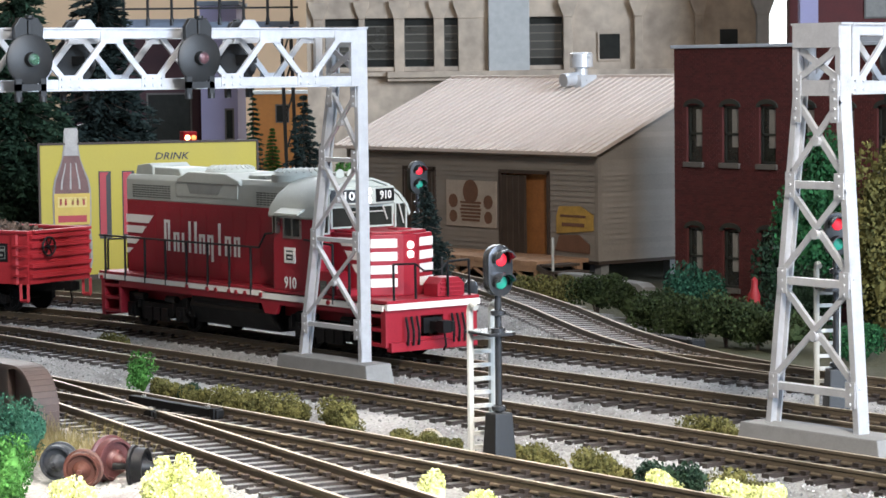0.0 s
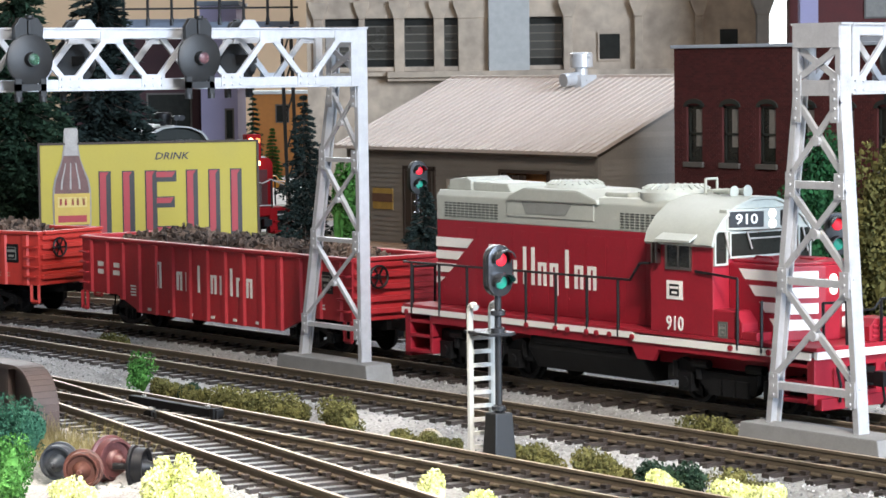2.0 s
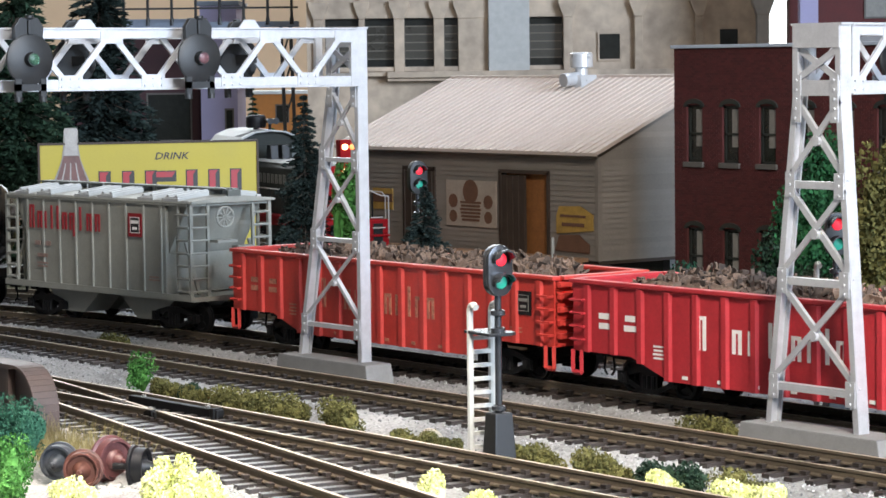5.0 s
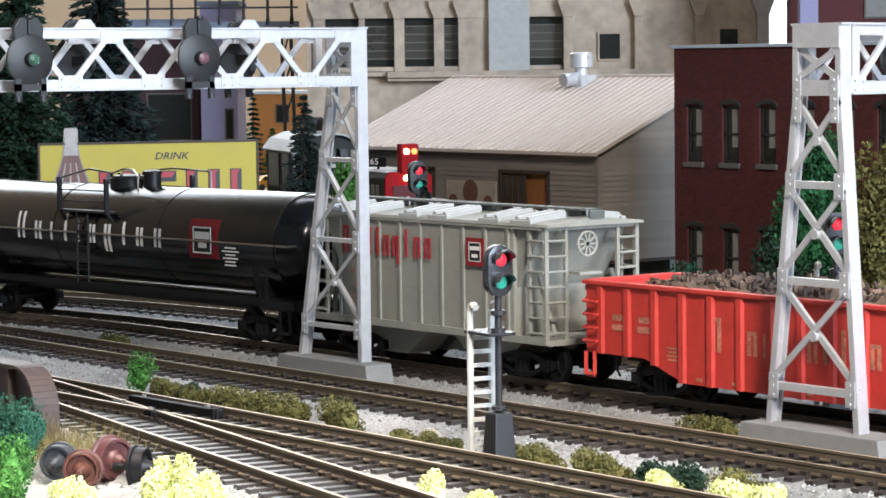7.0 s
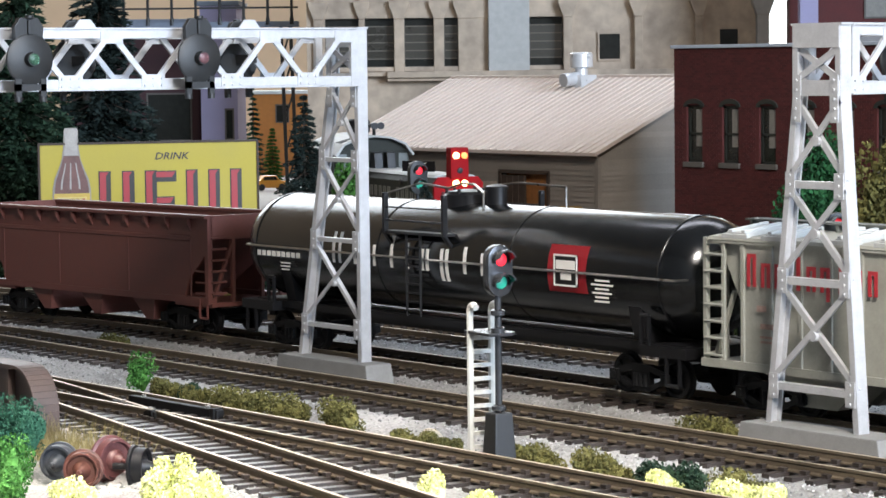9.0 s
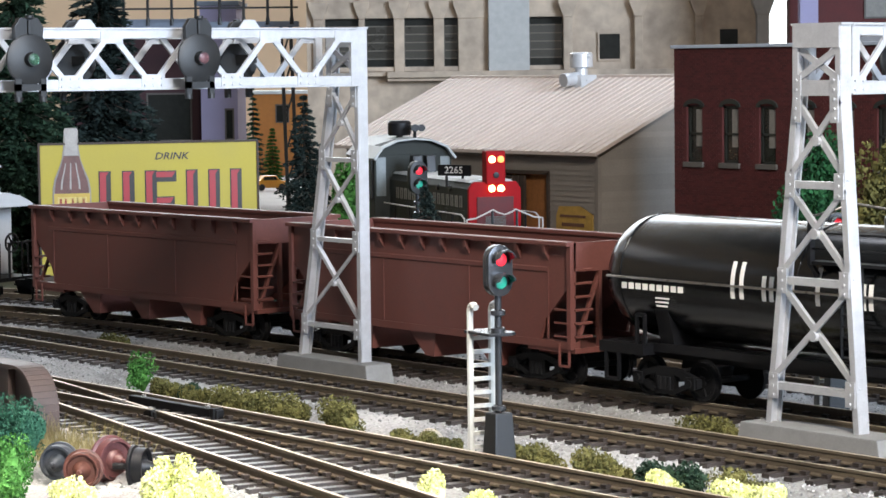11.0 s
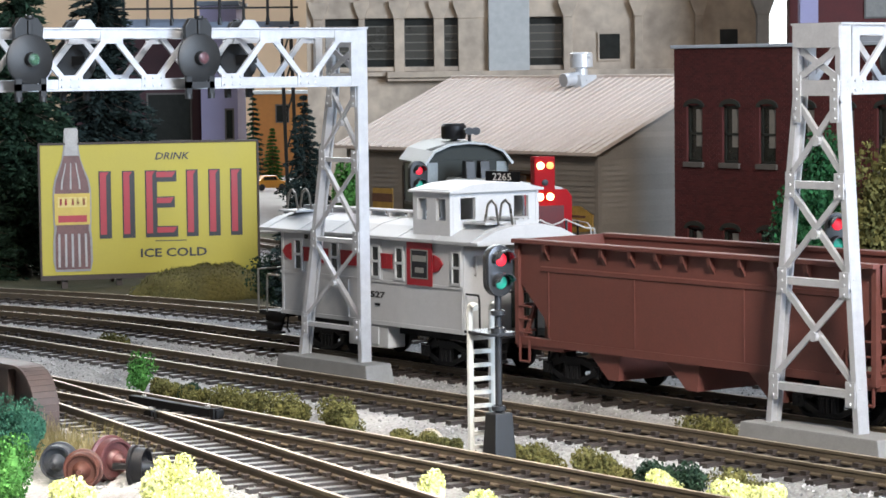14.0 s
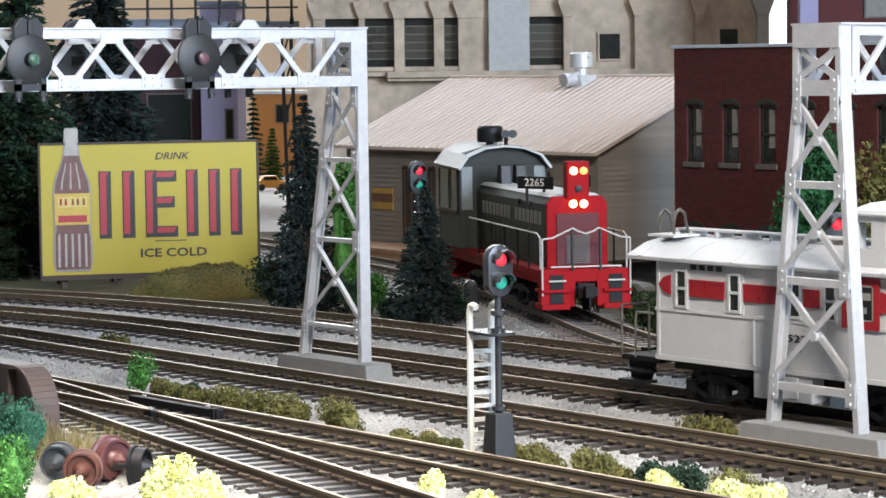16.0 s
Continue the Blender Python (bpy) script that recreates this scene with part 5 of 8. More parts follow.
def mound():
    th = thing("grassy_mound", spot(-97, 1088, -9), "olive brown grassy mound beside the billboard", "mound")
    bm = bmnew()
    n, k = 26, 14
    rows = []
    for i in range(k + 1):
        t = i / k
        row = []
        for j in range(n):
            a = 2 * math.pi * j / n
            rr = math.cos(t * math.pi / 2)
            p = Vector((math.cos(a) * rr * 33, math.sin(a) * rr * 17, math.sin(t * math.pi / 2) * 14.5))
            p *= 1 + 0.12 * noise.noise(p * 0.12) + 0.05 * noise.noise(p * 0.6)
            row.append(bm.verts.new(p))
        rows.append(row)
    for a, b in zip(rows, rows[1:]):
        for j in range(n):
            bm.faces.new((a[j], a[(j + 1) % n], b[(j + 1) % n], b[j]))
    part("earth", bm, MOUNDOLIVE, th, smooth=True)
    r = random.Random(4)
    verts, fcs = [], []
    for q in range(5000):
        a, t = r.uniform(0, 6.3), r.random()
        rr = math.cos(t * math.pi / 2)
        p = Vector((math.cos(a) * rr * 33, math.sin(a) * rr * 17, math.sin(t * math.pi / 2) * 14.5))
        p *= 1 + 0.12 * noise.noise(p * 0.12) + 0.05 * noise.noise(p * 0.6)
        i = len(verts)
        d = Vector((r.uniform(-0.5, 0.5), r.uniform(-0.5, 0.5), r.uniform(0.4, 1.1)))
        s = Vector((r.uniform(-0.25, 0.25), r.uniform(-0.25, 0.25), 0))
        for v in (p - s, p + s, p + d):
            verts.append((v.x * MM, v.y * MM, v.z * MM))
        fcs.append((i, i + 1, i + 2))
    tagged(leaf_mesh("turf", verts, fcs, OLIVE, th), kind="stuff")


MOUNDOLIVE = material("mound_olive", (0.14, 0.115, 0.03), 0.95, second=(0.06, 0.055, 0.018), scale=0.08, fine=0.7, bump=0.8, bump_mm=0.6)
mound()

# shrubs and weeds between the tracks
SHRUBS = [(-652, -82, 4.5, 11, BRIGHT), (-643, -82, 4, 5, OLIVE), (-760, -30, 7, 6, OLIVE), (-752, -31, 6, 5, OLIVE), (-634, -82, 4, 5, OLIVE), (-626, -82, 4, 5, PINE), (-620, -83, 4, 4.5, OLIVE),
          (-607, -82, 6, 6, OLIVE), (-597, -83, 6, 6.5, OLIVE), (-588, -84, 5.5, 6.5, OLIVE), (-578, -83, 5, 6.5, OLIVE), (-571, -83, 4.5, 6, OLIVE), (-553, -83, 6, 8.5, OLIVE), (-546, -84, 5, 6.5, OLIVE),
          (-520, -84, 4, 3, OLIVE), (-512, -85, 4, 3.5, OLIVE), (-506, -84, 3, 2.5, OLIVE), (-500, -86, 3, 3, OLIVE), (-473, -85, 6, 5, OLIVE), (-466, -85, 5, 4, OLIVE), (-452, -84, 6, 6, OLIVE), (-446, -84, 5, 4.5, OLIVE), (-437, -86, 4, 3, OLIVE),
          (-425, -84, 6, 7, PINE), (-417, -83, 6, 6.5, PINE), (-405, -83, 7, 8, OLIVE), (-398, -82, 6, 5, OLIVE), (-480, -22, 6, 5, OLIVE), (-472, -21, 6, 4.5, OLIVE), (-463, -22, 4, 3, OLIVE)]
for k, (x, y, rr, h, mat) in enumerate(SHRUBS):
    bush(x, y, -7.2, rr, rr * 0.8, h + 1.5, mat, "small olive turf tuft between the tracks" if mat is OLIVE else "small green foam shrub between the tracks", 1500, 0.38, 100 + k, "tufts between the tracks", "shrub", False)
# planting at the front edge
FRONT = [(-549, -176, 10, 20, TEAL, "blue-green foam bush in front of the girder"), (-562, -180, 8, 13, TEAL, "blue-green foam bush in front of the girder"),
         (-512, -199, 7, 15, BRIGHT, "fresh green foam bush at the front edge"), (-504, -205, 6, 10, BRIGHT, "fresh green foam bush at the front edge"), (-523, -197, 6, 11, BRIGHT, "fresh green foam bush at the front edge")]
FRONT += [(x, y, rr, h, LIME, "yellow-green foam bush at the front edge, strong light in its colour") for x, y, rr, h in
          ((-477, -181, 4, 11), (-472, -178, 4, 12), (-467, -175, 4, 9), (-470, -183, 5, 7), (-489, -197, 5, 8), (-483, -196, 4, 6),
           (-437, -138, 3.5, 9), (-427, -136, 5, 6), (-421, -137, 5, 6), (-414, -137, 4, 5), (-397, -88, 6, 7), (-390, -87, 5, 6), (-419, -90, 5, 7))]
for k, (x, y, rr, h, mat, lab) in enumerate(FRONT):
    bush(x, y, -7.0, rr, rr * 0.85, h, mat, lab, 4200, 0.36, 200 + k, "bushes at the front edge")


def grass_patch():
    r = random.Random(21)
    verts, fcs = [], []
    for k in range(1100):
        x, y = r.gauss(-560, 14), r.gauss(-158, 5)
        h = r.uniform(3, 11)
        a = r.uniform(0, 6.3)
        lean = r.uniform(0.1, 0.6) * h
        i = len(verts)
        for v in ((x - 0.2, y, -7), (x + 0.2, y, -7), (x + lean * math.cos(a), y + lean * math.sin(a), -7 + h)):
            verts.append((v[0] * MM, v[1] * MM, v[2] * MM))
        fcs.append((i, i + 1, i + 2))
    me = bpy.data.meshes.new("dry_grass")
    me.from_pydata(verts, [], fcs)
    me.materials.append(STRAW)
    tagged(new("dry_grass", me), "pale straw-coloured dry grass beside the yard track", "grass", kind="stuff")


grass_patch()


# ---- trackside clutter ----
def girder():
    th = thing("plate_girder", mp(0, 0, 0), "dark brown plate girder with rounded end and stiffeners", "girder")
    y0, y1 = -153.0, -149.0
    bm = bmnew()
    prof = [(-760, -9), (-582, -9), (-582, 5.5)] + [(-592 + 10 * math.cos(a), 1.7 + 10 * math.sin(a)) for a in [i * math.pi / 2 / 8 for i in range(1, 9)]] + [(-760, 11.7)]
    prism(bm, prof, -152, -150)
    part("web", bm, GIRDER, th)
    bm = bmnew()
    path = [(-581.4, -9)] + [(-592 + 10.6 * math.cos(a), 1.7 + 10.6 * math.sin(a)) for a in [i * math.pi / 2 / 10 for i in range(11)]] + [(-760, 12.3)]
    for (xa, za), (xb, zb) in zip(path, path[1:]):
        bar(bm, (xa, -151, za), (xb, -151, zb), 7.0, 0.9)
    part("flange", bm, GIRDER, th, smooth=False)
    for i in range(9):
        x = -596 - i * 18
        bm = bmnew()
        box(bm, x - 0.5, x + 0.5, -154, -148, -9, 11.4)
        part("stiffener", bm, GIRDER, th)


girder()
RUSTWHEEL = material("rusty_wheel", (0.075, 0.024, 0.015), 0.55, var=0.3, scale=0.3, bump=0.2)
STEELDULL = material("dull_blue_steel", (0.05, 0.056, 0.065), 0.4, metal=0.3, var=0.3, scale=0.3)
PINKWHEEL = material("dusty_rose_wheel", (0.085, 0.030, 0.030), 0.45, var=0.35, scale=0.3, bump=0.2)


def loose_wheelset(x, y, r, turn, tilt, mat, label):
    """A loose wheel standing beside the track: flanged tread, dished face and a stub of its axle."""
    th = thing("loose_wheel", mp(x, y, -7.6 + r, 0, tilt, turn), label, "wheel", "wheels beside the track")
    for sx in (1,):
        bm = bmnew()
        prof = [(0.6, 3.0), (1.1, 2.6), (1.6, 1.2), (r * 0.42, 0.9), (r * 0.5, 0.2), (r * 0.78, 0.2), (r * 0.84, 1.1), (r * 0.96, 1.1), (r * 0.98, -1.4), (r * 1.1, -1.6), (r * 1.1, -2.3), (r * 0.8, -2.4), (0.6, -2.4)]
        lathe(bm, [(a, sx * b) for a, b in prof] if sx > 0 else [(a, -b) for a, b in prof], (0, 0, 0), "x", 32)
        part("wheel", bm, mat, th, smooth=True)
    bm = bmnew()
    rod(bm, (-7, 0, 0), (4.6, 0, 0), 0.8, 0.5, n=12)
    part("axle", bm, mat, th, smooth=True)
    return th


loose_wheelset(-523.5, -165, 5.1, 8, 0, PINKWHEEL, "dusty rose model wheel standing beside the track")
loose_wheelset(-520, -175.5, 4.2, -40, 0, RUSTWHEEL, "rusty brown model wheel standing beside the track")
loose_wheelset(-513.5, -163.5, 4.5, 40, 0, BLACK, "black model wheel standing beside the rusty ones")
loose_wheelset(-534, -174, 4.2, -50, 0, STEELDULL, "grey spoked model wheel standing beside the track")


def switch_machine(x0, y0, x1, y1, w, h, label):
    dx, dy = x1 - x0, y1 - y0
    th = thing("switch_machine", mp((x0 + x1) / 2, (y0 + y1) / 2, -4.4, 0, 0, math.degrees(math.atan2(dy, dx))), label, "switch machine", "switch machines")
    L = math.hypot(dx, dy)
    bm = bmnew()
    box(bm, -L / 2, L / 2, -w / 2, w / 2, 0, h)
    box(bm, L / 2 - 3, L / 2 - 1, -w / 2 - 0.4, w / 2 + 0.4, 0, h + 0.3)
    part("housing", bm, TRUCK, th, "black moulded housing", bevel=0.3)
    bm = bmnew()
    rod(bm, (L / 2 - 6, 0, h), (L / 2 - 6, 0, h + 0.5), 0.7, n=8)
    rod(bm, (-L / 2 + 6, 0, h), (-L / 2 + 6, 0, h + 0.5), 0.7, n=8)
    part("screw", bm, STEEL, th)


switch_machine(-612, -108.3, -569, -107.4, 2.4, 3.9, "black switch machine box beside the turnout")
switch_machine(-605, -117.4, -575, -122.2, 2.6, 4.2, "small black guard housing at the turnout frog")
switch_machine(-626, 70.0, -602, 68.5, 5, 3.6, "black switch machine box beside the rear turnout")
switch_machine(-634, 103.5, -612, 98.5, 5, 3.6, "black switch machine box beside the siding")
th = thing("white_stone", mp(-513, -82, -6.5), "rounded pale stone between the tracks", "stone")
bm = bmnew()
bmesh.ops.create_icosphere(bm, subdivisions=3, radius=1.0)
for v in bm.verts:
    k = 1 + 0.12 * noise.noise(v.co * 1.3)
    v.co = Vector((v.co.x * 3.4 * k, v.co.y * 2.8 * k, v.co.z * 3.2 * k + 1.5))
part("stone_body", bm, material("pale_stone", (0.42, 0.36, 0.28), 0.85, var=0.15), th, smooth=True)
th = thing("relay_post", spot(10.2, 975, -7), "dark grey rounded relay post beside the siding", "relay post")
bm = bmnew()
prism(bm, [(-2.6, -1), (2.6, -1), (2.6, 12)] + [(2.6 * math.cos(a), 12 + 2.6 * math.sin(a)) for a in [i * math.pi / 6 for i in range(1, 6)]] + [(-2.6, 12)], -2.2, 2.2)
part("relay_body", bm, GUNMETAL, th, bevel=0.4, smooth=True)
th = thing("toy_figure", mp(-688, 196, -7.6, 0, 0, -40), "tiny red plastic figurine half hidden by bushes", "figurine")
bm = bmnew()
lathe(bm, [(1.4, 0), (1.8, 5), (2.2, 10), (1.2, 13.4), (1.2, 16), (0.3, 17)], (0, 0, 0), "z", 12)
bar(bm, (0, -1, 11), (-3.5, -4, 4), 1.6, 1.6)
part("figure_body", bm, SIGNRED, th, smooth=True)
# ---- rolling stock ----
WHEELS = []


def wheelset(parent, x, r, gauge=16.5, mat=None):
    bm = bmnew()
    for sy in (-1, 1):
        lathe(bm, [(1.0, -0.2), (r * 0.86, -0.35), (r + 0.55, -0.2), (r + 0.55, 0.25), (r, 0.4), (r - 0.1, 1.6), (r * 0.8, 1.7), (r * 0.72, 1.2), (r * 0.3, 1.2), (r * 0.26, 1.7), (0.5, 1.75)][::1] if sy > 0 else
              [(0.5, -1.75), (r * 0.26, -1.7), (r * 0.3, -1.2), (r * 0.72, -1.2), (r * 0.8, -1.7), (r - 0.1, -1.6), (r, -0.4), (r + 0.55, -0.25), (r + 0.55, 0.2), (r * 0.86, 0.35), (1.0, 0.2)], (0, sy * (gauge / 2 - 0.7), 0), "y", 20)
    rod(bm, (0, -8, 0), (0, 8, 0), 0.9, n=8)
    for a in (0, 1, 2, 3):
        c, s = math.cos(a * math.pi / 2), math.sin(a * math.pi / 2)
        for sy in (-1, 1):
            bar(bm, (0.3 * r * c, sy * 9.0, 0.3 * r * s), (0.75 * r * c, sy * 9.0, 0.75 * r * s), 0.5, 0.5)
    o = part("wheelset", bm, [mat or TRUCK], parent, at=mp(x, 0, 0), smooth=True)
    WHEELS.append((o, r, x))
    return o


def freight_truck(parent, x, wb=20.0, r=4.8, mat=None):
    """A bolster truck: two cast side frames with springs, a bolster and two wheelsets."""
    bm = bmnew()
    box(bm, -2.2, 2.2, -11, 11, -0.6, 2.2)
    for sy in (-1, 1):
        y0, y1 = sorted((sy * 11.0, sy * 12.8))
        h = wb / 2
        prism(bm, [(-h - 2.2, -1.2), (-h - 2.2, 1.0), (-h + 1.5, 2.2), (-3.2, 3.4), (3.2, 3.4), (h - 1.5, 2.2), (h + 2.2, 1.0), (h + 2.2, -1.2), (h - 1.4, -1.2), (h - 2.4, 0.6), (4, 1.6), (3.4, 1.8), (3.4, -2.2), (-3.4, -2.2), (-3.4, 1.8), (-4, 1.6), (-h + 2.4, 0.6), (-h + 1.4, -1.2)], y0, y1)
        bar(bm, (-h + 1.5, sy * 12, -0.8), (-3.2, sy * 12, -2.9), 1.6, 1.3)
        bar(bm, (h - 1.5, sy * 12, -0.8), (3.2, sy * 12, -2.9), 1.6, 1.3)
        box(bm, -4, 4, y0, y1, -3.6, -2.4)
        for k in (-1.8, 0, 1.8):
            rod(bm, (k, sy * 12.6, -2.4), (k, sy * 12.6, 1.0), 0.8, n=8)
        for k in (-h, h):
            box(bm, k - 1.7, k + 1.7, *sorted((sy * 11.2, sy * 13.4)), -1.5, 1.5)
            rod(bm, (k, sy * 13.2, 0), (k, sy * 13.8, 0), 1.0, n=10)
    o = part("truck", bm, mat or TRUCK, parent, "black sprung truck", at=mp(x, 0, r), bevel=0)
    for k in (-wb / 2, wb / 2):
        wheelset(o, k, r)
    return o


def coupler(parent, x, d, z=9.5):
    bm = bmnew()
    box(bm, min(0, d * 6), max(0, d * 6), -1.1, 1.1, -1.2, 1.2)
    box(bm, min(d * 5, d * 8.2), max(d * 5, d * 8.2), -2.0, 1.0, -1.8, 1.8)
    box(bm, min(d * 6, d * 8.5), max(d * 6, d * 8.5), 1.0, 2.2, -1.5, 1.5)
    tube(bm, [(d * 6.5, -0.3, -1.5), (d * 7.2, -0.3, -5.5), (d * 6.0, -0.3, -7.0)], 0.35)
    return part("coupler", bm, TRUCK, parent, "dark knuckle coupler", at=mp(x, 0, z))


def strokes(bm, marks, z, low, high, y, sy=-1, t=0.12):
    """Plain bars of a painted name's size: one upright for a narrow mark, two joined at the top for a wide one.
    marks: (start, end, kind) with the kinds l (low), h (high) and d (low, reaching below the line)."""
    ya, yb = sorted((y, y + sy * t))
    for x0, x1, kind in marks:
        zt = high if kind == "h" else low
        zb = z - (low - z) * 0.36 if kind == "d" else z
        w = x1 - x0
        if w < 1.9 * (low - z) / 6:
            box(bm, x0, x1, ya, yb, zb, zt)
        else:
            u = w * 0.36
            box(bm, x0, x0 + u, ya, yb, z, zt)
            box(bm, x1 - u, x1, ya, yb, zb, zt)
            box(bm, x0 + u, x1 - u, ya, yb, zt - (low - z) * 0.16, zt)


def marks_at(starts, wide, narrow, kinds):
    """Bars at the given starts; a kind in capitals is a narrow one."""
    return [(x, x + (narrow if k.isupper() else wide), k.lower()) for x, k in zip(starts, kinds)]


def small_bars(bm, x, z, w, rows, y, sy=-1, h=0.7, gap=1.3, seed=1):
    r = random.Random(seed)
    ya, yb = sorted((y, y + sy * 0.1))
    for i in range(rows):
        ww = w * r.uniform(0.55, 1.0)
        box(bm, x - ww / 2, x + ww / 2, ya, yb, z - i * gap - h, z - i * gap)


def emblem(parent, x, z, w, h, y, field, sy=-1, sub=None, bars=None):
    bm = bmnew()
    ya, yb = sorted((y, y + sy * 0.15))
    box(bm, x - w / 2, x + w / 2, ya, yb, z - h / 2, z + h / 2)
    e = part("emblem", bm, field, parent, "square railway emblem plate")
    bm = bmnew()
    ya, yb = sorted((y + sy * 0.12, y + sy * 0.25))
    k = 0.34
    for a, b, c, d in ((-k, k, k - 0.03, k), (-k, k, -k, -k + 0.03), (-k, -k + 0.035, -k, k), (k - 0.035, k, -k, k), (-k * 0.8, k * 0.8, 0.06, 0.2), (-k * 0.5, k * 0.5, -0.2, -0.08)):
        box(bm, x + a * w, x + b * w, ya, yb, z + c * h, z + d * h)
    part("emblem_bars", bm, bars or WHITE, e)
    bm = bmnew()
    ya, yb = sorted((y + sy * 0.1, y + sy * 0.2))
    if sub is not None:
        box(bm, x - k * w, x + k * w, ya, yb, z - k * h, z + k * h)
        part("emblem_field", bm, sub, e)
    else:
        bm.free()
    return e


def road_loco():
    th = thing("road_locomotive", mp(0, 0, 0), "maroon red and grey model diesel locomotive with white nose stripes", "locomotive")

    def end(sx, v):
        """Lengths from the middle: the long-hood end is shorter than the cab end."""
        return v if sx > 0 else -(v - 8.5)
    # frame and walkway
    bm = bmnew()
    box(bm, -68, 74, -10, 10, 9.5, 15)
    box(bm, -79.5, 88, -17.2, 17.2, 17.4, 18.4)
    part("walkway", bm, RED, th, bevel=0.2)
    for sy in (-1, 1):
        bm = bmnew()
        ya, yb = sorted((sy * 16.2, sy * 17.5))
        box(bm, -79.5, 21.5, ya, yb, 15.9, 17.5)
        box(bm, 21.5, 75, ya, yb, 15.2, 17.0)
        box(bm, 75, 86, ya, yb, 15.3, 17.0)
        part("sill_stripe", bm, WHITE, th, "white painted frame edge")
        bm = bmnew()
        ya, yb = sorted((sy * 16.4, sy * 17.9))
        for x in (-77, -22, -9.6, -4.5, 3.3, 7.4, 12.6, 21.6, 58.5, 72.0):
            rod(bm, (x, ya, 16.2), (x, yb, 16.2), 0.8, n=10)
        part("stanchion_boss", bm, RED, th)
    for sx in (-1, 1):
        bm = bmnew()
        xa, xb = sorted((end(sx, 87), end(sx, 88.3)))
        box(bm, xa, xb, -17.2, 17.2, 15.6, 17.4)
        part("end_stripe", bm, WHITE, th)
    for sy in (-1, 1):
        bm = bmnew()
        ya, yb = sorted((sy * 15.8, sy * 17.0))
        box(bm, -66, 72, ya, yb, 13.6, 15.8)
        prism(bm, [(21, 13.6), (31, 13.6), (29, 10.6), (23, 10.6)], ya, yb)
        part("side_sill", bm, RED, th)
    # pilots with step wells
    for sx in (-1, 1):
        bm = bmnew()
        xa, xb = sorted((end(sx, 84.5), end(sx, 87)))
        box(bm, xa, xb, -17, -4.2, 4.5, 16)
        box(bm, xa, xb, 4.2, 17, 4.5, 16)
        box(bm, xa, xb, -4.2, 4.2, 4.5, 7)
        box(bm, xa, xb, -4.2, 4.2, 13.2, 16)
        xa, xb = sorted((end(sx, 86), end(sx, 88.5)))
        box(bm, xa, xb, -16, 16, 3.2, 6.0)
        for sy in (-1, 1):
            xa, xb = sorted((end(sx, 74), end(sx, 75.2)))
            ya, yb = sorted((sy * 10, sy * 17))
            box(bm, xa, xb, ya, yb, 5, 17.2)
            for z in (4.6, 9.0, 13.2):
                xa, xb = sorted((end(sx, 74), end(sx, 86)))
                box(bm, xa, xb, ya, yb, z, z + 1.0)
        part("pilot", bm, RED, th, "red pilot plate with corner steps", bevel=0.25)
        bm = bmnew()
        box(bm, end(sx, 86) - 1.5, end(sx, 86) + 1.5, -3.4, 3.4, 8, 12.6)
        part("coupler_box", bm, BLACK, th)
        coupler(th, end(sx, 87), sx, 10.3)
        bm = bmnew()
        for k, y in enumerate((-10.5, -8.5, -6.5, 6.5, 8.5, 10.5)):
            tube(bm, [(end(sx, 88.2), y, 13.4), (end(sx, 89.4), y, 9), (end(sx, 89.2), y, 5.0)], 0.4)
        part("air_hose", bm, BLACK, th)
    # long hood: red below, grey above
    bm = bmnew()
    prism(bm, [(-10, 18.4), (10, 18.4), (10, 42.8), (-10, 42.8)], -71.9, 29, "x")
    part("long_hood", bm, RED, th, bevel=0.3)
    bm = bmnew()
    prism(bm, [(-10.06, 42.8), (10.06, 42.8), (10.06, 49.8), (8.8, 51.4), (-8.8, 51.4), (-10.06, 49.8)], -72.0, 29, "x")
    part("hood_top", bm, GREY, th, "grey painted upper hood", bevel=0.4)
    bm = bmnew()
    prism(bm, [(-39.2, 49.4), (-37.6, 51.0), (-31, 53.2), (-8, 53.0), (-0.6, 50.8), (0.4, 49.4)], -10.9, 10.9)
    part("brake_housing", bm, GREY, th, "grey flared dynamic brake housing", bevel=0.5)
    for sy in (-1, 1):
        bm = bmnew()
        ya, yb = sorted((sy * 9.9, sy * 10.35))
        box(bm, -39.2, -2.0, ya, yb, 45.0, 49.6)
        bp = part("brake_panel", bm, GREY, th, bevel=0.1)
        # Shade under the brake housing, painted as a darker trapezoid.
        bm = bmnew()
        prism(bm, [(-32.5, 49.3), (-10.8, 49.3), (-13.6, 46.0), (-30.5, 46.0)], *sorted((sy * 10.3, sy * 10.5)))
        part("brake_grille", bm, MIDGREY, bp, "darker grey patch painting the housing's shade")
    for xc, rr in ((-21.8, 8.6), (19.6, 9.6)):
        bm = bmnew()
        lathe(bm, [(rr, 51), (rr, 53.2), (rr - 0.9, 54.2), (rr - 2.6, 55.0), (1, 55.2)], (xc, 0, 0), "z", 32)
        for i in range(24):
            a = i * math.pi / 12
            c0, s0 = math.cos(a), math.sin(a)
            bar(bm, (xc + (rr - 2.4) * c0, (rr - 2.4) * s0, 55.1), (xc + (rr - 0.6) * c0, (rr - 0.6) * s0, 54.2), 0.5, 0.35)
        part("roof_fan", bm, GREY, th, "grey round radiator fan", smooth=True)
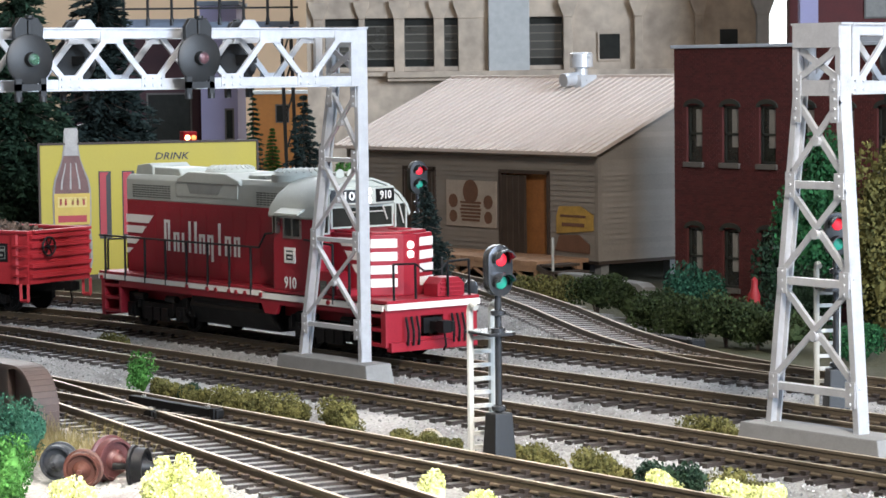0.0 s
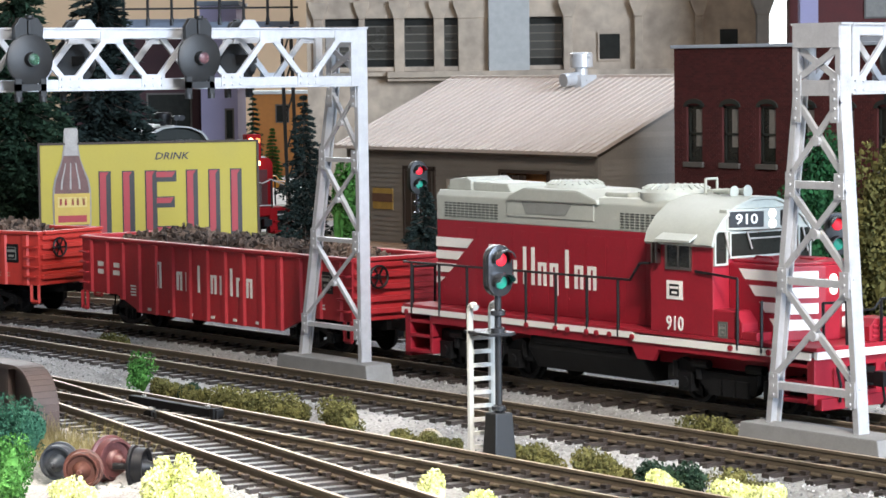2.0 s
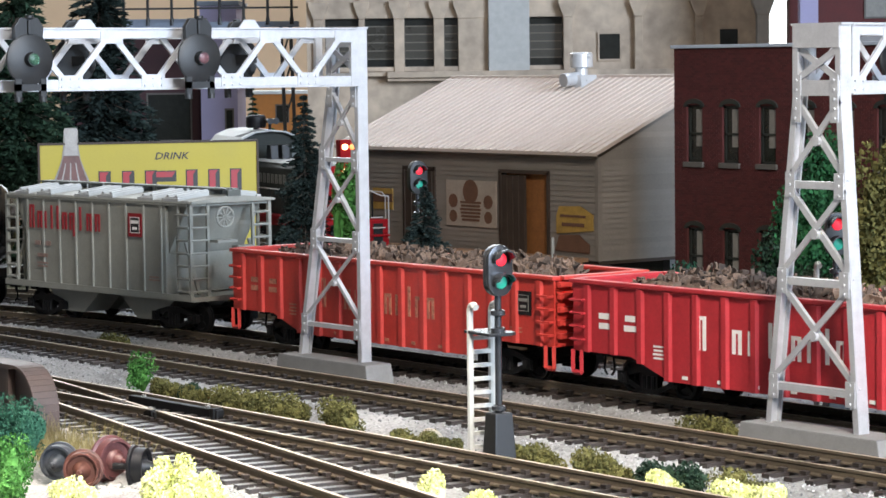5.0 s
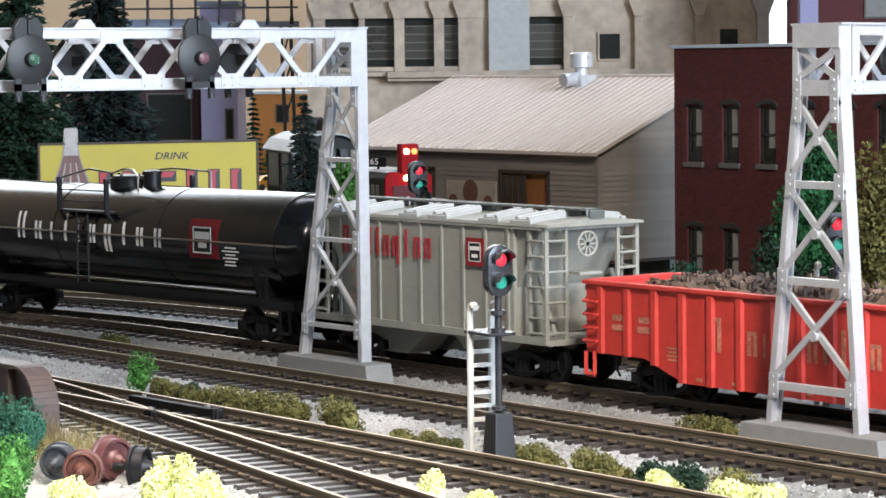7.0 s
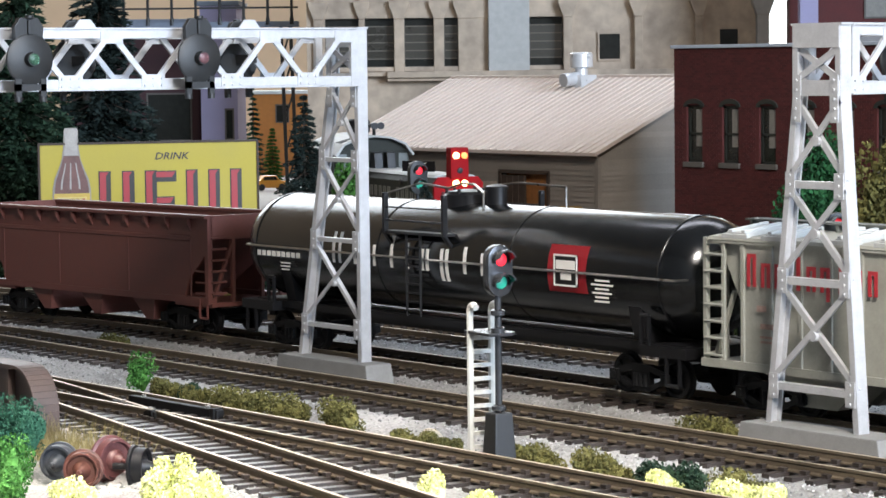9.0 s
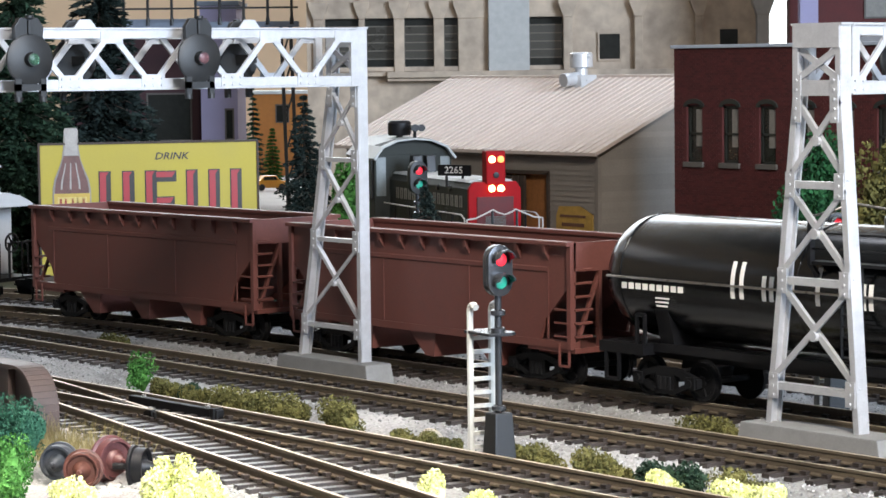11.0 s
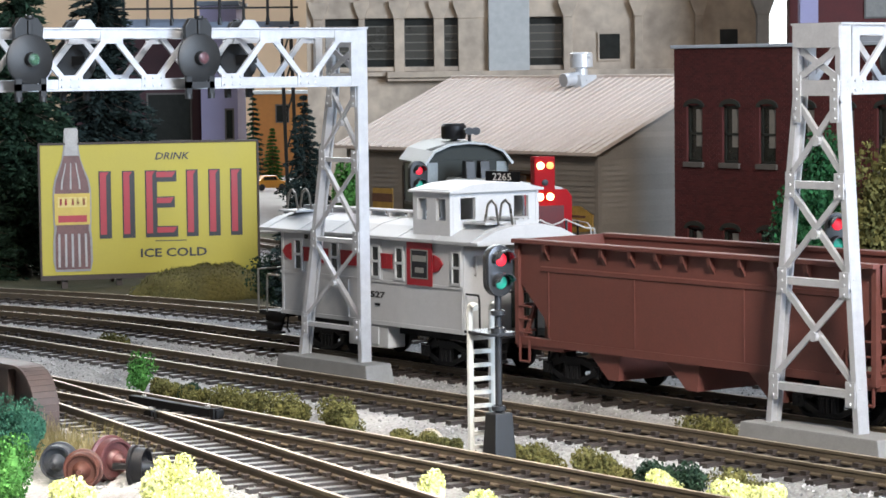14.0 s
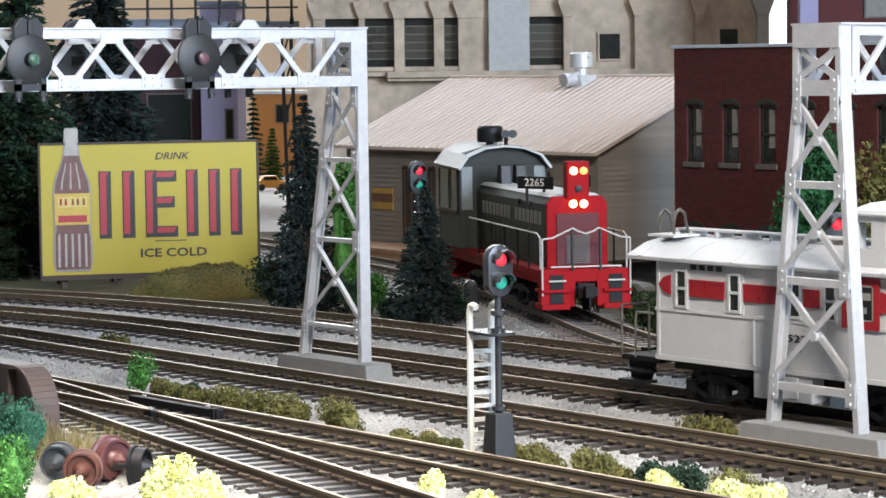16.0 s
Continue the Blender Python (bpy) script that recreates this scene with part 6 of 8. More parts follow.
    for pts, hw in (([(-70, 51), (-69, 54.4), (-61, 55.2), (-58.8, 54.2), (-58.8, 51)], 7.5), ([(-58.6, 51), (-58.6, 54.0), (-43, 53.8), (-41, 51)], 7.0), ([(-4, 51), (-3.4, 52.6), (6, 52.6), (6.6, 51)], 5.0)):
        bm = bmnew()
        prism(bm, pts, -hw, hw)
        part("roof_hatch", bm, GREY, th, "grey raised radiator hatch", bevel=0.5)
    bm = bmnew()
    for x in (8.6, 10.4):
        rod(bm, (x, -3, 51), (x, -3, 53), 0.7, n=8)
    for x in (-71, -69.4):
        rod(bm, (x, -6, 51), (x, -6, 52.4), 0.6, n=8)
    part("lifting_lug", bm, GREY, th)
    for x0, x1, z0, z1 in ((-67.8, -43.0, 43.8, 48.4), (8.8, 25.0, 43.6, 48.0)):
        for sy in (-1, 1):
            bm = bmnew()
            nx, nz = int((x1 - x0) / 1.9), 6
            for i in range(nx):
                for j in range(nz):
                    ya, yb = sorted((sy * 10.0, sy * 10.22))
                    x, z = x0 + i * (x1 - x0) / nx, z0 + j * (z1 - z0) / nz
                    box(bm, x, x + 1.45, ya, yb, z, z + 0.4)
            tagged(part("louvre", bm, DKGREY, th, "dark hood louvres"), kind="stuff")
    # hood doors: shallow panels with fine hinges
    bm = bmnew()
    box(bm, 0, 7.5, -0.06, 0.06, 20, 41)
    for z in (23, 38):
        box(bm, 0.1, 0.6, -0.2, 0.2, z, z + 0.8)
    me = mesh_of("hood_door", bm, RED)
    for sy in (-1, 1):
        for i in range(12):
            o = new("hood_door", me)
            o.parent = th
            o.matrix_basis = mp(-69 + i * 8.0, sy * 10.02, 0)
    # cab
    XC = 51.6
    bm = bmnew()
    prism(bm, [(-17, 18.4), (17, 18.4), (17, 41.3), (-17, 41.3)], 28.2, XC, "x")
    part("cab_wall", bm, RED, th, bevel=0.3)
    bm = bmnew()
    prism(bm, [(-17.05, 41.3), (17.05, 41.3), (17.05, 42.6), (16.2, 44.6), (13.6, 47.6), (9.6, 50.4), (4, 52.2), (-4, 52.2), (-9.6, 50.4), (-13.6, 47.6), (-16.2, 44.6), (-17.05, 42.6)], 28.2, XC + 0.1, "x")
    part("cab_upper", bm, GREY, th, "grey arched cab roof front", bevel=0.25)
    bm = bmnew()
    arc = [(-18.2, 41.4), (-17.2, 44.4), (-14.3, 47.9), (-10.0, 50.9), (-4, 52.9), (4, 52.9), (10.0, 50.9), (14.3, 47.9), (17.2, 44.4), (18.2, 41.4)]
    prism(bm, arc + [(u * 0.965, w - 0.6) for u, w in arc[::-1]], 27.2, XC + 0.9, "x")
    part("cab_roof", bm, GREY, th, "light grey arched cab roof", smooth=True)
    for sy in (-1, 1):
        bm = bmnew()
        ya, yb = sorted((sy * 16.8, sy * 17.35))
        for a, b, c, d in ((34.2, 44.0, 34.6, 35.3), (34.2, 44.0, 41.0, 41.6), (34.2, 34.9, 35.3, 41), (43.3, 44.0, 35.3, 41), (38.8, 39.3, 35.3, 41)):
            box(bm, a, b, ya, yb, c, d)
        w = part("window_frame", bm, STEEL, th)
        for a, b in ((34.9, 38.8), (39.3, 43.3)):
            bm = bmnew()
            box(bm, a, b, *sorted((sy * 16.9, sy * 17.1)), 35.2, 41.0)
            part("pane", bm, PANEDARK, w)
        bm = bmnew()
        prism(bm, [(sy * 17.2, 43.4), (sy * 20.2, 41.9), (sy * 20.2, 42.4), (sy * 17.2, 44.0)], 33.5, 46.4, "x")
        part("sunshade", bm, GREY, th, "grey folding sunshade")
        bm = bmnew()
        for x in (30.2, 31.8):
            box(bm, x, x + 0.5, *sorted((sy * 17.0, sy * 18.6)), 36, 41.4)
        part("wind_deflector", bm, STEEL, th)
    # cab front: wide centre pane and two tall door panes
    for y0, y1, z0, z1 in ((-16.4, -12.8, 36.7, 44.6), (12.8, 16.4, 36.7, 44.6), (-11.2, 11.2, 38.3, 44.0)):
        bm = bmnew()
        box(bm, XC + 0.1, XC + 0.4, y0, y1, z0, z1)
        ws = part("windscreen", bm, PANEDARK, th, "dark cab windscreen pane")
        bm = bmnew()
        for a, b, c, d in ((y0 - 0.5, y0, z0, z1), (y1, y1 + 0.5, z0, z1), (y0 - 0.5, y1 + 0.5, z1, z1 + 0.5), (y0 - 0.5, y1 + 0.5, z0 - 0.5, z0)):
            box(bm, XC + 0.1, XC + 0.7, a, b, c, d)
        part("window_frame", bm, GREY, ws)
    bm = bmnew()
    for y in (-6.0, 7.5):
        tube(bm, [(XC + 1.0, y, 44.2), (XC + 1.0, y + 1.6, 40.0)], 0.25, 6)
    tube(bm, [(XC + 0.9, -5.4, 42.6), (XC + 0.9, 8.0, 42.6)], 0.22, 6)
    for y in (-13.6, 13.6):
        tube(bm, [(XC + 1.0, y, 44.6), (XC + 1.0, y + 1.8, 38.5)], 0.25, 6)
    part("wiper", bm, PALEWIRE, th, "pale window wipers")
    bm = bmnew()
    prism(bm, [(52.0, -12.4), (55.2, -3.0), (55.2, 3.0), (52.0, 12.4), (49, 12.4), (49, -12.4)], 44.9, 50.2, "z")
    part("number_housing", bm, GREY, th, bevel=0.4)
    for sy in (-1, 1):
        bm = bmnew()
        a, b = Vector((55.35, sy * 3.0, 47.6)), Vector((52.2, sy * 12.0, 47.6))
        bar(bm, a, b, 0.5, 4.0)
        nb = part("number_board", bm, BLACK, th, "black number board with white figures", bevel=0.15)
        words("910", 3.6, WHITE, nb, mp(53.78 + 0.3, sy * 7.5 + 0.1 * sy, 47.55, 90, 0, 90 + sy * 19.4), "number", wide=1.15, bold=0.01)
    for x, zz in ((55.1, (46.3, 48.9)), (76.5, (33.6, 30.8))):
        for z in zz:
            bm = bmnew()
            lathe(bm, [(1.15, 0), (1.15, 0.5), (0.3, 0.9)], (x, 0, z), "x", 14)
            part("headlight", bm, HEADLIGHT, th, "round white headlight")
    # short hood with a prow
    plan = [(XC, -11.5), (72.3, -11.5), (76.4, -2.4), (76.4, 2.4), (72.3, 11.5), (XC, 11.5)]
    bm = bmnew()
    prism(bm, plan, 18.4, 36.9, "z")
    prism(bm, [(x - (1.2 if x > 60 else 0), y * 0.88) for x, y in plan], 36.8, 37.7, "z")
    part("nose", bm, RED, th, "low red short hood", bevel=0.5)
    for i in range(4):
        zz = 33.0 - i * 3.95
        bm = bmnew()
        for sy in (-1, 1):
            x0 = 55.3 + i * 3.6
            prism(bm, [(x0, zz + 2.6), (72.2, zz + 2.6), (72.2, zz), (x0 + 2.2, zz)], *sorted((sy * 11.45, sy * 11.62)))
            bar(bm, (72.4, sy * 11.5, zz + 1.3), (75.7, sy * 4.2, zz + 1.3), 0.25, 2.6)
        part("nose_stripe", bm, WHITE, th, "white speed stripe")
    bm = bmnew()
    box(bm, 64, 69, 1, 6, 37.6, 38.1)
    tube(bm, [(56, -7, 37.6), (57, -7, 38.4), (62, -7, 38.4), (63, -7, 37.6)], 0.3, 6)
    part("nose_hatch", bm, RED, th)
    # battery boxes beside the nose and the steps ahead
    for sy in (-1, 1):
        bm = bmnew()
        ya, yb = sorted((sy * 10.5, sy * 16.8))
        prism(bm, [(47, 18.4), (62, 18.4), (62, 22.4), (59.5, 25.4), (47, 25.4)], ya, yb)
        part("battery_box", bm, RED, th, bevel=0.4)
        bm = bmnew()
        prism(bm, [(62, 18.4), (67, 18.4), (67, 20.5), (62, 20.5)], ya, yb)
        part("walkway_step", bm, RED, th, bevel=0.2)
    bm = bmnew()
    box(bm, 79, 86, 3, 13, 18.4, 22)
    prism(bm, [(3, 22), (13, 22), (11, 24), (5, 24)], 79, 86, "x")
    for k in range(3):
        box(bm, 85.8, 86.4, 4, 12, 19.2 + k * 1.3, 19.9 + k * 1.3)
    part("equipment_box", bm, RED, th, bevel=0.2)
    # horns
    bm = bmnew()
    rod(bm, (36, 0, 52.6), (36, 0, 54.6), 0.5)
    box(bm, 35, 37, -3.4, 3.4, 53.6, 54.4)
    for y, x1 in ((-2.8, 43), (0, 45), (2.8, 42)):
        rod(bm, (36, y, 54.0), (x1, y, 54.0), 0.45, 0.7, 10)
        rod(bm, (x1, y, 54.0), (x1 + 1.6, y, 54.0), 0.7, 1.6, 12)
    tube(bm, [(33, -2, 52.6), (33, -2, 57), (33, 2, 57), (33, 2, 52.6)], 0.35, 6)
    part("horn", bm, GREY, th, "grey roof air horns")
    # lettering bars, numbers, emblem and rear stripes
    bm = bmnew()
    strokes(bm, marks_at((-47.5, -41.6, -36.4, -32.2, -28.6, -25.7, -20.6, -14.0, -10.1, -4.7), 3.6, 1.4, "hlLHHldHll"), 26.4, 32.8, 36.8, -10.2)
    part("lettering", bm, WHITE, th, "white tall condensed lettering")
    for i, (zz, zt, xa, xb) in enumerate(((35.1, 37.8, -57.6, -54.6), (31.6, 34.0, -61.9, -59.1), (27.8, 30.3, -66.2, -62.8), (24.6, 26.3, -70.6, -68.0))):
        bm = bmnew()
        prism(bm, [(-71.9, zz), (-71.9, zt), (xb, zt), (xa, zz)], -10.4, -10.1)
        part("rear_stripe", bm, WHITE, th)
    words("910", 5.2, WHITE, th, mp(37.6, -17.15, 20.7, 90, 0, 0), "number", wide=0.85, bold=0.012)
    emblem(th, 37.6, 29.4, 6.0, 4.8, -17.1, WHITE, sub=BLACK)
    emblem(th, 55.1, 20.4, 3.4, 4.2, -16.85, DKGREY, bars=FADEDGREY)
    # handrails
    for sy in (-1, 1):
        bm = bmnew()
        ys = sy * 17.3
        for x in (-74.7, -61.5, -48.6, -35.5, -22.4, -9.6, 3.3, 15.8):
            tube(bm, [(x, ys, 15.8), (x, ys, 31.0)], 0.42)
        tube(bm, [(-78.5, ys, 30.6), (20.6, ys, 31.0), (24.5, sy * 17.4, 35.5), (28.4, sy * 17.4, 35.8)], 0.36)
        part("handrail", bm, BLACK, th, "black wire handrail")
        bm = bmnew()
        tube(bm, [(45.5, sy * 17.3, 34.6), (60.8, ys, 33.6), (60.8, ys, 25.4)], 0.36)
        for x in (60.8, 69.3):
            tube(bm, [(x, ys, 15.8), (x, ys, 28.6)], 0.42)
        part("step_rail", bm, BLACK, th, "black wire handrail")
    for sx in (-1, 1):
        bm = bmnew()
        for y in (-14, -6, 6, 14):
            tube(bm, [(end(sx, 87.2), y, 16.4), (end(sx, 87.0), y, 29.0)], 0.42)
        tube(bm, [(end(sx, 87), -14, 29), (end(sx, 87), -6, 28.8)], 0.36)
        tube(bm, [(end(sx, 87), 6, 28.8), (end(sx, 87), 14, 29)], 0.36)
        tube(bm, [(end(sx, 87), -6, 28.8), (end(sx, 87.4), -3, 26.5), (end(sx, 87.4), 3, 26.5), (end(sx, 87), 6, 28.8)], 0.3)
        part("end_rail", bm, BLACK, th, "black wire end rail")
    # tank, air reservoirs and trucks
    bm = bmnew()
    prism(bm, [(-14, 14.5), (14, 14.5), (15.5, 10), (12, 4.2), (-12, 4.2), (-15.5, 10)], -24, 24, "x")
    part("fuel_tank", bm, TRUCK, th, "black fuel tank", bevel=0.6)
    for sy in (-1, 1):
        bm = bmnew()
        rod(bm, (-21, sy * 14, 12.6), (18, sy * 14, 12.6), 2.0, n=12)
        part("air_reservoir", bm, TRUCK, th)
    for x in (-47, 54):
        bm = bmnew()
        box(bm, -10, 10, -9, 9, -1, 4)
        for sy in (-1, 1):
            ya, yb = sorted((sy * 11.4, sy * 13.6))
            prism(bm, [(-23, 0), (-23, 3.5), (-18, 6), (-8, 3.2), (8, 3.2), (18, 6), (23, 3.5), (23, 0), (19, 0), (17, 2.6), (12, 2.6), (9, -1.5), (-9, -1.5), (-12, 2.6), (-17, 2.6), (-19, 0)], ya, yb)
            for k in (-15.5, 15.5):
                box(bm, k - 2.4, k + 2.4, *sorted((sy * 12, sy * 14.6)), -2.2, 2.6)
                rod(bm, (k, sy * 14, 0), (k, sy * 15.2, 0), 1.5, n=12)
                for d in (-4.3, 4.3):
                    rod(bm, (k + d, sy * 13.4, 1), (k + d, sy * 13.4, 5), 1.1, n=8)
            for d in (-5, 0, 5):
                box(bm, d - 2, d + 2, *sorted((sy * 13, sy * 14.2)), -2.6, 1.6)
            rod(bm, (-13, sy * 14, 5), (-7, sy * 14, 5), 1.2, n=8)
            rod(bm, (7, sy * 14, 5), (13, sy * 14, 5), 1.2, n=8)
        tr = part("truck", bm, TRUCK, th, "black four-wheel power truck", at=mp(x, 0, 5.85))
        for k in (-15.5, 15.5):
            wheelset(tr, k, 5.85)
    return th


MIDGREY = material("shade_mid_grey", (0.24, 0.25, 0.235), 0.6, var=0.12, fine=2.5, bump=0.4)


def gondola(paint, label, number):
    th = thing("gondola_car", mp(0, 0, 0), label, "gondola car", "gondola cars in the train")
    L = 80.0
    for sy in (-1, 1):
        bm = bmnew()
        prof = [(-L, 10.8), (-L, 29.4), (L, 29.4), (L, 10.8), (57, 10.8), (42, 5.6), (-42, 5.6), (-57, 10.8)]
        prism(bm, prof, *sorted((sy * 15.4, sy * 16.4)))
        part("side", bm, paint, th)
        bm = bmnew()
        for i in range(15):
            x = -74 + i * 148 / 14
            zb = 10.8 if abs(x) > 57 else (5.6 if abs(x) < 42 else 10.8 - (57 - abs(x)) / 15 * 5.2)
            ya, yb = sorted((sy * 16.3, sy * 17.2))
            prism(bm, [(x - 0.9, ya if sy < 0 else yb), (x + 0.9, ya if sy < 0 else yb), (x + 1.5, sy * 16.3), (x - 1.5, sy * 16.3)], zb, 28.6, "z")
        part("side_rib", bm, paint, th)
        bm = bmnew()
        box(bm, -L - 0.6, L + 0.6, *sorted((sy * 14.6, sy * 17.4)), 28.9, 30.0)
        part("top_rim", bm, paint, th, bevel=0.25)
        bm = bmnew()
        for sx in (-1, 1):
            xa, xb = sorted((sx * 76.5, sx * 80))
            tube(bm, [(xa, sy * 16.6, 11), (xa, sy * 16.6, 5), (xb, sy * 16.6, 5), (xb, sy * 16.6, 11)], 0.7, 4)
            for z in (14, 17.5, 21, 24.5):
                tube(bm, [(sx * 74.5, sy * 16.4, z), (sx * 74.5, sy * 18, z), (sx * 79.5, sy * 18, z), (sx * 79.5, sy * 16.4, z)], 0.4, 5)
        part("ladder", bm, paint, th)
    for sx in (-1, 1):
        bm = bmnew()
        xa, xb = sorted((sx * (L - 1), sx * L))
        box(bm, xa, xb, -16, 16, 10.8, 29.6)
        wall = part("end_wall", bm, paint, th, bevel=0.2)
        for z in (13, 16.6, 20.2, 23.8, 27):
            bm = bmnew()
            xa, xb = sorted((sx * L, sx * (L + 1.6)))
            box(bm, xa, xb, -15.6, 15.6, z, z + 1.5)
            part("end_rib", bm, paint, wall, bevel=0.2)
        bm = bmnew()
        xa, xb = sorted((sx * (L - 1.2), sx * (L + 2.0)))
        box(bm, xa, xb, -14.5, 14.5, 28.95, 30.05)
        part("end_rim", bm, paint, wall, bevel=0.2)
        coupler(th, sx * 79, sx)
    bm = bmnew()
    hoop(bm, 83.0, -8.5, 24.2, 3.3)
    for i in range(3):
        a = i * math.pi / 3
        bar(bm, (82.9, -8.5 - 3 * math.cos(a), 24.2 - 3 * math.sin(a)), (82.9, -8.5 + 3 * math.cos(a), 24.2 + 3 * math.sin(a)), 0.5, 0.4)
    rod(bm, (80, -8.5, 24.2), (83.2, -8.5, 24.2), 0.7)
    part("brake_wheel", bm, BLACK, th, "black brake wheel")
    bm = bmnew()
    box(bm, -79, 79, -15.6, 15.6, 11.4, 12.6)
    box(bm, -79, 79, -3, 3, 7.5, 11.4)
    part("floor", bm, TRUCK, th)
    # load of broken scrap and earth
    r = random.Random(11 if number else 12)
    verts, fcs = [], []
    nx, ny = 76, 16
    for i in range(nx):
        for j in range(ny):
            x = -72 + 138 * i / (nx - 1)
            y = -14.6 + 29.2 * j / (ny - 1)
            e = min(1, (x + 72) / 12, (66 - x) / 12) * min(1, (14.6 - abs(y)) / 5 + 0.25)
            z = 24.5 + 7.5 * max(0, e) * (0.72 + 0.35 * noise.noise(Vector((x * 0.05, y * 0.1, number)))) + r.uniform(-0.6, 0.6)
            verts.append((x * MM, y * MM, z * MM))
    for i in range(nx - 1):
        for j in range(ny - 1):
            k = i * ny + j
            fcs.append((k, k + ny, k + ny + 1, k + 1))
    for n in range(1500):
        x, y = r.uniform(-70, 64), r.uniform(-13.5, 13.5)
        i, j = int((x + 72) / 138 * (nx - 1)), int((y + 14.6) / 29.2 * (ny - 1))
        z = verts[i * ny + j][2] / MM + 0.3
        q = Euler((r.uniform(0, 6), r.uniform(0, 6), r.uniform(0, 6))).to_matrix()
        a, b, c = r.uniform(0.5, 2.3), r.uniform(0.3, 1.2), r.uniform(0.08, 0.3)
        k = len(verts)
        for sx in (-1, 1):
            for sy in (-1, 1):
                for sz in (-1, 1):
                    p = q @ Vector((sx * a, sy * b, sz * c))
                    verts.append(((x + p.x) * MM, (y + p.y) * MM, (z + p.z) * MM))
        fcs += [tuple(k + i for i in f) for f in ((0, 1, 3, 2), (4, 6, 7, 5), (0, 4, 5, 1), (2, 3, 7, 6), (0, 2, 6, 4), (1, 5, 7, 3))]
    me = bpy.data.meshes.new("load")
    me.from_pydata(verts, [], fcs)
    me.materials.append(LOAD)
    o = new("load", me)
    o.parent = th
    tagged(o, "heaped brown scrap and bark load")
    # marks
    bm = bmnew()
    strokes(bm, marks_at((-31.5, -18.6, -13.0, -5.7, -1.5, 2.1, 7.5, 13.6, 17.2, 22.9), 3.4, 1.3, "hlLHLldHll"), 14.6, 20.7, 23.3, -16.45)
    small_bars(bm, -66.5, 21.5, 6.0, 2, -16.45, h=1.6, gap=2.6, seed=2)
    small_bars(bm, -57, 21.5, 6.0, 2, -16.45, h=1.6, gap=2.6, seed=3)
    small_bars(bm, -46, 14.5, 6, 4, -16.45, h=0.5, gap=1.0, seed=4)
    small_bars(bm, 63.5, 15.2, 6, 2, -16.45, h=0.5, gap=1.0, seed=5)
    for i in range(6):
        box(bm, -37 + i * 13, -35 + i * 13, -16.6, -16.45, 6.6, 7.5)
    part("lettering", bm, WHITE if number < 2 else FADED, th, "worn white lettering" if number < 2 else "faded cream lettering")
    emblem(th, 66.9, 22.0, 7.0, 6.6, -16.45, BLACK, bars=FADEDGREY)
    for x in (-54, 54):
        freight_truck(th, x)
    return th


LOAD = material("scrap_load", (0.11, 0.075, 0.055), 0.85, var=0.4, scale=0.3, fine=1.5, island=0.85, bump=0.3)
FADEDROSE = material("faded_rose_print", (0.30, 0.20, 0.17), 0.6, var=0.3, scale=0.3, fine=1.2)
FADED = material("faded_cream_lettering", (0.44, 0.17, 0.11), 0.6, var=0.5, scale=0.3, fine=1.2, bump=0.05)


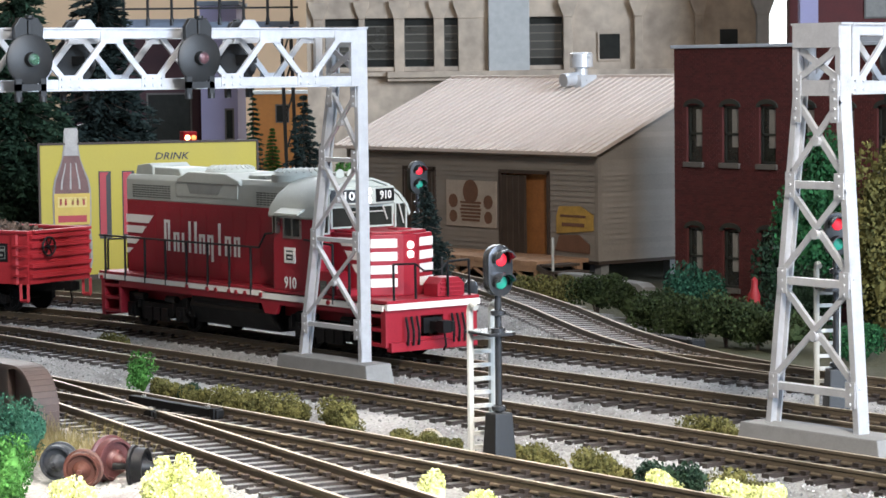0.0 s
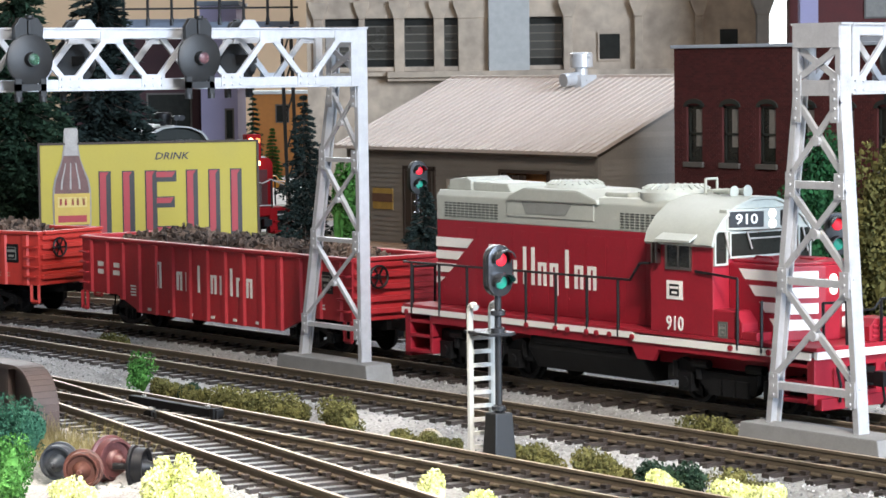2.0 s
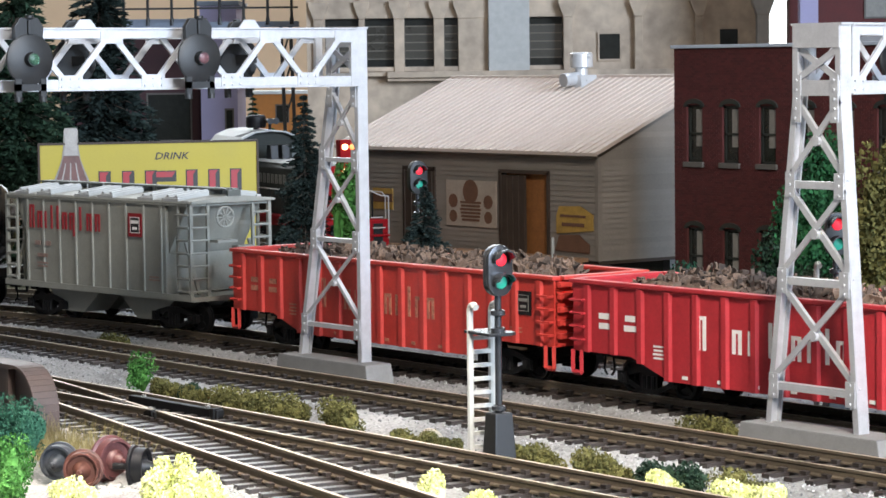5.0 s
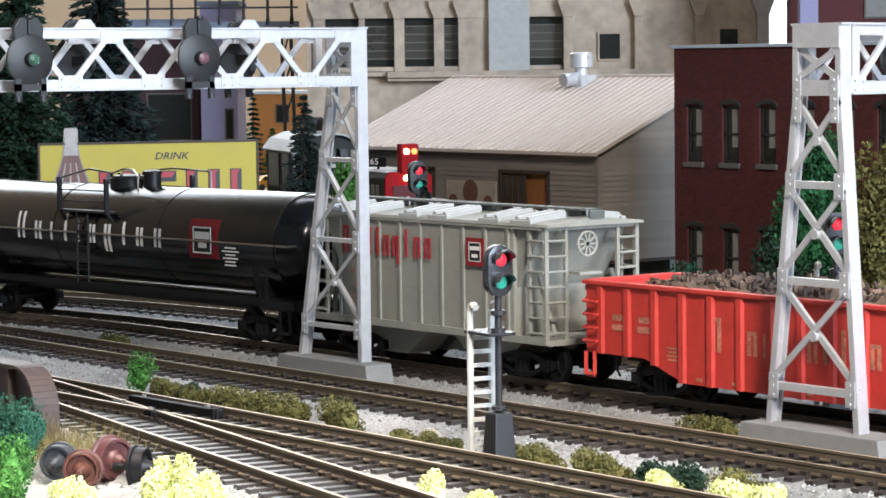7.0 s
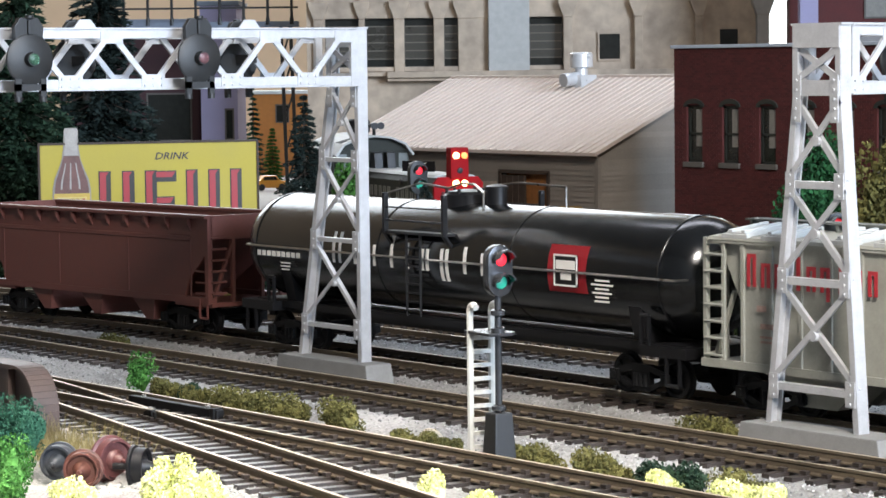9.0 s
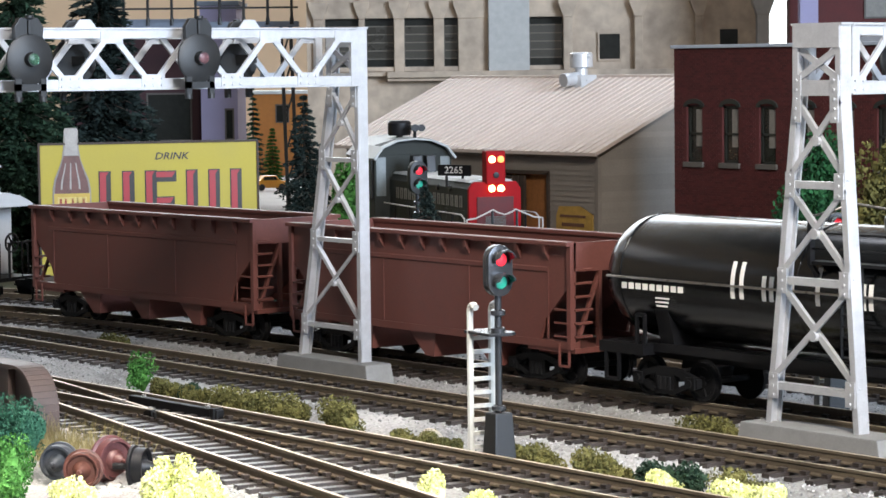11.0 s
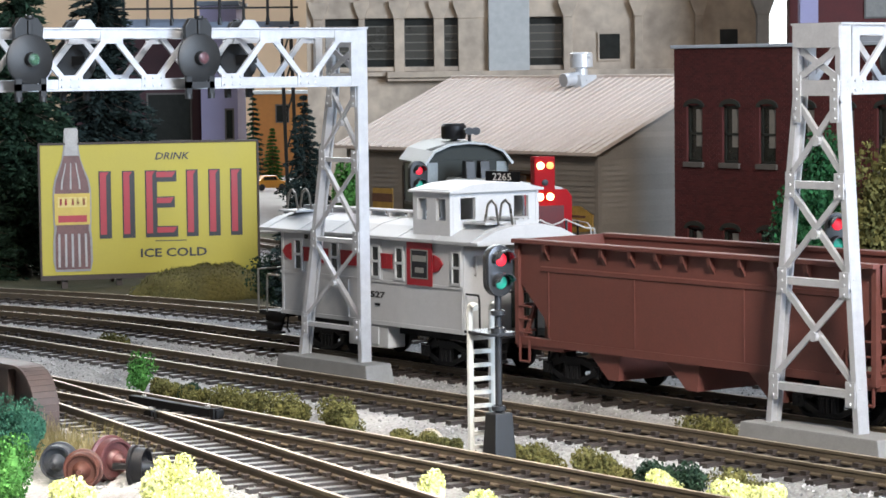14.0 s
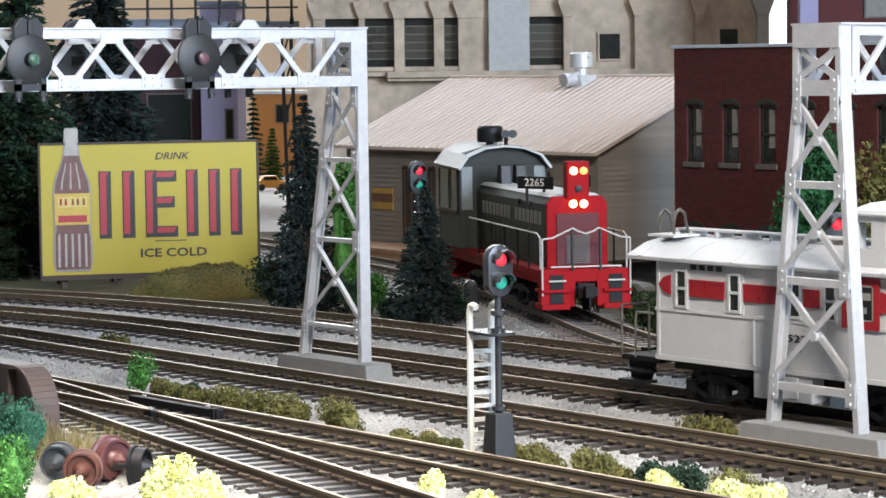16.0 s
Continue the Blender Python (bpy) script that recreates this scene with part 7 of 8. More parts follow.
def covered_hopper():
    th = thing("covered_hopper_car", mp(0, 0, 0), "warm grey covered hopper car with light grey roof hatches", "hopper car")
    L = 58.0
    bm = bmnew()
    prism(bm, [(-44.5, 12.5), (39.2, 12.5), (39.2, 42), (51, 42), (51, 43), (-54, 43), (-54, 42), (-44.5, 42)], -16.4, 16.4)
    prism(bm, [(-42, 21), (-42, 13), (36, 13), (36, 21), (50, 42.4), (-54, 42.4)], -15.2, 15.2)
    part("body", bm, COVGREY, th, bevel=0.3)
    bm = bmnew()
    for sy in (-1, 1):
        for i in range(9):
            x = -43.4 + i * 10.05
            ya, yb = sorted((sy * 16.3, sy * 17.0))
            box(bm, x - 0.5, x + 0.5, ya, yb, 13, 42.5)
        box(bm, -L, L - 4, *sorted((sy * 16.2, sy * 17.2)), 11, 13.0)
        box(bm, -L + 4, L - 6, *sorted((sy * 16.2, sy * 17.2)), 42.2, 43.2)
    part("side_post", bm, COVGREY, th)
    bm = bmnew()
    prism(bm, [(-17.4, 43), (17.4, 43), (17.0, 43.8), (0, 45.4), (-17.0, 43.8)], -55, 55, "x")
    part("roof", bm, COVGREY, th, "grey pitched roof")
    for sy in (-1, 1):
        for x in (-46, -32, -8.5, 5.5, 29, 43):
            bm = bmnew()
            ya, yb = sorted((sy * 3.6, sy * 16.4))
            prism(bm, [(ya, 44.0 if sy > 0 else 43.4), (yb, 43.4 if sy > 0 else 44.0), (yb, 45.0 if sy > 0 else 46.6), (ya, 46.6 if sy > 0 else 45.0)], x - 3.6, x + 3.6, "x")
            for d in (-2.3, 2.3):
                prism(bm, [(ya, 45), (yb, 44), (yb, 45.6 if sy > 0 else 47.1), (ya, 47.1 if sy > 0 else 45.6)], x + d - 0.7, x + d + 0.7, "x")
            box(bm, x - 4.6, x + 4.6, *sorted((sy * 15.6, sy * 17.2)), 43.4, 44.6)
            part("roof_hatch", bm, COVLIGHT, th, "light grey trough hatch", bevel=0.2)
    bm = bmnew()
    for k in (-2.2, -0.7, 0.8, 2.3):
        box(bm, -57, 54, k - 0.6, k + 0.6, 47.0, 47.5)
    for i in range(12):
        x = -55 + i * 10
        box(bm, x - 0.5, x + 0.5, -2.6, 2.6, 45, 47)
    part("roof_walk", bm, DKGREY, th, "dark grey running board")
    for sx in (-1, 1):
        bm = bmnew()
        for sy in (-1, 1):
            box(bm, *sorted((sx * 56.4, sx * 57.6)), *sorted((sy * 15.6, sy * 16.8)), 12, 43.4)
            box(bm, *sorted((sx * 50, sx * 56.3)), *sorted((sy * 15.7, sy * 16.7)), 41.7, 42.9)
            box(bm, *sorted((sx * 49.9, sx * 50.9)), *sorted((sy * 16.1, sy * 16.9)), 12, 43.0)
            for i in range(7):
                z = 14 + i * 4.2
                tube(bm, [(sx * 50.4, sy * 16.9, z), (sx * 57, sy * 16.9, z)], 0.42, 6)
                tube(bm, [(sx * 57.4, sy * 16.2, z), (sx * 57.4, sy * 9.4, z)], 0.42, 6)
            box(bm, *sorted((sx * 56.6, sx * 57.6)), *sorted((sy * 8.8, sy * 9.8)), 12, 43)
            bar(bm, (sx * 50, sy * 13, 30), (sx * 57, sy * 13, 13), 1.2, 0.8)
        box(bm, *sorted((sx * 56.1, sx * 57.4)), -15.5, 15.5, 42.0, 43.3)
        box(bm, *sorted((sx * 42, sx * 58)), -16.1, 16.1, 10.7, 12.3)
        if sx > 0:
            bmesh.ops.translate(bm, verts=bm.verts, vec=(-4.2, 0, 0))
        part("end_cage", bm, COVGREY, th, "open grey end frame with ladders")
        coupler(th, sx * 57 - (3.5 if sx > 0 else 0), sx)
    bm = bmnew()
    hoop(bm, 59.4, -7, 38.5, 3.3)
    for i in range(5):
        a = i * math.pi / 5
        bar(bm, (59.4, -7 - 3 * math.cos(a), 38.5 - 3 * math.sin(a)), (59.4, -7 + 3 * math.cos(a), 38.5 + 3 * math.sin(a)), 0.4, 0.4)
    rod(bm, (56, -7, 38.5), (59.6, -7, 38.5), 0.6)
    part("brake_wheel", bm, COVGREY, th, "grey spoked brake wheel")
    bm = bmnew()
    box(bm, 57.5, 62, -12, -4, 30.4, 31.2)
    box(bm, 57.6, 61, -3, 4, 24, 29)
    tube(bm, [(59, 0, 25), (59, 0, 18)], 0.5)
    part("brake_step", bm, COVGREY, th)
    bm = bmnew()
    for x in (-22, 22):
        for sy in (-1, 1):
            prism(bm, [(x - 19, 13), (x + 19, 13), (x + 6, 3), (x - 6, 3)], *sorted((sy * 2, sy * 12)))
    part("outlet", bm, COVGREY, th)
    bm = bmnew()
    strokes(bm, marks_at((-41.4, -36.5, -31.8, -28.0, -24.3, -20.9, -16.3, -10.2, -5.9, -0.8), 3.1, 1.2, "hlLHHldHll"), 31.9, 37.9, 40.0, -17.1)
    part("lettering", bm, SIGNRED, th, "faded red lettering")
    bm = bmnew()
    small_bars(bm, -36.4, 27.4, 3.6, 1, -17.1, h=1.5, seed=6)
    small_bars(bm, -29.8, 27.4, 4.6, 1, -17.1, h=1.5, seed=7)
    small_bars(bm, -33.5, 23.0, 10, 1, -17.1, h=1.3, seed=8)
    small_bars(bm, -33.5, 20.0, 9, 2, -17.1, h=0.6, gap=1.2, seed=9)
    small_bars(bm, 32.5, 18.3, 8, 2, -16.5, h=0.6, gap=1.0, seed=3)
    part("small_print", bm, FADEDROSE, th, "faint rose print")
    emblem(th, 22.9, 35.0, 7.9, 7.9, -17.1, CABRED, sub=BLACK)
    for x in (-38, 38):
        freight_truck(th, x)
    return th


def tank_car():
    th = thing("tank_car", mp(0, 0, 0), "gloss black tank car with white lettering and railed dome", "tank car")
    R = 16.2

    bm = bmnew()
    prof = [(0.5, -108), (6, -107.4), (11, -105.4), (14.2, -102.4), (15.7, -99), (R, -95.5), (R, 92), (15.7, 96), (14.2, 99.4), (11, 102.4), (6, 104.4), (0.5, 105)]
    lathe(bm, prof, (0, 0, 31.2), "x", 48)
    part("barrel", bm, TANKBLACK, th, "gloss black barrel with dished ends", smooth=True)
    for x in (-95.5, -31, 31, 92.5):
        bm = bmnew()
        lathe(bm, [(R, x - 0.4), (R + 0.2, x - 0.2), (R + 0.2, x + 0.2), (R, x + 0.4)], (0, 0, 31.2), "x", 48)
        part("band", bm, TANKBLACK, th, smooth=True)
    bm = bmnew()
    for sy in (-1, 1):
        tube(bm, [(-100, sy * 16.8, 31.6), (100, sy * 16.8, 31.6)], 0.35, 6)
        for i in range(9):
            tube(bm, [(-96 + i * 24, sy * 16, 31.6), (-96 + i * 24, sy * 16.8, 31.6)], 0.3, 5)
    for sx in (-1, 1):
        tube(bm, [(sx * 100, -16.8, 31.6), (sx * 101.5, 0, 31.6), (sx * 100, 16.8, 31.6)], 0.35, 6)
    part("handrail", bm, STEEL, th, "thin wire handrail round the barrel")
    bm = bmnew()
    box(bm, -102, 102, -4, 4, 9.5, 14)
    for sy in (-1, 1):
        box(bm, -100, 100, *sorted((sy * 11.5, sy * 13)), 12.4, 14.6)
    for sx in (-1, 1):
        box(bm, *sorted((sx * 86, sx * 103.5)), -16.6, 16.6, 11.5, 14.4)
        for sy in (-1, 1):
            tube(bm, [(sx * 101, sy * 16.2, 12), (sx * 101, sy * 16.2, 4.5), (sx * 96, sy * 16.2, 4.5), (sx * 96, sy * 16.2, 12)], 0.6, 5)
            tube(bm, [(sx * 89, sy * 16, 14), (sx * 89, sy * 16, 22), (sx * 86, sy * 16, 22), (sx * 86, sy * 16, 14)], 0.6, 5)
        prism(bm, [(-12, 14), (12, 14), (14.4, 24), (-14.4, 24)], *sorted((sx * 79, sx * 84)), "x")
    part("underframe", bm, BLACK, th, "black underframe")
    bm = bmnew()
    for sy in (-1, 1):
        box(bm, -24.6, 5, *sorted((sy * 13.2, sy * 18.2)), 38.6, 39.4)
        for x in (-24, 4.4):
            bar(bm, (x, sy * 14.6, 34.5), (x, sy * 18.0, 38.8), 1.6, 0.8)
            bar(bm, (x, sy * 17.8, 38.6), (x, sy * 17.8, 49.8), 1.6, 1.0)
            rod(bm, (x, sy * 17.8, 49.4), (x, sy * 17.8, 50.4), 1.0, n=8)
        for z in (42.4, 46.2):
            tube(bm, [(-24, sy * 17.8, z), (4.4, sy * 17.8, z)], 0.26, 6)
    part("platform", bm, BLACK, th, "black side platform with posts and rails")
    for sy in (-1, 1):
        bm = bmnew()
        for x in (-14.4, -7.8):
            tube(bm, [(x, sy * 17.3, 39), (x, sy * 17.3, 15)], 0.42, 6)
        for i in range(9):
            tube(bm, [(-14.4, sy * 17.3, 16.5 + i * 2.6), (-7.8, sy * 17.3, 16.5 + i * 2.6)], 0.3, 5)
        part("ladder", bm, BLACK, th, "black ladder down the barrel")
    bm = bmnew()
    lathe(bm, [(6.6, 44), (6.6, 49.6), (5.8, 50.6), (1, 51.2)], (-8, 0, 0), "z", 24)
    rod(bm, (6, 0, 45), (6, 0, 52.0), 3.0, n=16)
    lathe(bm, [(3.4, 51.4), (3.4, 52.4), (1, 53)], (6, 0, 0), "z", 16)
    for k in range(6):
        a = k * math.pi / 3
        rod(bm, (-8 + 5.8 * math.cos(a), 5.8 * math.sin(a), 50.0), (-8 + 5.8 * math.cos(a), 5.8 * math.sin(a), 51.4), 0.5, n=6)
    part("dome", bm, BLACK, th, "black dome with valve housing", smooth=True)
    bm = bmnew()
    tube(bm, [(-24, -17.8, 50), (-17, -10, 53), (-9, -6, 51.6), (-2, -6, 53.2), (6, -8, 53.2), (14, -12, 52.0), (19, -15, 51.4), (19, -15, 46)], 0.36, 6)
    tube(bm, [(19, 15, 45), (19, 15, 52), (4, 10, 53), (-8, 8, 51.8)], 0.36, 6)
    part("pipework", bm, STEEL, th, "bent steel loading pipe")
    bm = bmnew()
    for x, wide, hh, drop in ((-53.7, 4.6, 9.2, 0), (-42.6, 4.0, 6.2, 0), (-32.8, 1.6, 6.2, 0), (-24.2, 1.5, 9.2, 0), (-16.6, 1.5, 7.6, 0), (-9.2, 3.8, 6.2, 0), (0.0, 3.8, 6.6, 2.6), (10.8, 1.6, 7.6, 0), (18.8, 3.8, 6.2, 0), (29.0, 3.8, 6.2, 0)):
        for dx in ((0.0,) if wide < 2 else (0.0, wide - 1.4)):
            # uprights bent to the barrel
            z0 = 28.4 - drop
            for k in range(5):
                za, zb = z0 + k * (hh + drop) / 5, z0 + (k + 1) * (hh + drop) / 5
                ya, yb = -math.sqrt((R + 0.08) ** 2 - (za - 31.2) ** 2), -math.sqrt((R + 0.08) ** 2 - (zb - 31.2) ** 2)
                v = [bm.verts.new(c) for c in ((x + dx, ya, za), (x + dx + 1.4, ya, za), (x + dx + 1.4, yb, zb), (x + dx, yb, zb))]
                w = [bm.verts.new((q.co.x, q.co.y + 0.3, q.co.z)) for q in v]
                for f in ((v[0], v[1], v[2], v[3]), (w[3], w[2], w[1], w[0]), (v[0], v[3], w[3], w[0]), (v[1], w[1], w[2], v[2]), (v[2], w[2], w[3], v[3]), (v[0], w[0], w[1], v[1])):
                    bm.faces.new(f)
    small_bars(bm, 71, 30.2, 9, 6, -16.35, h=0.5, gap=1.1, seed=8)
    for k in range(9):
        box(bm, -94.5 + k * 2.7, -92.6 + k * 2.7, -16.4, -16.25, 28.6, 30.2)
    small_bars(bm, -79, 27.0, 7, 3, -16.2, h=0.4, gap=1.0, seed=9)
    part("lettering", bm, WHITE, th, "white spaced lettering")
    bm = bmnew()
    for za, zb in ((26.0, 29.2), (29.2, 32.4), (32.4, 35.6), (35.6, 38.6)):
        ya, yb = -math.sqrt((R + 0.1) ** 2 - (za - 31.2) ** 2), -math.sqrt((R + 0.1) ** 2 - (zb - 31.2) ** 2)
        prism(bm, [(ya, za), (yb, zb), (yb + 0.4, zb), (ya + 0.4, za)], 48.2, 64.2, "x")
    e = part("emblem", bm, CABRED, th, "dark red emblem plate")
    bm = bmnew()
    box(bm, 51.3, 61.1, -16.5, -16.2, 27.6, 36.2)
    part("emblem_field", bm, BLACK, e)
    bm = bmnew()
    for a, b, c, d in ((51.3, 61.1, 35.7, 36.2), (51.3, 61.1, 27.6, 28.1), (51.3, 51.8, 27.6, 36.2), (60.6, 61.1, 27.6, 36.2), (52.3, 60.1, 32.2, 34.6), (54.2, 58.5, 29.4, 31.2)):
        box(bm, a, b, -16.65, -16.48, c, d)
    part("emblem_bars", bm, WHITE, e)
    for sx in (-1, 1):
        coupler(th, sx * 102, sx)
    for x in (-82, 82):
        freight_truck(th, x, 20, 5.2)
    return th


def open_hopper():
    th = thing("open_hopper_car", mp(0, 0, 0), "oxide brown model open-top hopper car, empty", "hopper car", "brown open hoppers in the train")
    L = 67.5
    for sy in (-1, 1):
        bm = bmnew()
        prism(bm, [(-53, 12), (53, 12), (56, 18.5), (66.2, 27.8), (L, 27.8), (L, 39), (-L, 39), (-L, 27.8), (-66.2, 27.8), (-56, 18.5)], *sorted((sy * 14.9, sy * 15.9)))
        part("side", bm, BROWN, th)
        bm = bmnew()
        for x in (-54, -42, -30.5, -19, -9, 1, 11, 22, 33.5, 45, 57):
            bm = bmnew()
            prism(bm, [(sy * 15.8, 38.4), (sy * 17.7, 38.4), (sy * 17.5, 36.4), (sy * 15.8, 33.8)], x - 0.6, x + 0.6, "x")
            part("side_gusset", bm, BROWN, th)
        bm = bmnew()
        prism(bm, [(sy * 15.6, 30.6), (sy * 15.6, 32.8), (sy * 16.25, 32.2), (sy * 16.25, 31.2)], -57, 57, "x")
        for x in (-54, -19, 22, 57):
            box(bm, x - 0.3, x + 0.3, *sorted((sy * 15.8, sy * 16.1)), 13, 31.2)
        part("side_seam", bm, BROWN, th)
        bm = bmnew()
        box(bm, -L, L, *sorted((sy * 14.4, sy * 18.0)), 38.4, 39.6)
        part("top_rim", bm, BROWN, th, bevel=0.25)
        bm = bmnew()
        box(bm, -L, L, *sorted((sy * 13.5, sy * 16.2)), 10.6, 12.6)
        for sx in (-1, 1):
            box(bm, *sorted((sx * 65.8, sx * 67.4)), *sorted((sy * 15, sy * 16.8)), 10.6, 38.6)
            for i in range(3):
                tube(bm, [(sx * 60.5, sy * 16.6, 14 + i * 3.6), (sx * 66.5, sy * 16.6, 14 + i * 3.6)], 0.3, 5)
            tube(bm, [(sx * 62, sy * 16.2, 12), (sx * 62, sy * 16.2, 6), (sx * 66, sy * 16.2, 6), (sx * 66, sy * 16.2, 12)], 0.4, 5)
        part("ladder", bm, BROWN, th, "brown end posts and ladder rungs")
    for sx in (-1, 1):
        bm = bmnew()
        box(bm, *sorted((sx * (L - 1), sx * L)), -15.6, 15.6, 31.5, 39.4)
        prism(bm, [(sx * 66.5, 31.5), (sx * 65.3, 31.5), (sx * 32, 11), (sx * 34, 11)], -15, 15)
        part("slope_sheet", bm, BROWN, th)
        bm = bmnew()
        for y in (-6, 6):
            bar(bm, (sx * 66.5, y, 11), (sx * 66.5, y, 32), 1.2, 1.2)
        bar(bm, (sx * 66.5, -14, 12), (sx * 66.5, -6, 31), 1.0, 1.0)
        bar(bm, (sx * 66.5, 14, 12), (sx * 66.5, 6, 31), 1.0, 1.0)
        for i in range(6):
            tube(bm, [(sx * 67.6, -15.5, 14 + i * 3.6), (sx * 67.6, -9.5, 14 + i * 3.6)], 0.45, 5)
            tube(bm, [(sx * 67.6, 9.5, 14 + i * 3.6), (sx * 67.6, 15.5, 14 + i * 3.6)], 0.45, 5)
        box(bm, *sorted((sx * 48, sx * 68)), -15.8, 15.8, 9.6, 11)
        part("end_frame", bm, BROWN, th, "brown end bracing")
        coupler(th, sx * 66, sx)
    for x in (-26.0, 4.6, 35.0):
        bm = bmnew()
        prism(bm, [(x - 16, 13), (x, 13), (x - 1, 3.6), (x - 5, 3.6)], -14.6, 14.6)
        part("hopper_bay", bm, BROWN, th, "brown sloping discharge bay")
    bm = bmnew()
    hoop(bm, -69.0, -6, 27, 3.3)
    for i in range(3):
        a = i * math.pi / 3
        bar(bm, (-69.1, -6 - 2.8 * math.cos(a), 27 - 2.8 * math.sin(a)), (-69.1, -6 + 2.8 * math.cos(a), 27 + 2.8 * math.sin(a)), 0.5, 0.4)
    part("brake_wheel", bm, BLACK, th, "black brake wheel")
    for x in (-48, 48):
        freight_truck(th, x)
    return th


def caboose():
    th = thing("caboose", mp(0, 0, 0), "silver-grey model caboose with red window band and cupola", "caboose")
    L, R = 48.2, 44.5
    bm = bmnew()
    prism(bm, [(-16.4, 11.2), (16.4, 11.2), (16.4, 38), (-16.4, 38)], -L, R, "x")
    part("body", bm, CABSILVER, th, bevel=0.4)
    bm = bmnew()
    arc = [(-18.6, 37.6), (-12, 40.6), (-5, 42), (5, 42), (12, 40.6), (18.6, 37.6)]
    prism(bm, arc + [(18.4, 36.6), (-18.4, 36.6)], -L - 9, R + 9, "x")
    part("roof", bm, CABSILVER, th, "pale arched roof with end overhang", bevel=0.2)
    bm = bmnew()
    for i in range(7):
        x = -52 + i * 17
        prism(bm, [(u * 1.005, w + 0.15) for u, w in arc] + [(18.4, 37), (-18.4, 37)], x - 0.35, x + 0.35, "x")
    part("roof_seam", bm, CABSILVER, th)
    bm = bmnew()
    for k in (-1.8, 0, 1.8):
        box(bm, -56, 16.5, k - 0.7, k + 0.7, 43.4, 43.9)
        box(bm, 39, 52, k - 0.7, k + 0.7, 43.4, 43.9)
    for x in (-55, -50, -40, -30, -20, -10, 0, 10, 42, 51):
        box(bm, x - 0.4, x + 0.4, -3, 3, 41.6, 43.4)
    for x in (-51, 44):
        box(bm, x - 5, x + 5, -12, -3, 42.2, 42.8)
    part("roof_walk", bm, CABSILVER, th, "roof running boards")
    for sx in (-1, 1):
        for y in (-9, -4):
            bm = bmnew()
            xo = 3.0 if sx < 0 else 7.5
            tube(bm, [(sx * (52 - xo), y, 42)] + [(sx * (53 - xo + 2.5 * (1 - math.cos(a))), y, 45 + 4 * math.sin(a)) for a in (0.0, 0.8, 1.6, 2.4)] + [(sx * (58.6 - xo), y, 42)], 0.4, 6)
            part("roof_grab", bm, STEEL, th, "curved grab rail on the roof")
    # cupola
    bm = bmnew()
    for y in (-16.2, 16.2):
        s0 = sorted((y, y * 0.93))
        for a, b, c, d in ((15, 32.5, 38, 43.0), (15, 32.5, 49.2, 51.8), (15, 17, 43, 49.2), (21.5, 26, 43, 49.2), (30.5, 32.5, 43, 49.2)):
            box(bm, a, b, *s0, c, d)
    for x0, x1 in ((15, 16.2), (31.3, 32.5)):
        for a, b, c, d in ((-15.0, 15.0, 38, 43.2), (-15.0, 15.0, 49.4, 51.9), (-15.0, -12.4, 43.2, 49.4), (-7, 7, 43.2, 49.4), (12.4, 15.0, 43.2, 49.4)):
            box(bm, x0, x1, a, b, c, d)
    bmesh.ops.translate(bm, verts=bm.verts, vec=(5.5, 0, 0))
    cu = part("cupola", bm, CABSILVER, th, "pale grey cupola with open windows")
    bm = bmnew()
    arc2 = [(-17.2, 51.4), (-9, 53.2), (0, 53.8), (9, 53.2), (17.2, 51.4)]
    prism(bm, arc2 + [(17.2, 50.8), (-17.2, 50.8)], 19.2, 39.4, "x")
    part("cupola_roof", bm, CABSILVER, cu, bevel=0.2)
    # side details
    for sy in (-1, 1):
        bm = bmnew()
        y = sorted((sy * 16.35, sy * 16.75))
        y5 = sorted((sy * 16.3, sy * 16.62))
        for x in (-47, -35.8, -16, 4.8, 17.4, 43.4):
            box(bm, x - 0.45, x + 0.45, *y5, 24.3 if x not in (-47, 43.4) else 11.8, 37.0)
        box(bm, -L, R, *y, 23.8, 24.6)
        box(bm, -L, R, *y, 11.2, 12.4)
        box(bm, -L, R, *y, 36.4, 37.8)
        box(bm, -12.6, -11.8, *y, 12, 24)
        part("side_batten", bm, CABSILVER, th)
        bm = bmnew()
        y2 = sorted((sy * 16.45, sy * 16.95))
        bm.free()
        for a, b in ((-35.0, -22.4), (-15.3, -3.2), (5.4, 10.5)):
            bm = bmnew()
            box(bm, a, b, *y2, 28.0, 32.4)
            box(bm, a, b, *sorted((sy * 16.9, sy * 17.1)), 31.6, 32.4)
            for z in (29.4, 30.8):
                box(bm, (a + b) / 2 - 0.4, (a + b) / 2 + 0.4, *sorted((sy * 16.9, sy * 17.15)), z, z + 0.5)
            part("colour_band", bm, CABRED, th, "red window band")
        for sx, x in ((-1, -42.2), (1, 30.6)):
            bm = bmnew()
            prism(bm, [(x, 28.0), (x, 33.2), (x + sx * 2.6, 32.4), (x + sx * 4.4, 30.6), (x + sx * 2.6, 28.8)], *y2)
            part("colour_band", bm, CABRED, th, "red rounded band end")
        for x in (-38.1, -18.7, 2.4, 14.2, 41.4):
            bm = bmnew()
            y3 = sorted((sy * 16.4, sy * 17.05))
            w = 2.3
            for a, b, c, d in ((-w, w, 34.2, 34.9), (-w, w, 24.9, 25.6), (-w, -w + 0.7, 25.6, 34.2), (w - 0.7, w, 25.6, 34.2), (-w + 0.7, w - 0.7, 29.6, 30.3)):
                box(bm, x + a, x + b, *y3, c, d)
            win = part("window_frame", bm, CABSILVER, th)
            bm = bmnew()
            box(bm, x - w + 0.6, x + w - 0.6, *sorted((sy * 16.4, sy * 16.6)), 25.4, 34.4)
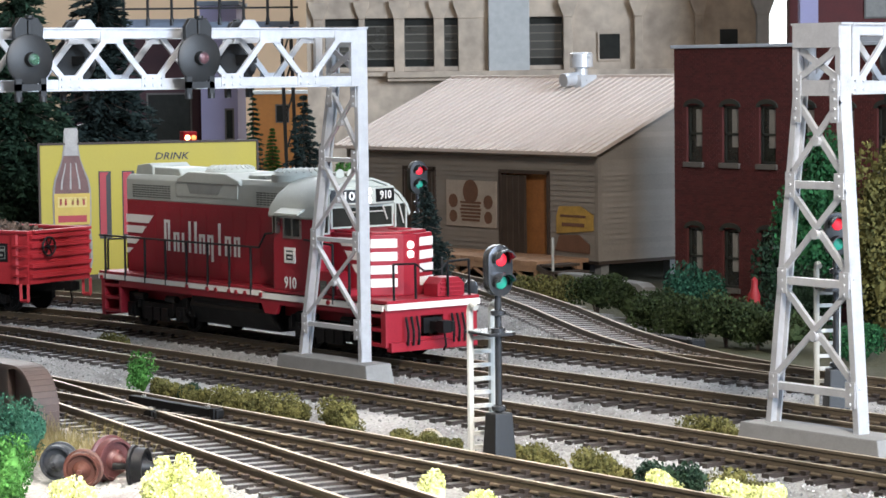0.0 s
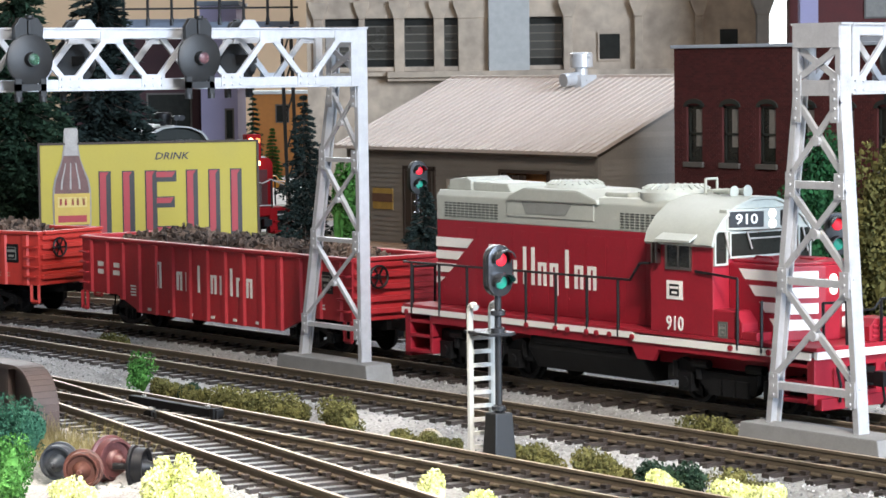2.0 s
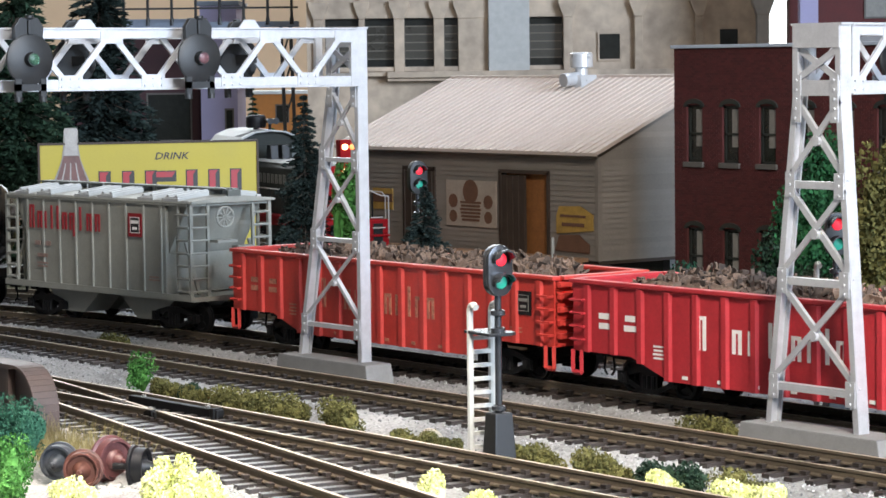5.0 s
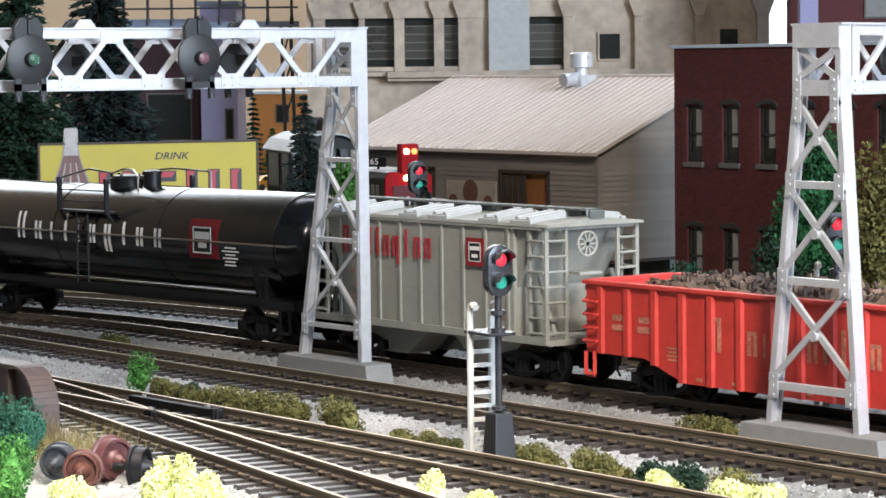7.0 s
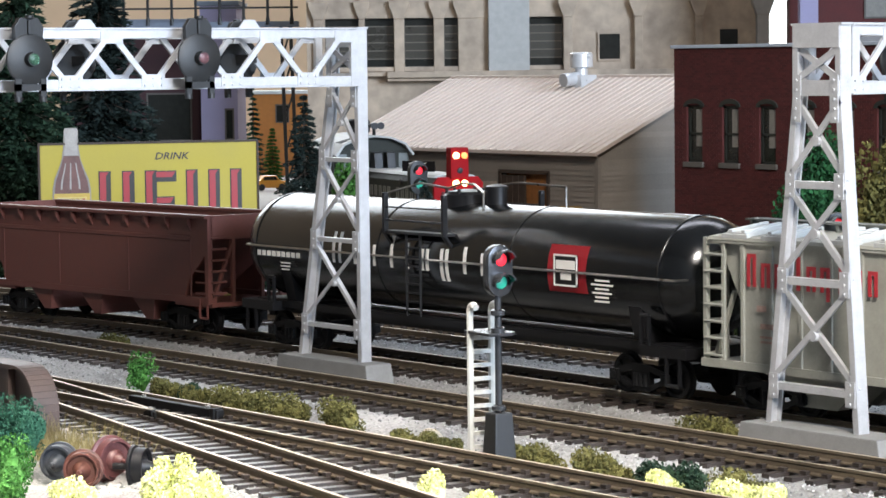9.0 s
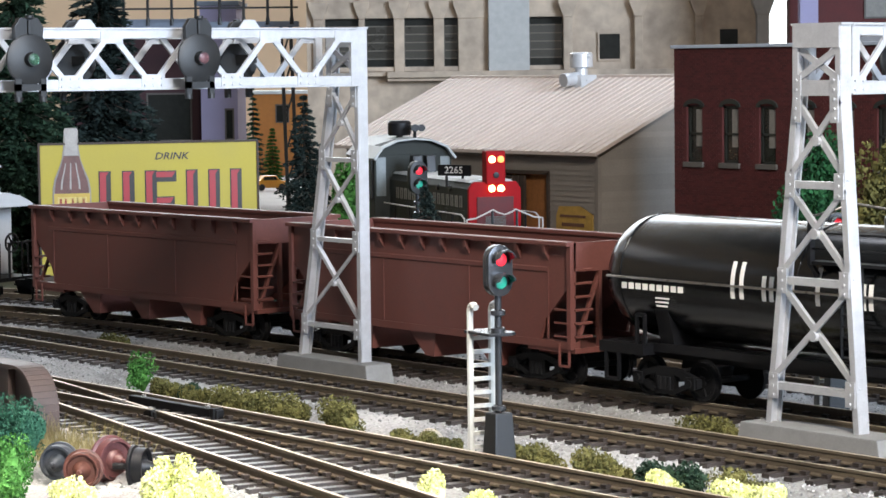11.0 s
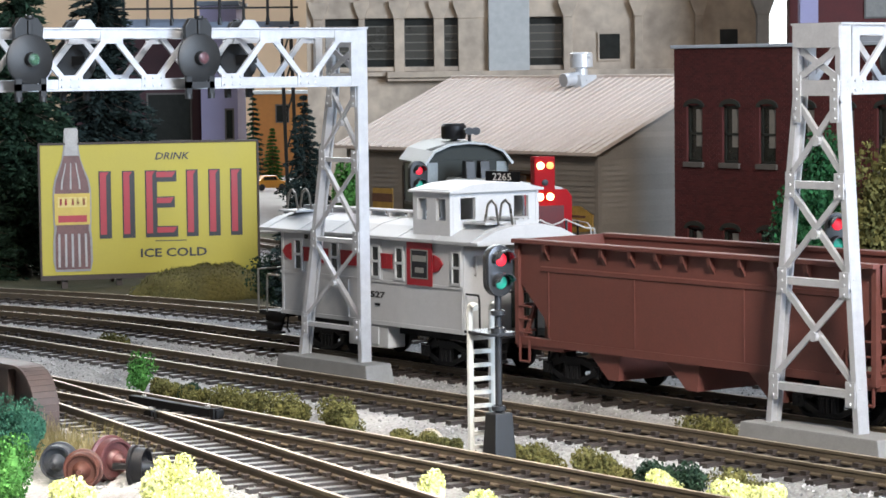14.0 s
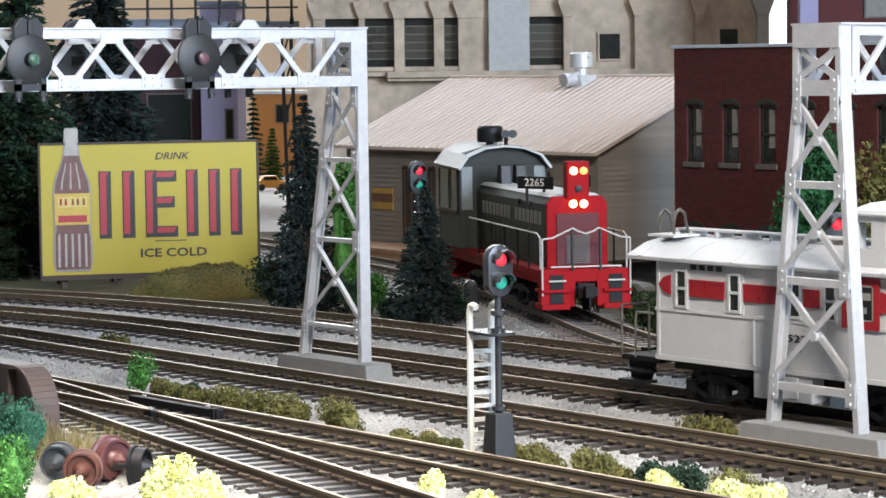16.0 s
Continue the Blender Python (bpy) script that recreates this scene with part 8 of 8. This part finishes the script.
            part("pane", bm, PANEDARK, win)
        emblem(th, 24.4, 30.2, 12.2, 12.4, sy * 16.95, CABRED, sy, sub=BLACK, bars=FADEDGREY)
    bm = bmnew()
    for k in range(4):
        box(bm, -34.5 + k * 3.1, -32.6 + k * 3.1, -16.9, -16.7, 34.9, 36.2)
    small_bars(bm, 3, 17.6, 4, 1, -16.6, h=0.7, seed=4)
    part("lettering", bm, BLACK, th)
    words("13527", 2.5, BLACK, th, mp(0.5, -16.55, 20.0, 90, 0, 0), "number", wide=1.9, bold=0.015)
    # end walls, platforms, steps, rails
    for sx in (-1, 1):
        bm = bmnew()
        xe = -L if sx < 0 else R
        xs = sorted((xe, xe + sx * 0.3))
        box(bm, *xs, 0.5, 7.0, 12, 33)
        part("end_door", bm, PANEDARK, th, "dark open end doorway")
        bm = bmnew()
        xs = sorted((xe, xe + sx * 15))
        box(bm, *xs, -15, 15, 9.8, 11.2)
        part("end_platform", bm, TRUCK, th, "black end platform")
        for sy in (-1, 1):
            bm = bmnew()
            for k, z in enumerate((4.2, 7.0)):
                box(bm, *sorted((xe + sx * 4, xe + sx * 14.5)), *sorted((sy * 12.5, sy * 16.8)), z, z + 0.7)
            prism(bm, [(xe + sx * 3.5, 11), (xe + sx * 15, 11), (xe + sx * 13.5, 3.8), (xe + sx * 6.5, 3.8)], *sorted((sy * 12.4, sy * 12.9)))
            part("end_step", bm, TRUCK, th, "black end steps")
        bm = bmnew()
        bm.free()
        for sy in (-1, 1):
            bm = bmnew()
            tube(bm, [(xe + sx * 14.4, sy * 15.5, 11), (xe + sx * 14.4, sy * 15.5, 24), (xe + sx * 14.4, sy * 6, 24), (xe + sx * 14.4, sy * 6, 11)], 0.34, 6)
            part("end_rail", bm, STEEL if sx < 0 else BLACK, th)
            bm = bmnew()
            tube(bm, [(xe + sx * 1, sy * 16.4, 22.8), (xe + sx * 7, sy * 16.8, 22.8), (xe + sx * 7.4, sy * 16.8, 21.5), (xe + sx * 7.6, sy * 16.8, 11)], 0.32, 6)
            part("corner_rail", bm, STEEL if sx < 0 else BLACK, th)
        bm = bmnew()
        for y in (-12.5, -6.5):
            tube(bm, [(xe, y, 28), (xe + sx * 0.8, y, 28), (xe + sx * 0.8, y, 33), (xe, y, 33)], 0.3, 5)
        part("end_grab", bm, CABSILVER, th)
        coupler(th, sx * (L + 14), sx)
    bm = bmnew()
    hoop(bm, 64.9, -6, 24.5, 3.3)
    for i in range(3):
        a = i * math.pi / 3
        bar(bm, (64.8, -6 - 3 * math.cos(a), 24.5 - 3 * math.sin(a)), (64.8, -6 + 3 * math.cos(a), 24.5 + 3 * math.sin(a)), 0.5, 0.4)
    rod(bm, (63.6, -6, 11), (63.6, -6, 24.5), 0.5)
    part("brake_wheel", bm, BLACK, th, "black brake wheel")
    bm = bmnew()
    box(bm, -46, 46, -12, 12, 8.6, 11.2)
    part("underframe", bm, TRUCK, th)
    for sy in (-1, 1):
        bm = bmnew()
        box(bm, -12.5, 7.5, *sorted((sy * 10, sy * 16.2)), 4.5, 11.2)
        box(bm, -8, 3, *sorted((sy * 16, sy * 16.5)), 5.2, 10.6)
        part("battery_box", bm, CABSILVER, th, "grey underfloor equipment box", bevel=0.3)
    for x in (-29, 31):
        freight_truck(th, x, 19, 4.8)
    return th


CAB_PARTS = ("cab_wall", "cab_gable", "cab_roof", "pane", "window_frame", "horn", "radio_box", "spark_arrestor", "cab_window", "roof_box", "cab_trim", "stack")


def switcher():
    th = thing("switcher_locomotive", mp(0, 0, 0), "dark grey and scarlet model switcher with lit headlights", "locomotive")
    SCARLET, SLATE = GONSCARLET, SLATEGREY
    bm = bmnew()
    box(bm, -74, 74, -15.5, 15.5, 14.5, 16.5)
    box(bm, -72, 72, -14.5, 14.5, 11.5, 14.5)
    part("walkway", bm, SCARLET, th, bevel=0.2)
    for sx in (-1, 1):
        bm = bmnew()
        xa, xb = sorted((sx * 71, sx * 75))
        box(bm, xa, xb, -16, -4, 4.0, 16.8)
        box(bm, xa, xb, 4, 16, 4.0, 16.8)
        box(bm, xa, xb, -4, 4, 12.5, 16.8)
        part("pilot", bm, SCARLET, th, "scarlet pilot plate", bevel=0.3)
        xa, xb = sorted((sx * 66, sx * 76.5))
        for y0, y1 in ((-16, -6), (6, 16)):
            for z0, z1 in ((3.2, 5.0), (9.0, 10.0)):
                bm = bmnew()
                box(bm, xa, xb, y0, y1, z0, z1)
                part("corner_step", bm, SCARLET, th, bevel=0.2)
    bm = bmnew()
    for y in (-10.5, 10.5):
        box(bm, 74.8, 75.4, y - 2.3, y + 2.3, 5.2, 15.0)
    box(bm, 74.8, 75.6, -3, 3, 7, 12)
    part("step_well", bm, TRUCK, th)
    coupler(th, 74, 1, 9.5)
    bm = bmnew()
    prism(bm, [(-10.5, 16.5), (10.5, 16.5), (10.5, 38.5), (8.5, 41), (-8.5, 41), (-10.5, 38.5)], -50, 62, "x")
    part("hood", bm, SLATE, th, "dark slate grey engine hood", bevel=0.3)
    bm = bmnew()
    prism(bm, [(-10.9, 16.5), (10.9, 16.5), (10.9, 38.8), (8.9, 41.4), (-8.9, 41.4), (-10.9, 38.8)], 62, 64, "x")
    part("hood_front", bm, SCARLET, th, "scarlet hood front", bevel=0.5)
    bm = bmnew()
    box(bm, 64, 64.6, -7.6, 7.6, 17.5, 35.5)
    part("radiator_panel", bm, MAROONPANEL, th, "dark maroon radiator panel", bevel=0.2)
    for i in range(16):
        bm = bmnew()
        box(bm, 64.5, 65.0, -4.2, 4.2, 18.2 + i * 0.62, 18.5 + i * 0.62)
        part("radiator_slat", bm, DKGREY, th)
    bm = bmnew()
    prism(bm, [(-9.2, 41), (9.2, 41), (8, 42), (-8, 42)], -48, 60, "x")
    part("hood_roof", bm, COVLIGHT, th, "pale grey hood roof")
    bm = bmnew()
    box(bm, 60, 65.6, -4.0, 4.0, 40.5, 53.5)
    part("light_housing", bm, SCARLET, th, "scarlet headlight housing", bevel=0.6)
    bm = bmnew()
    for y in (-1.9, 1.9):
        lathe(bm, [(1.35, 0), (1.35, 0.7), (0.4, 1.0)], (65.6, y, 38.8), "x", 14)
    lathe(bm, [(1.35, 0), (1.35, 0.7), (0.4, 1.0)], (65.6, -1.7, 50.2), "x", 14)
    part("headlight", bm, BEACON, th, "lit warm headlights")
    bm = bmnew()
    lathe(bm, [(1.35, 0), (1.35, 0.7), (0.4, 1.0)], (65.6, 1.9, 50.2), "x", 14)
    part("signal_lamp", bm, AMBERDIM, th, "dim amber gyrating light")
    bm = bmnew()
    lathe(bm, [(1.2, 0), (1.2, 0.5), (0.4, 0.6)], (65.6, 0, 44), "x", 12)
    part("lamp_socket", bm, BLACK, th)
    # cab
    bm = bmnew()
    prism(bm, [(-15.5, 16.5), (15.5, 16.5), (15.5, 44), (-15.5, 44)], -68, -38, "x")
    part("cab_wall", bm, SLATE, th, bevel=0.3)
    bm = bmnew()
    prism(bm, [(-15.6, 44), (15.6, 44), (13, 48), (7, 50.6), (-7, 50.6), (-13, 48)], -68.2, -37.8, "x")
    part("cab_gable", bm, SLATE, th)
    bm = bmnew()
    arc = [(-17, 43.4), (-13.4, 48.4), (-7.2, 51.2), (0, 51.9), (7.2, 51.2), (13.4, 48.4), (17, 43.4)]
    prism(bm, arc + [(u * 0.96, w - 0.7) for u, w in arc[::-1]], -70, -35, "x")
    part("cab_roof", bm, COVLIGHT, th, "pale arched cab roof")
    bm = bmnew()
    bm.free()
    for y in (-12.9, 12.9):
        bm = bmnew()
        box(bm, -38, -37.6, y - 1.9, y + 1.9, 31, 43)
        part("pane", bm, CABGLASSPALE, th, "cab window with a pale reflection in its colour")
    for x0, x1 in ((-65, -56), (-52, -42)):
        for sy in (-1, 1):
            bm = bmnew()
            box(bm, x0, x1, *sorted((sy * 15.4, sy * 15.8)), 31, 42)
            part("pane", bm, CABGLASSPALE, th, "cab window with a pale reflection in its colour")
    bm = bmnew()
    for sy in (-1, 1):
        for x in (-66, -55.6, -53, -41):
            box(bm, x, x + 1, *sorted((sy * 15.5, sy * 16.1)), 30.4, 42.6)
        box(bm, -66, -41, *sorted((sy * 15.5, sy * 16.1)), 30, 31)
        box(bm, -66, -41, *sorted((sy * 15.5, sy * 16.1)), 42, 43)
    part("window_frame", bm, BLACK, th)
    bm = bmnew()
    for y in (-3, 3):
        prism(bm, [(-34, 41), (-26, 41), (-27.5, 49), (-32.5, 49)], y - 2, y + 2)
    part("exhaust_stack", bm, BLACK, th, "black tapered exhaust stacks", bevel=0.3)
    bm = bmnew()
    lathe(bm, [(4.2, 52), (4.6, 53), (4.6, 57.4), (3.8, 58.4), (0.5, 58.5)], (-50, -2, 0), "z", 18)
    rod(bm, (-50, -2, 51), (-50, -2, 53), 1.4)
    part("spark_arrestor", bm, BLACK, th, smooth=True)
    bm = bmnew()
    rod(bm, (-42, 2, 51), (-42, 2, 55), 0.7)
    for y in (0.6, 3.2):
        rod(bm, (-44, y, 55.6), (-36.5, y, 55.6), 0.7, 1.6, 10)
    part("horn", bm, BLACK, th, "black air horn")
    # number boards
    for sy in (-1, 1):
        bm = bmnew()
        bar(bm, (33, sy * 13.2, 45.2), (47, sy * 4.2, 45.2), 0.8, 4.4)
        for k in (0.25, 0.75):
            x, y = 33 + 14 * k, sy * (13.2 - 9 * k)
            box(bm, x - 0.5, x + 0.5, y - 0.4, y + 0.4, 38.5 if k < 0.5 else 41.5, 43.4)
        nb = part("number_board", bm, BLACK, th, "black number board")
        words("2265", 3.9, WHITE, nb, mp(40.3, sy * 8.7 + sy * 0.45, 45.2, 90, 0, 32.7 if sy < 0 else 147.3), "number", wide=1.25)
    bm = bmnew()
    strokes(bm, [(-34 + i * 5.7, -30.4 + i * 5.7, "h") for i in range(16) if i != 8], 31.0, 35.0, 35.6, -10.6)
    part("lettering", bm, FADEDGREY, th, "faded pale lettering")
    bm = bmnew()
    box(bm, 0, 7, -0.15, 0.15, 18, 30)
    door = mesh_of("hood_door", bm, SLATE)
    for i in range(12):
        for sy in (-1, 1):
            o = new("hood_door", door)
            o.parent = th
            o.matrix_basis = mp(-36 + i * 8, sy * 10.55, 0)
    for x in (24, 40):
        bm = bmnew()
        rod(bm, (x, -10.2, 38), (x, -11.4, 38), 1.2, n=10)
        part("hood_port", bm, BLACK, th)
    for sy in (-1, 1):
        bm = bmnew()
        tube(bm, [(72, sy * 15.4, 10), (72, sy * 15.4, 27.5), (68, sy * 15.4, 29), (-36, sy * 15.4, 29)], 0.32, 6)
        part("handrail", bm, PALEWIRE, th, "pale wire handrail")
        bm = bmnew()
        for x in (-20, 0, 20, 40, 56):
            tube(bm, [(x, sy * 15.4, 16), (x, sy * 15.4, 29)], 0.4, 6)
        part("stanchion", bm, BLACK, th)
    bm = bmnew()
    for sy in (-1, 1):
        tube(bm, [(75.6, sy * 15.6, 8), (75.6, sy * 15.6, 27.4), (75.6, sy * 12, 27.8), (75.2, sy * 4.6, 31), (75.2, sy * 3, 30), (75.2, 0, 29)], 0.32, 6)
    tube(bm, [(75.6, -12.5, 17.8), (75.6, 12.5, 17.8)], 0.32, 6)
    for y in (-10.5, 10.5):
        tube(bm, [(76.4, y - 3, 13), (76.4, y + 3, 13)], 0.35, 6)
    part("end_rail", bm, PALEWIRE, th, "pale wire end rail")
    bm = bmnew()
    for y in (-5, 5):
        tube(bm, [(75.6, y, 16.5), (75.4, y, 30.6)], 0.55, 6)
    part("end_stanchion", bm, BLACK, th)
    bm = bmnew()
    box(bm, -22, 22, -12, 12, 5, 11.5)
    part("fuel_tank", bm, TRUCK, th, bevel=0.5)
    for x in (-33, 33):
        freight_truck(th, x, 27, 5.5)
    # the cab stands a little higher and further back than the hood's lines
    for ob in th.children_recursive:
        if ob.type == "MESH" and ob.name.split(".")[0] in CAB_PARTS:
            for v in ob.data.vertices:
                if v.co.z > 16.4 * MM:
                    k = min(1.0, max(0.0, (-24 * MM - v.co.x) / (13 * MM)))
                    v.co.x -= (6.0 + (7.0 if v.co.x < -60 * MM else 0.0)) * MM * k
                    v.co.y *= 1 + 0.12 * k
                    v.co.z += 5.0 * k * max(0.0, min(1.0, (v.co.z / MM - 30) / 13)) * MM
    return th


MAROONPANEL = material("radiator_maroon", (0.075, 0.006, 0.008), 0.7, var=0.2, fine=2.5, bump=0.4)
GONSCARLET = material("switcher_scarlet", (0.24, 0.004, 0.007), 0.65, var=0.08, bump=0.03, spec=0.12)
SLATEGREY = material("switcher_slate_grey", (0.030, 0.034, 0.031), 0.65, var=0.12, spec=0.2)
FADEDGREY = material("faded_lettering", (0.20, 0.20, 0.18), 0.7, var=0.1)
PALEWIRE = material("pale_wire", (0.42, 0.40, 0.37), 0.45, var=0.05)
# Pale reflection of the panes, put into their base colour.
CABGLASSPALE = material("pale_reflection_pane", (0.16, 0.18, 0.18), 0.2, var=0.15)
AMBERDIM = glow("amber_lamp_dim", (0.9, 0.30, 0.08), 1.5)

LOCO = road_loco()
GON_A = gondola(GONRED, "red model gondola with worn white lettering and scrap load", 1)
GON_B = gondola(GONREDLIT, "red model gondola painted warmer as lit, faded lettering, scrap load", 2)
COVERED = covered_hopper()
TANK = tank_car()
HOPPER_A = open_hopper()
nw = len(WHEELS)
HOPPER_B = open_hopper()
CABOOSE = caboose()
ntrain = len(WHEELS)
SWITCHER = switcher()
TRAIN = [(LOCO, 0.0, 54), (GON_A, -183.5, 54), (GON_B, -351.5, 54), (COVERED, -501.4, 38), (TANK, -669.5, 82), (HOPPER_A, -851.8, 48), (HOPPER_B, -1000.8, 48), (CABOOSE, -1136.0, 30)]


def on_track(f, s, half):
    """The pose of a vehicle whose two trucks stand on the line half a wheelbase before and behind s."""
    a, b = Vector(f(s - half)[:2]), Vector(f(s + half)[:2])
    c, d = (a + b) / 2, b - a
    return mp(c.x, c.y, 0, 0, 0, math.degrees(math.atan2(d.y, d.x)))


def train_s(t):
    return -576.5 + 86.7 * (t - 1.5)


def switcher_s(t):
    return float(np.interp(t, SW_T, SW_S))


def entering(s, half):
    """The train stretches its slack as it comes off the bend: how far a vehicle trails, by the place of its forward part."""
    lo, hi = max(s - half * 1.5, -865.0), s + half * 1.5
    m = (lo + hi) / 2 if hi > lo else -865.0
    k = max(0.0, -660.0 - m)
    return s - 0.0009 * k * k


SW_T = [0.0, 6.5, 9.0, 11.5, 14.5, 16.0]
SW_X = [-1205.0, -930.0, -856.0, -797.0, -732.0, -697.0]


def switcher_length(x):
    """The length along the siding at which its line has this x."""
    lo, hi = 0.0, LEN_S
    for i in range(40):
        mid = (lo + hi) / 2
        lo, hi = (mid, hi) if line_s(mid)[0] < x else (lo, mid)
    return lo


SW_S = [switcher_length(x) - 65.0 for x in SW_X]


def motions():
    for ob, off, half in TRAIN:
        walk(ob, [(t * 0.25, on_track(line_a, entering(train_s(t * 0.25) + off, half), half)) for t in range(65)])
    walk(SWITCHER, [(t * 0.5, on_track(line_s, switcher_s(t * 0.5), 33)) for t in range(33)])
    for i, (ob, r, x) in enumerate(WHEELS):
        slow = i >= ntrain
        step = 0.2 if slow else 0.1
        speed = 28.0 if slow else 86.7
        n = int(16.0 / step + 0.5)
        walk(ob, [(k * step, mp(x, 0, 0, 0, math.degrees(speed * k * step / r), 0)) for k in range(n + 1)])


motions()
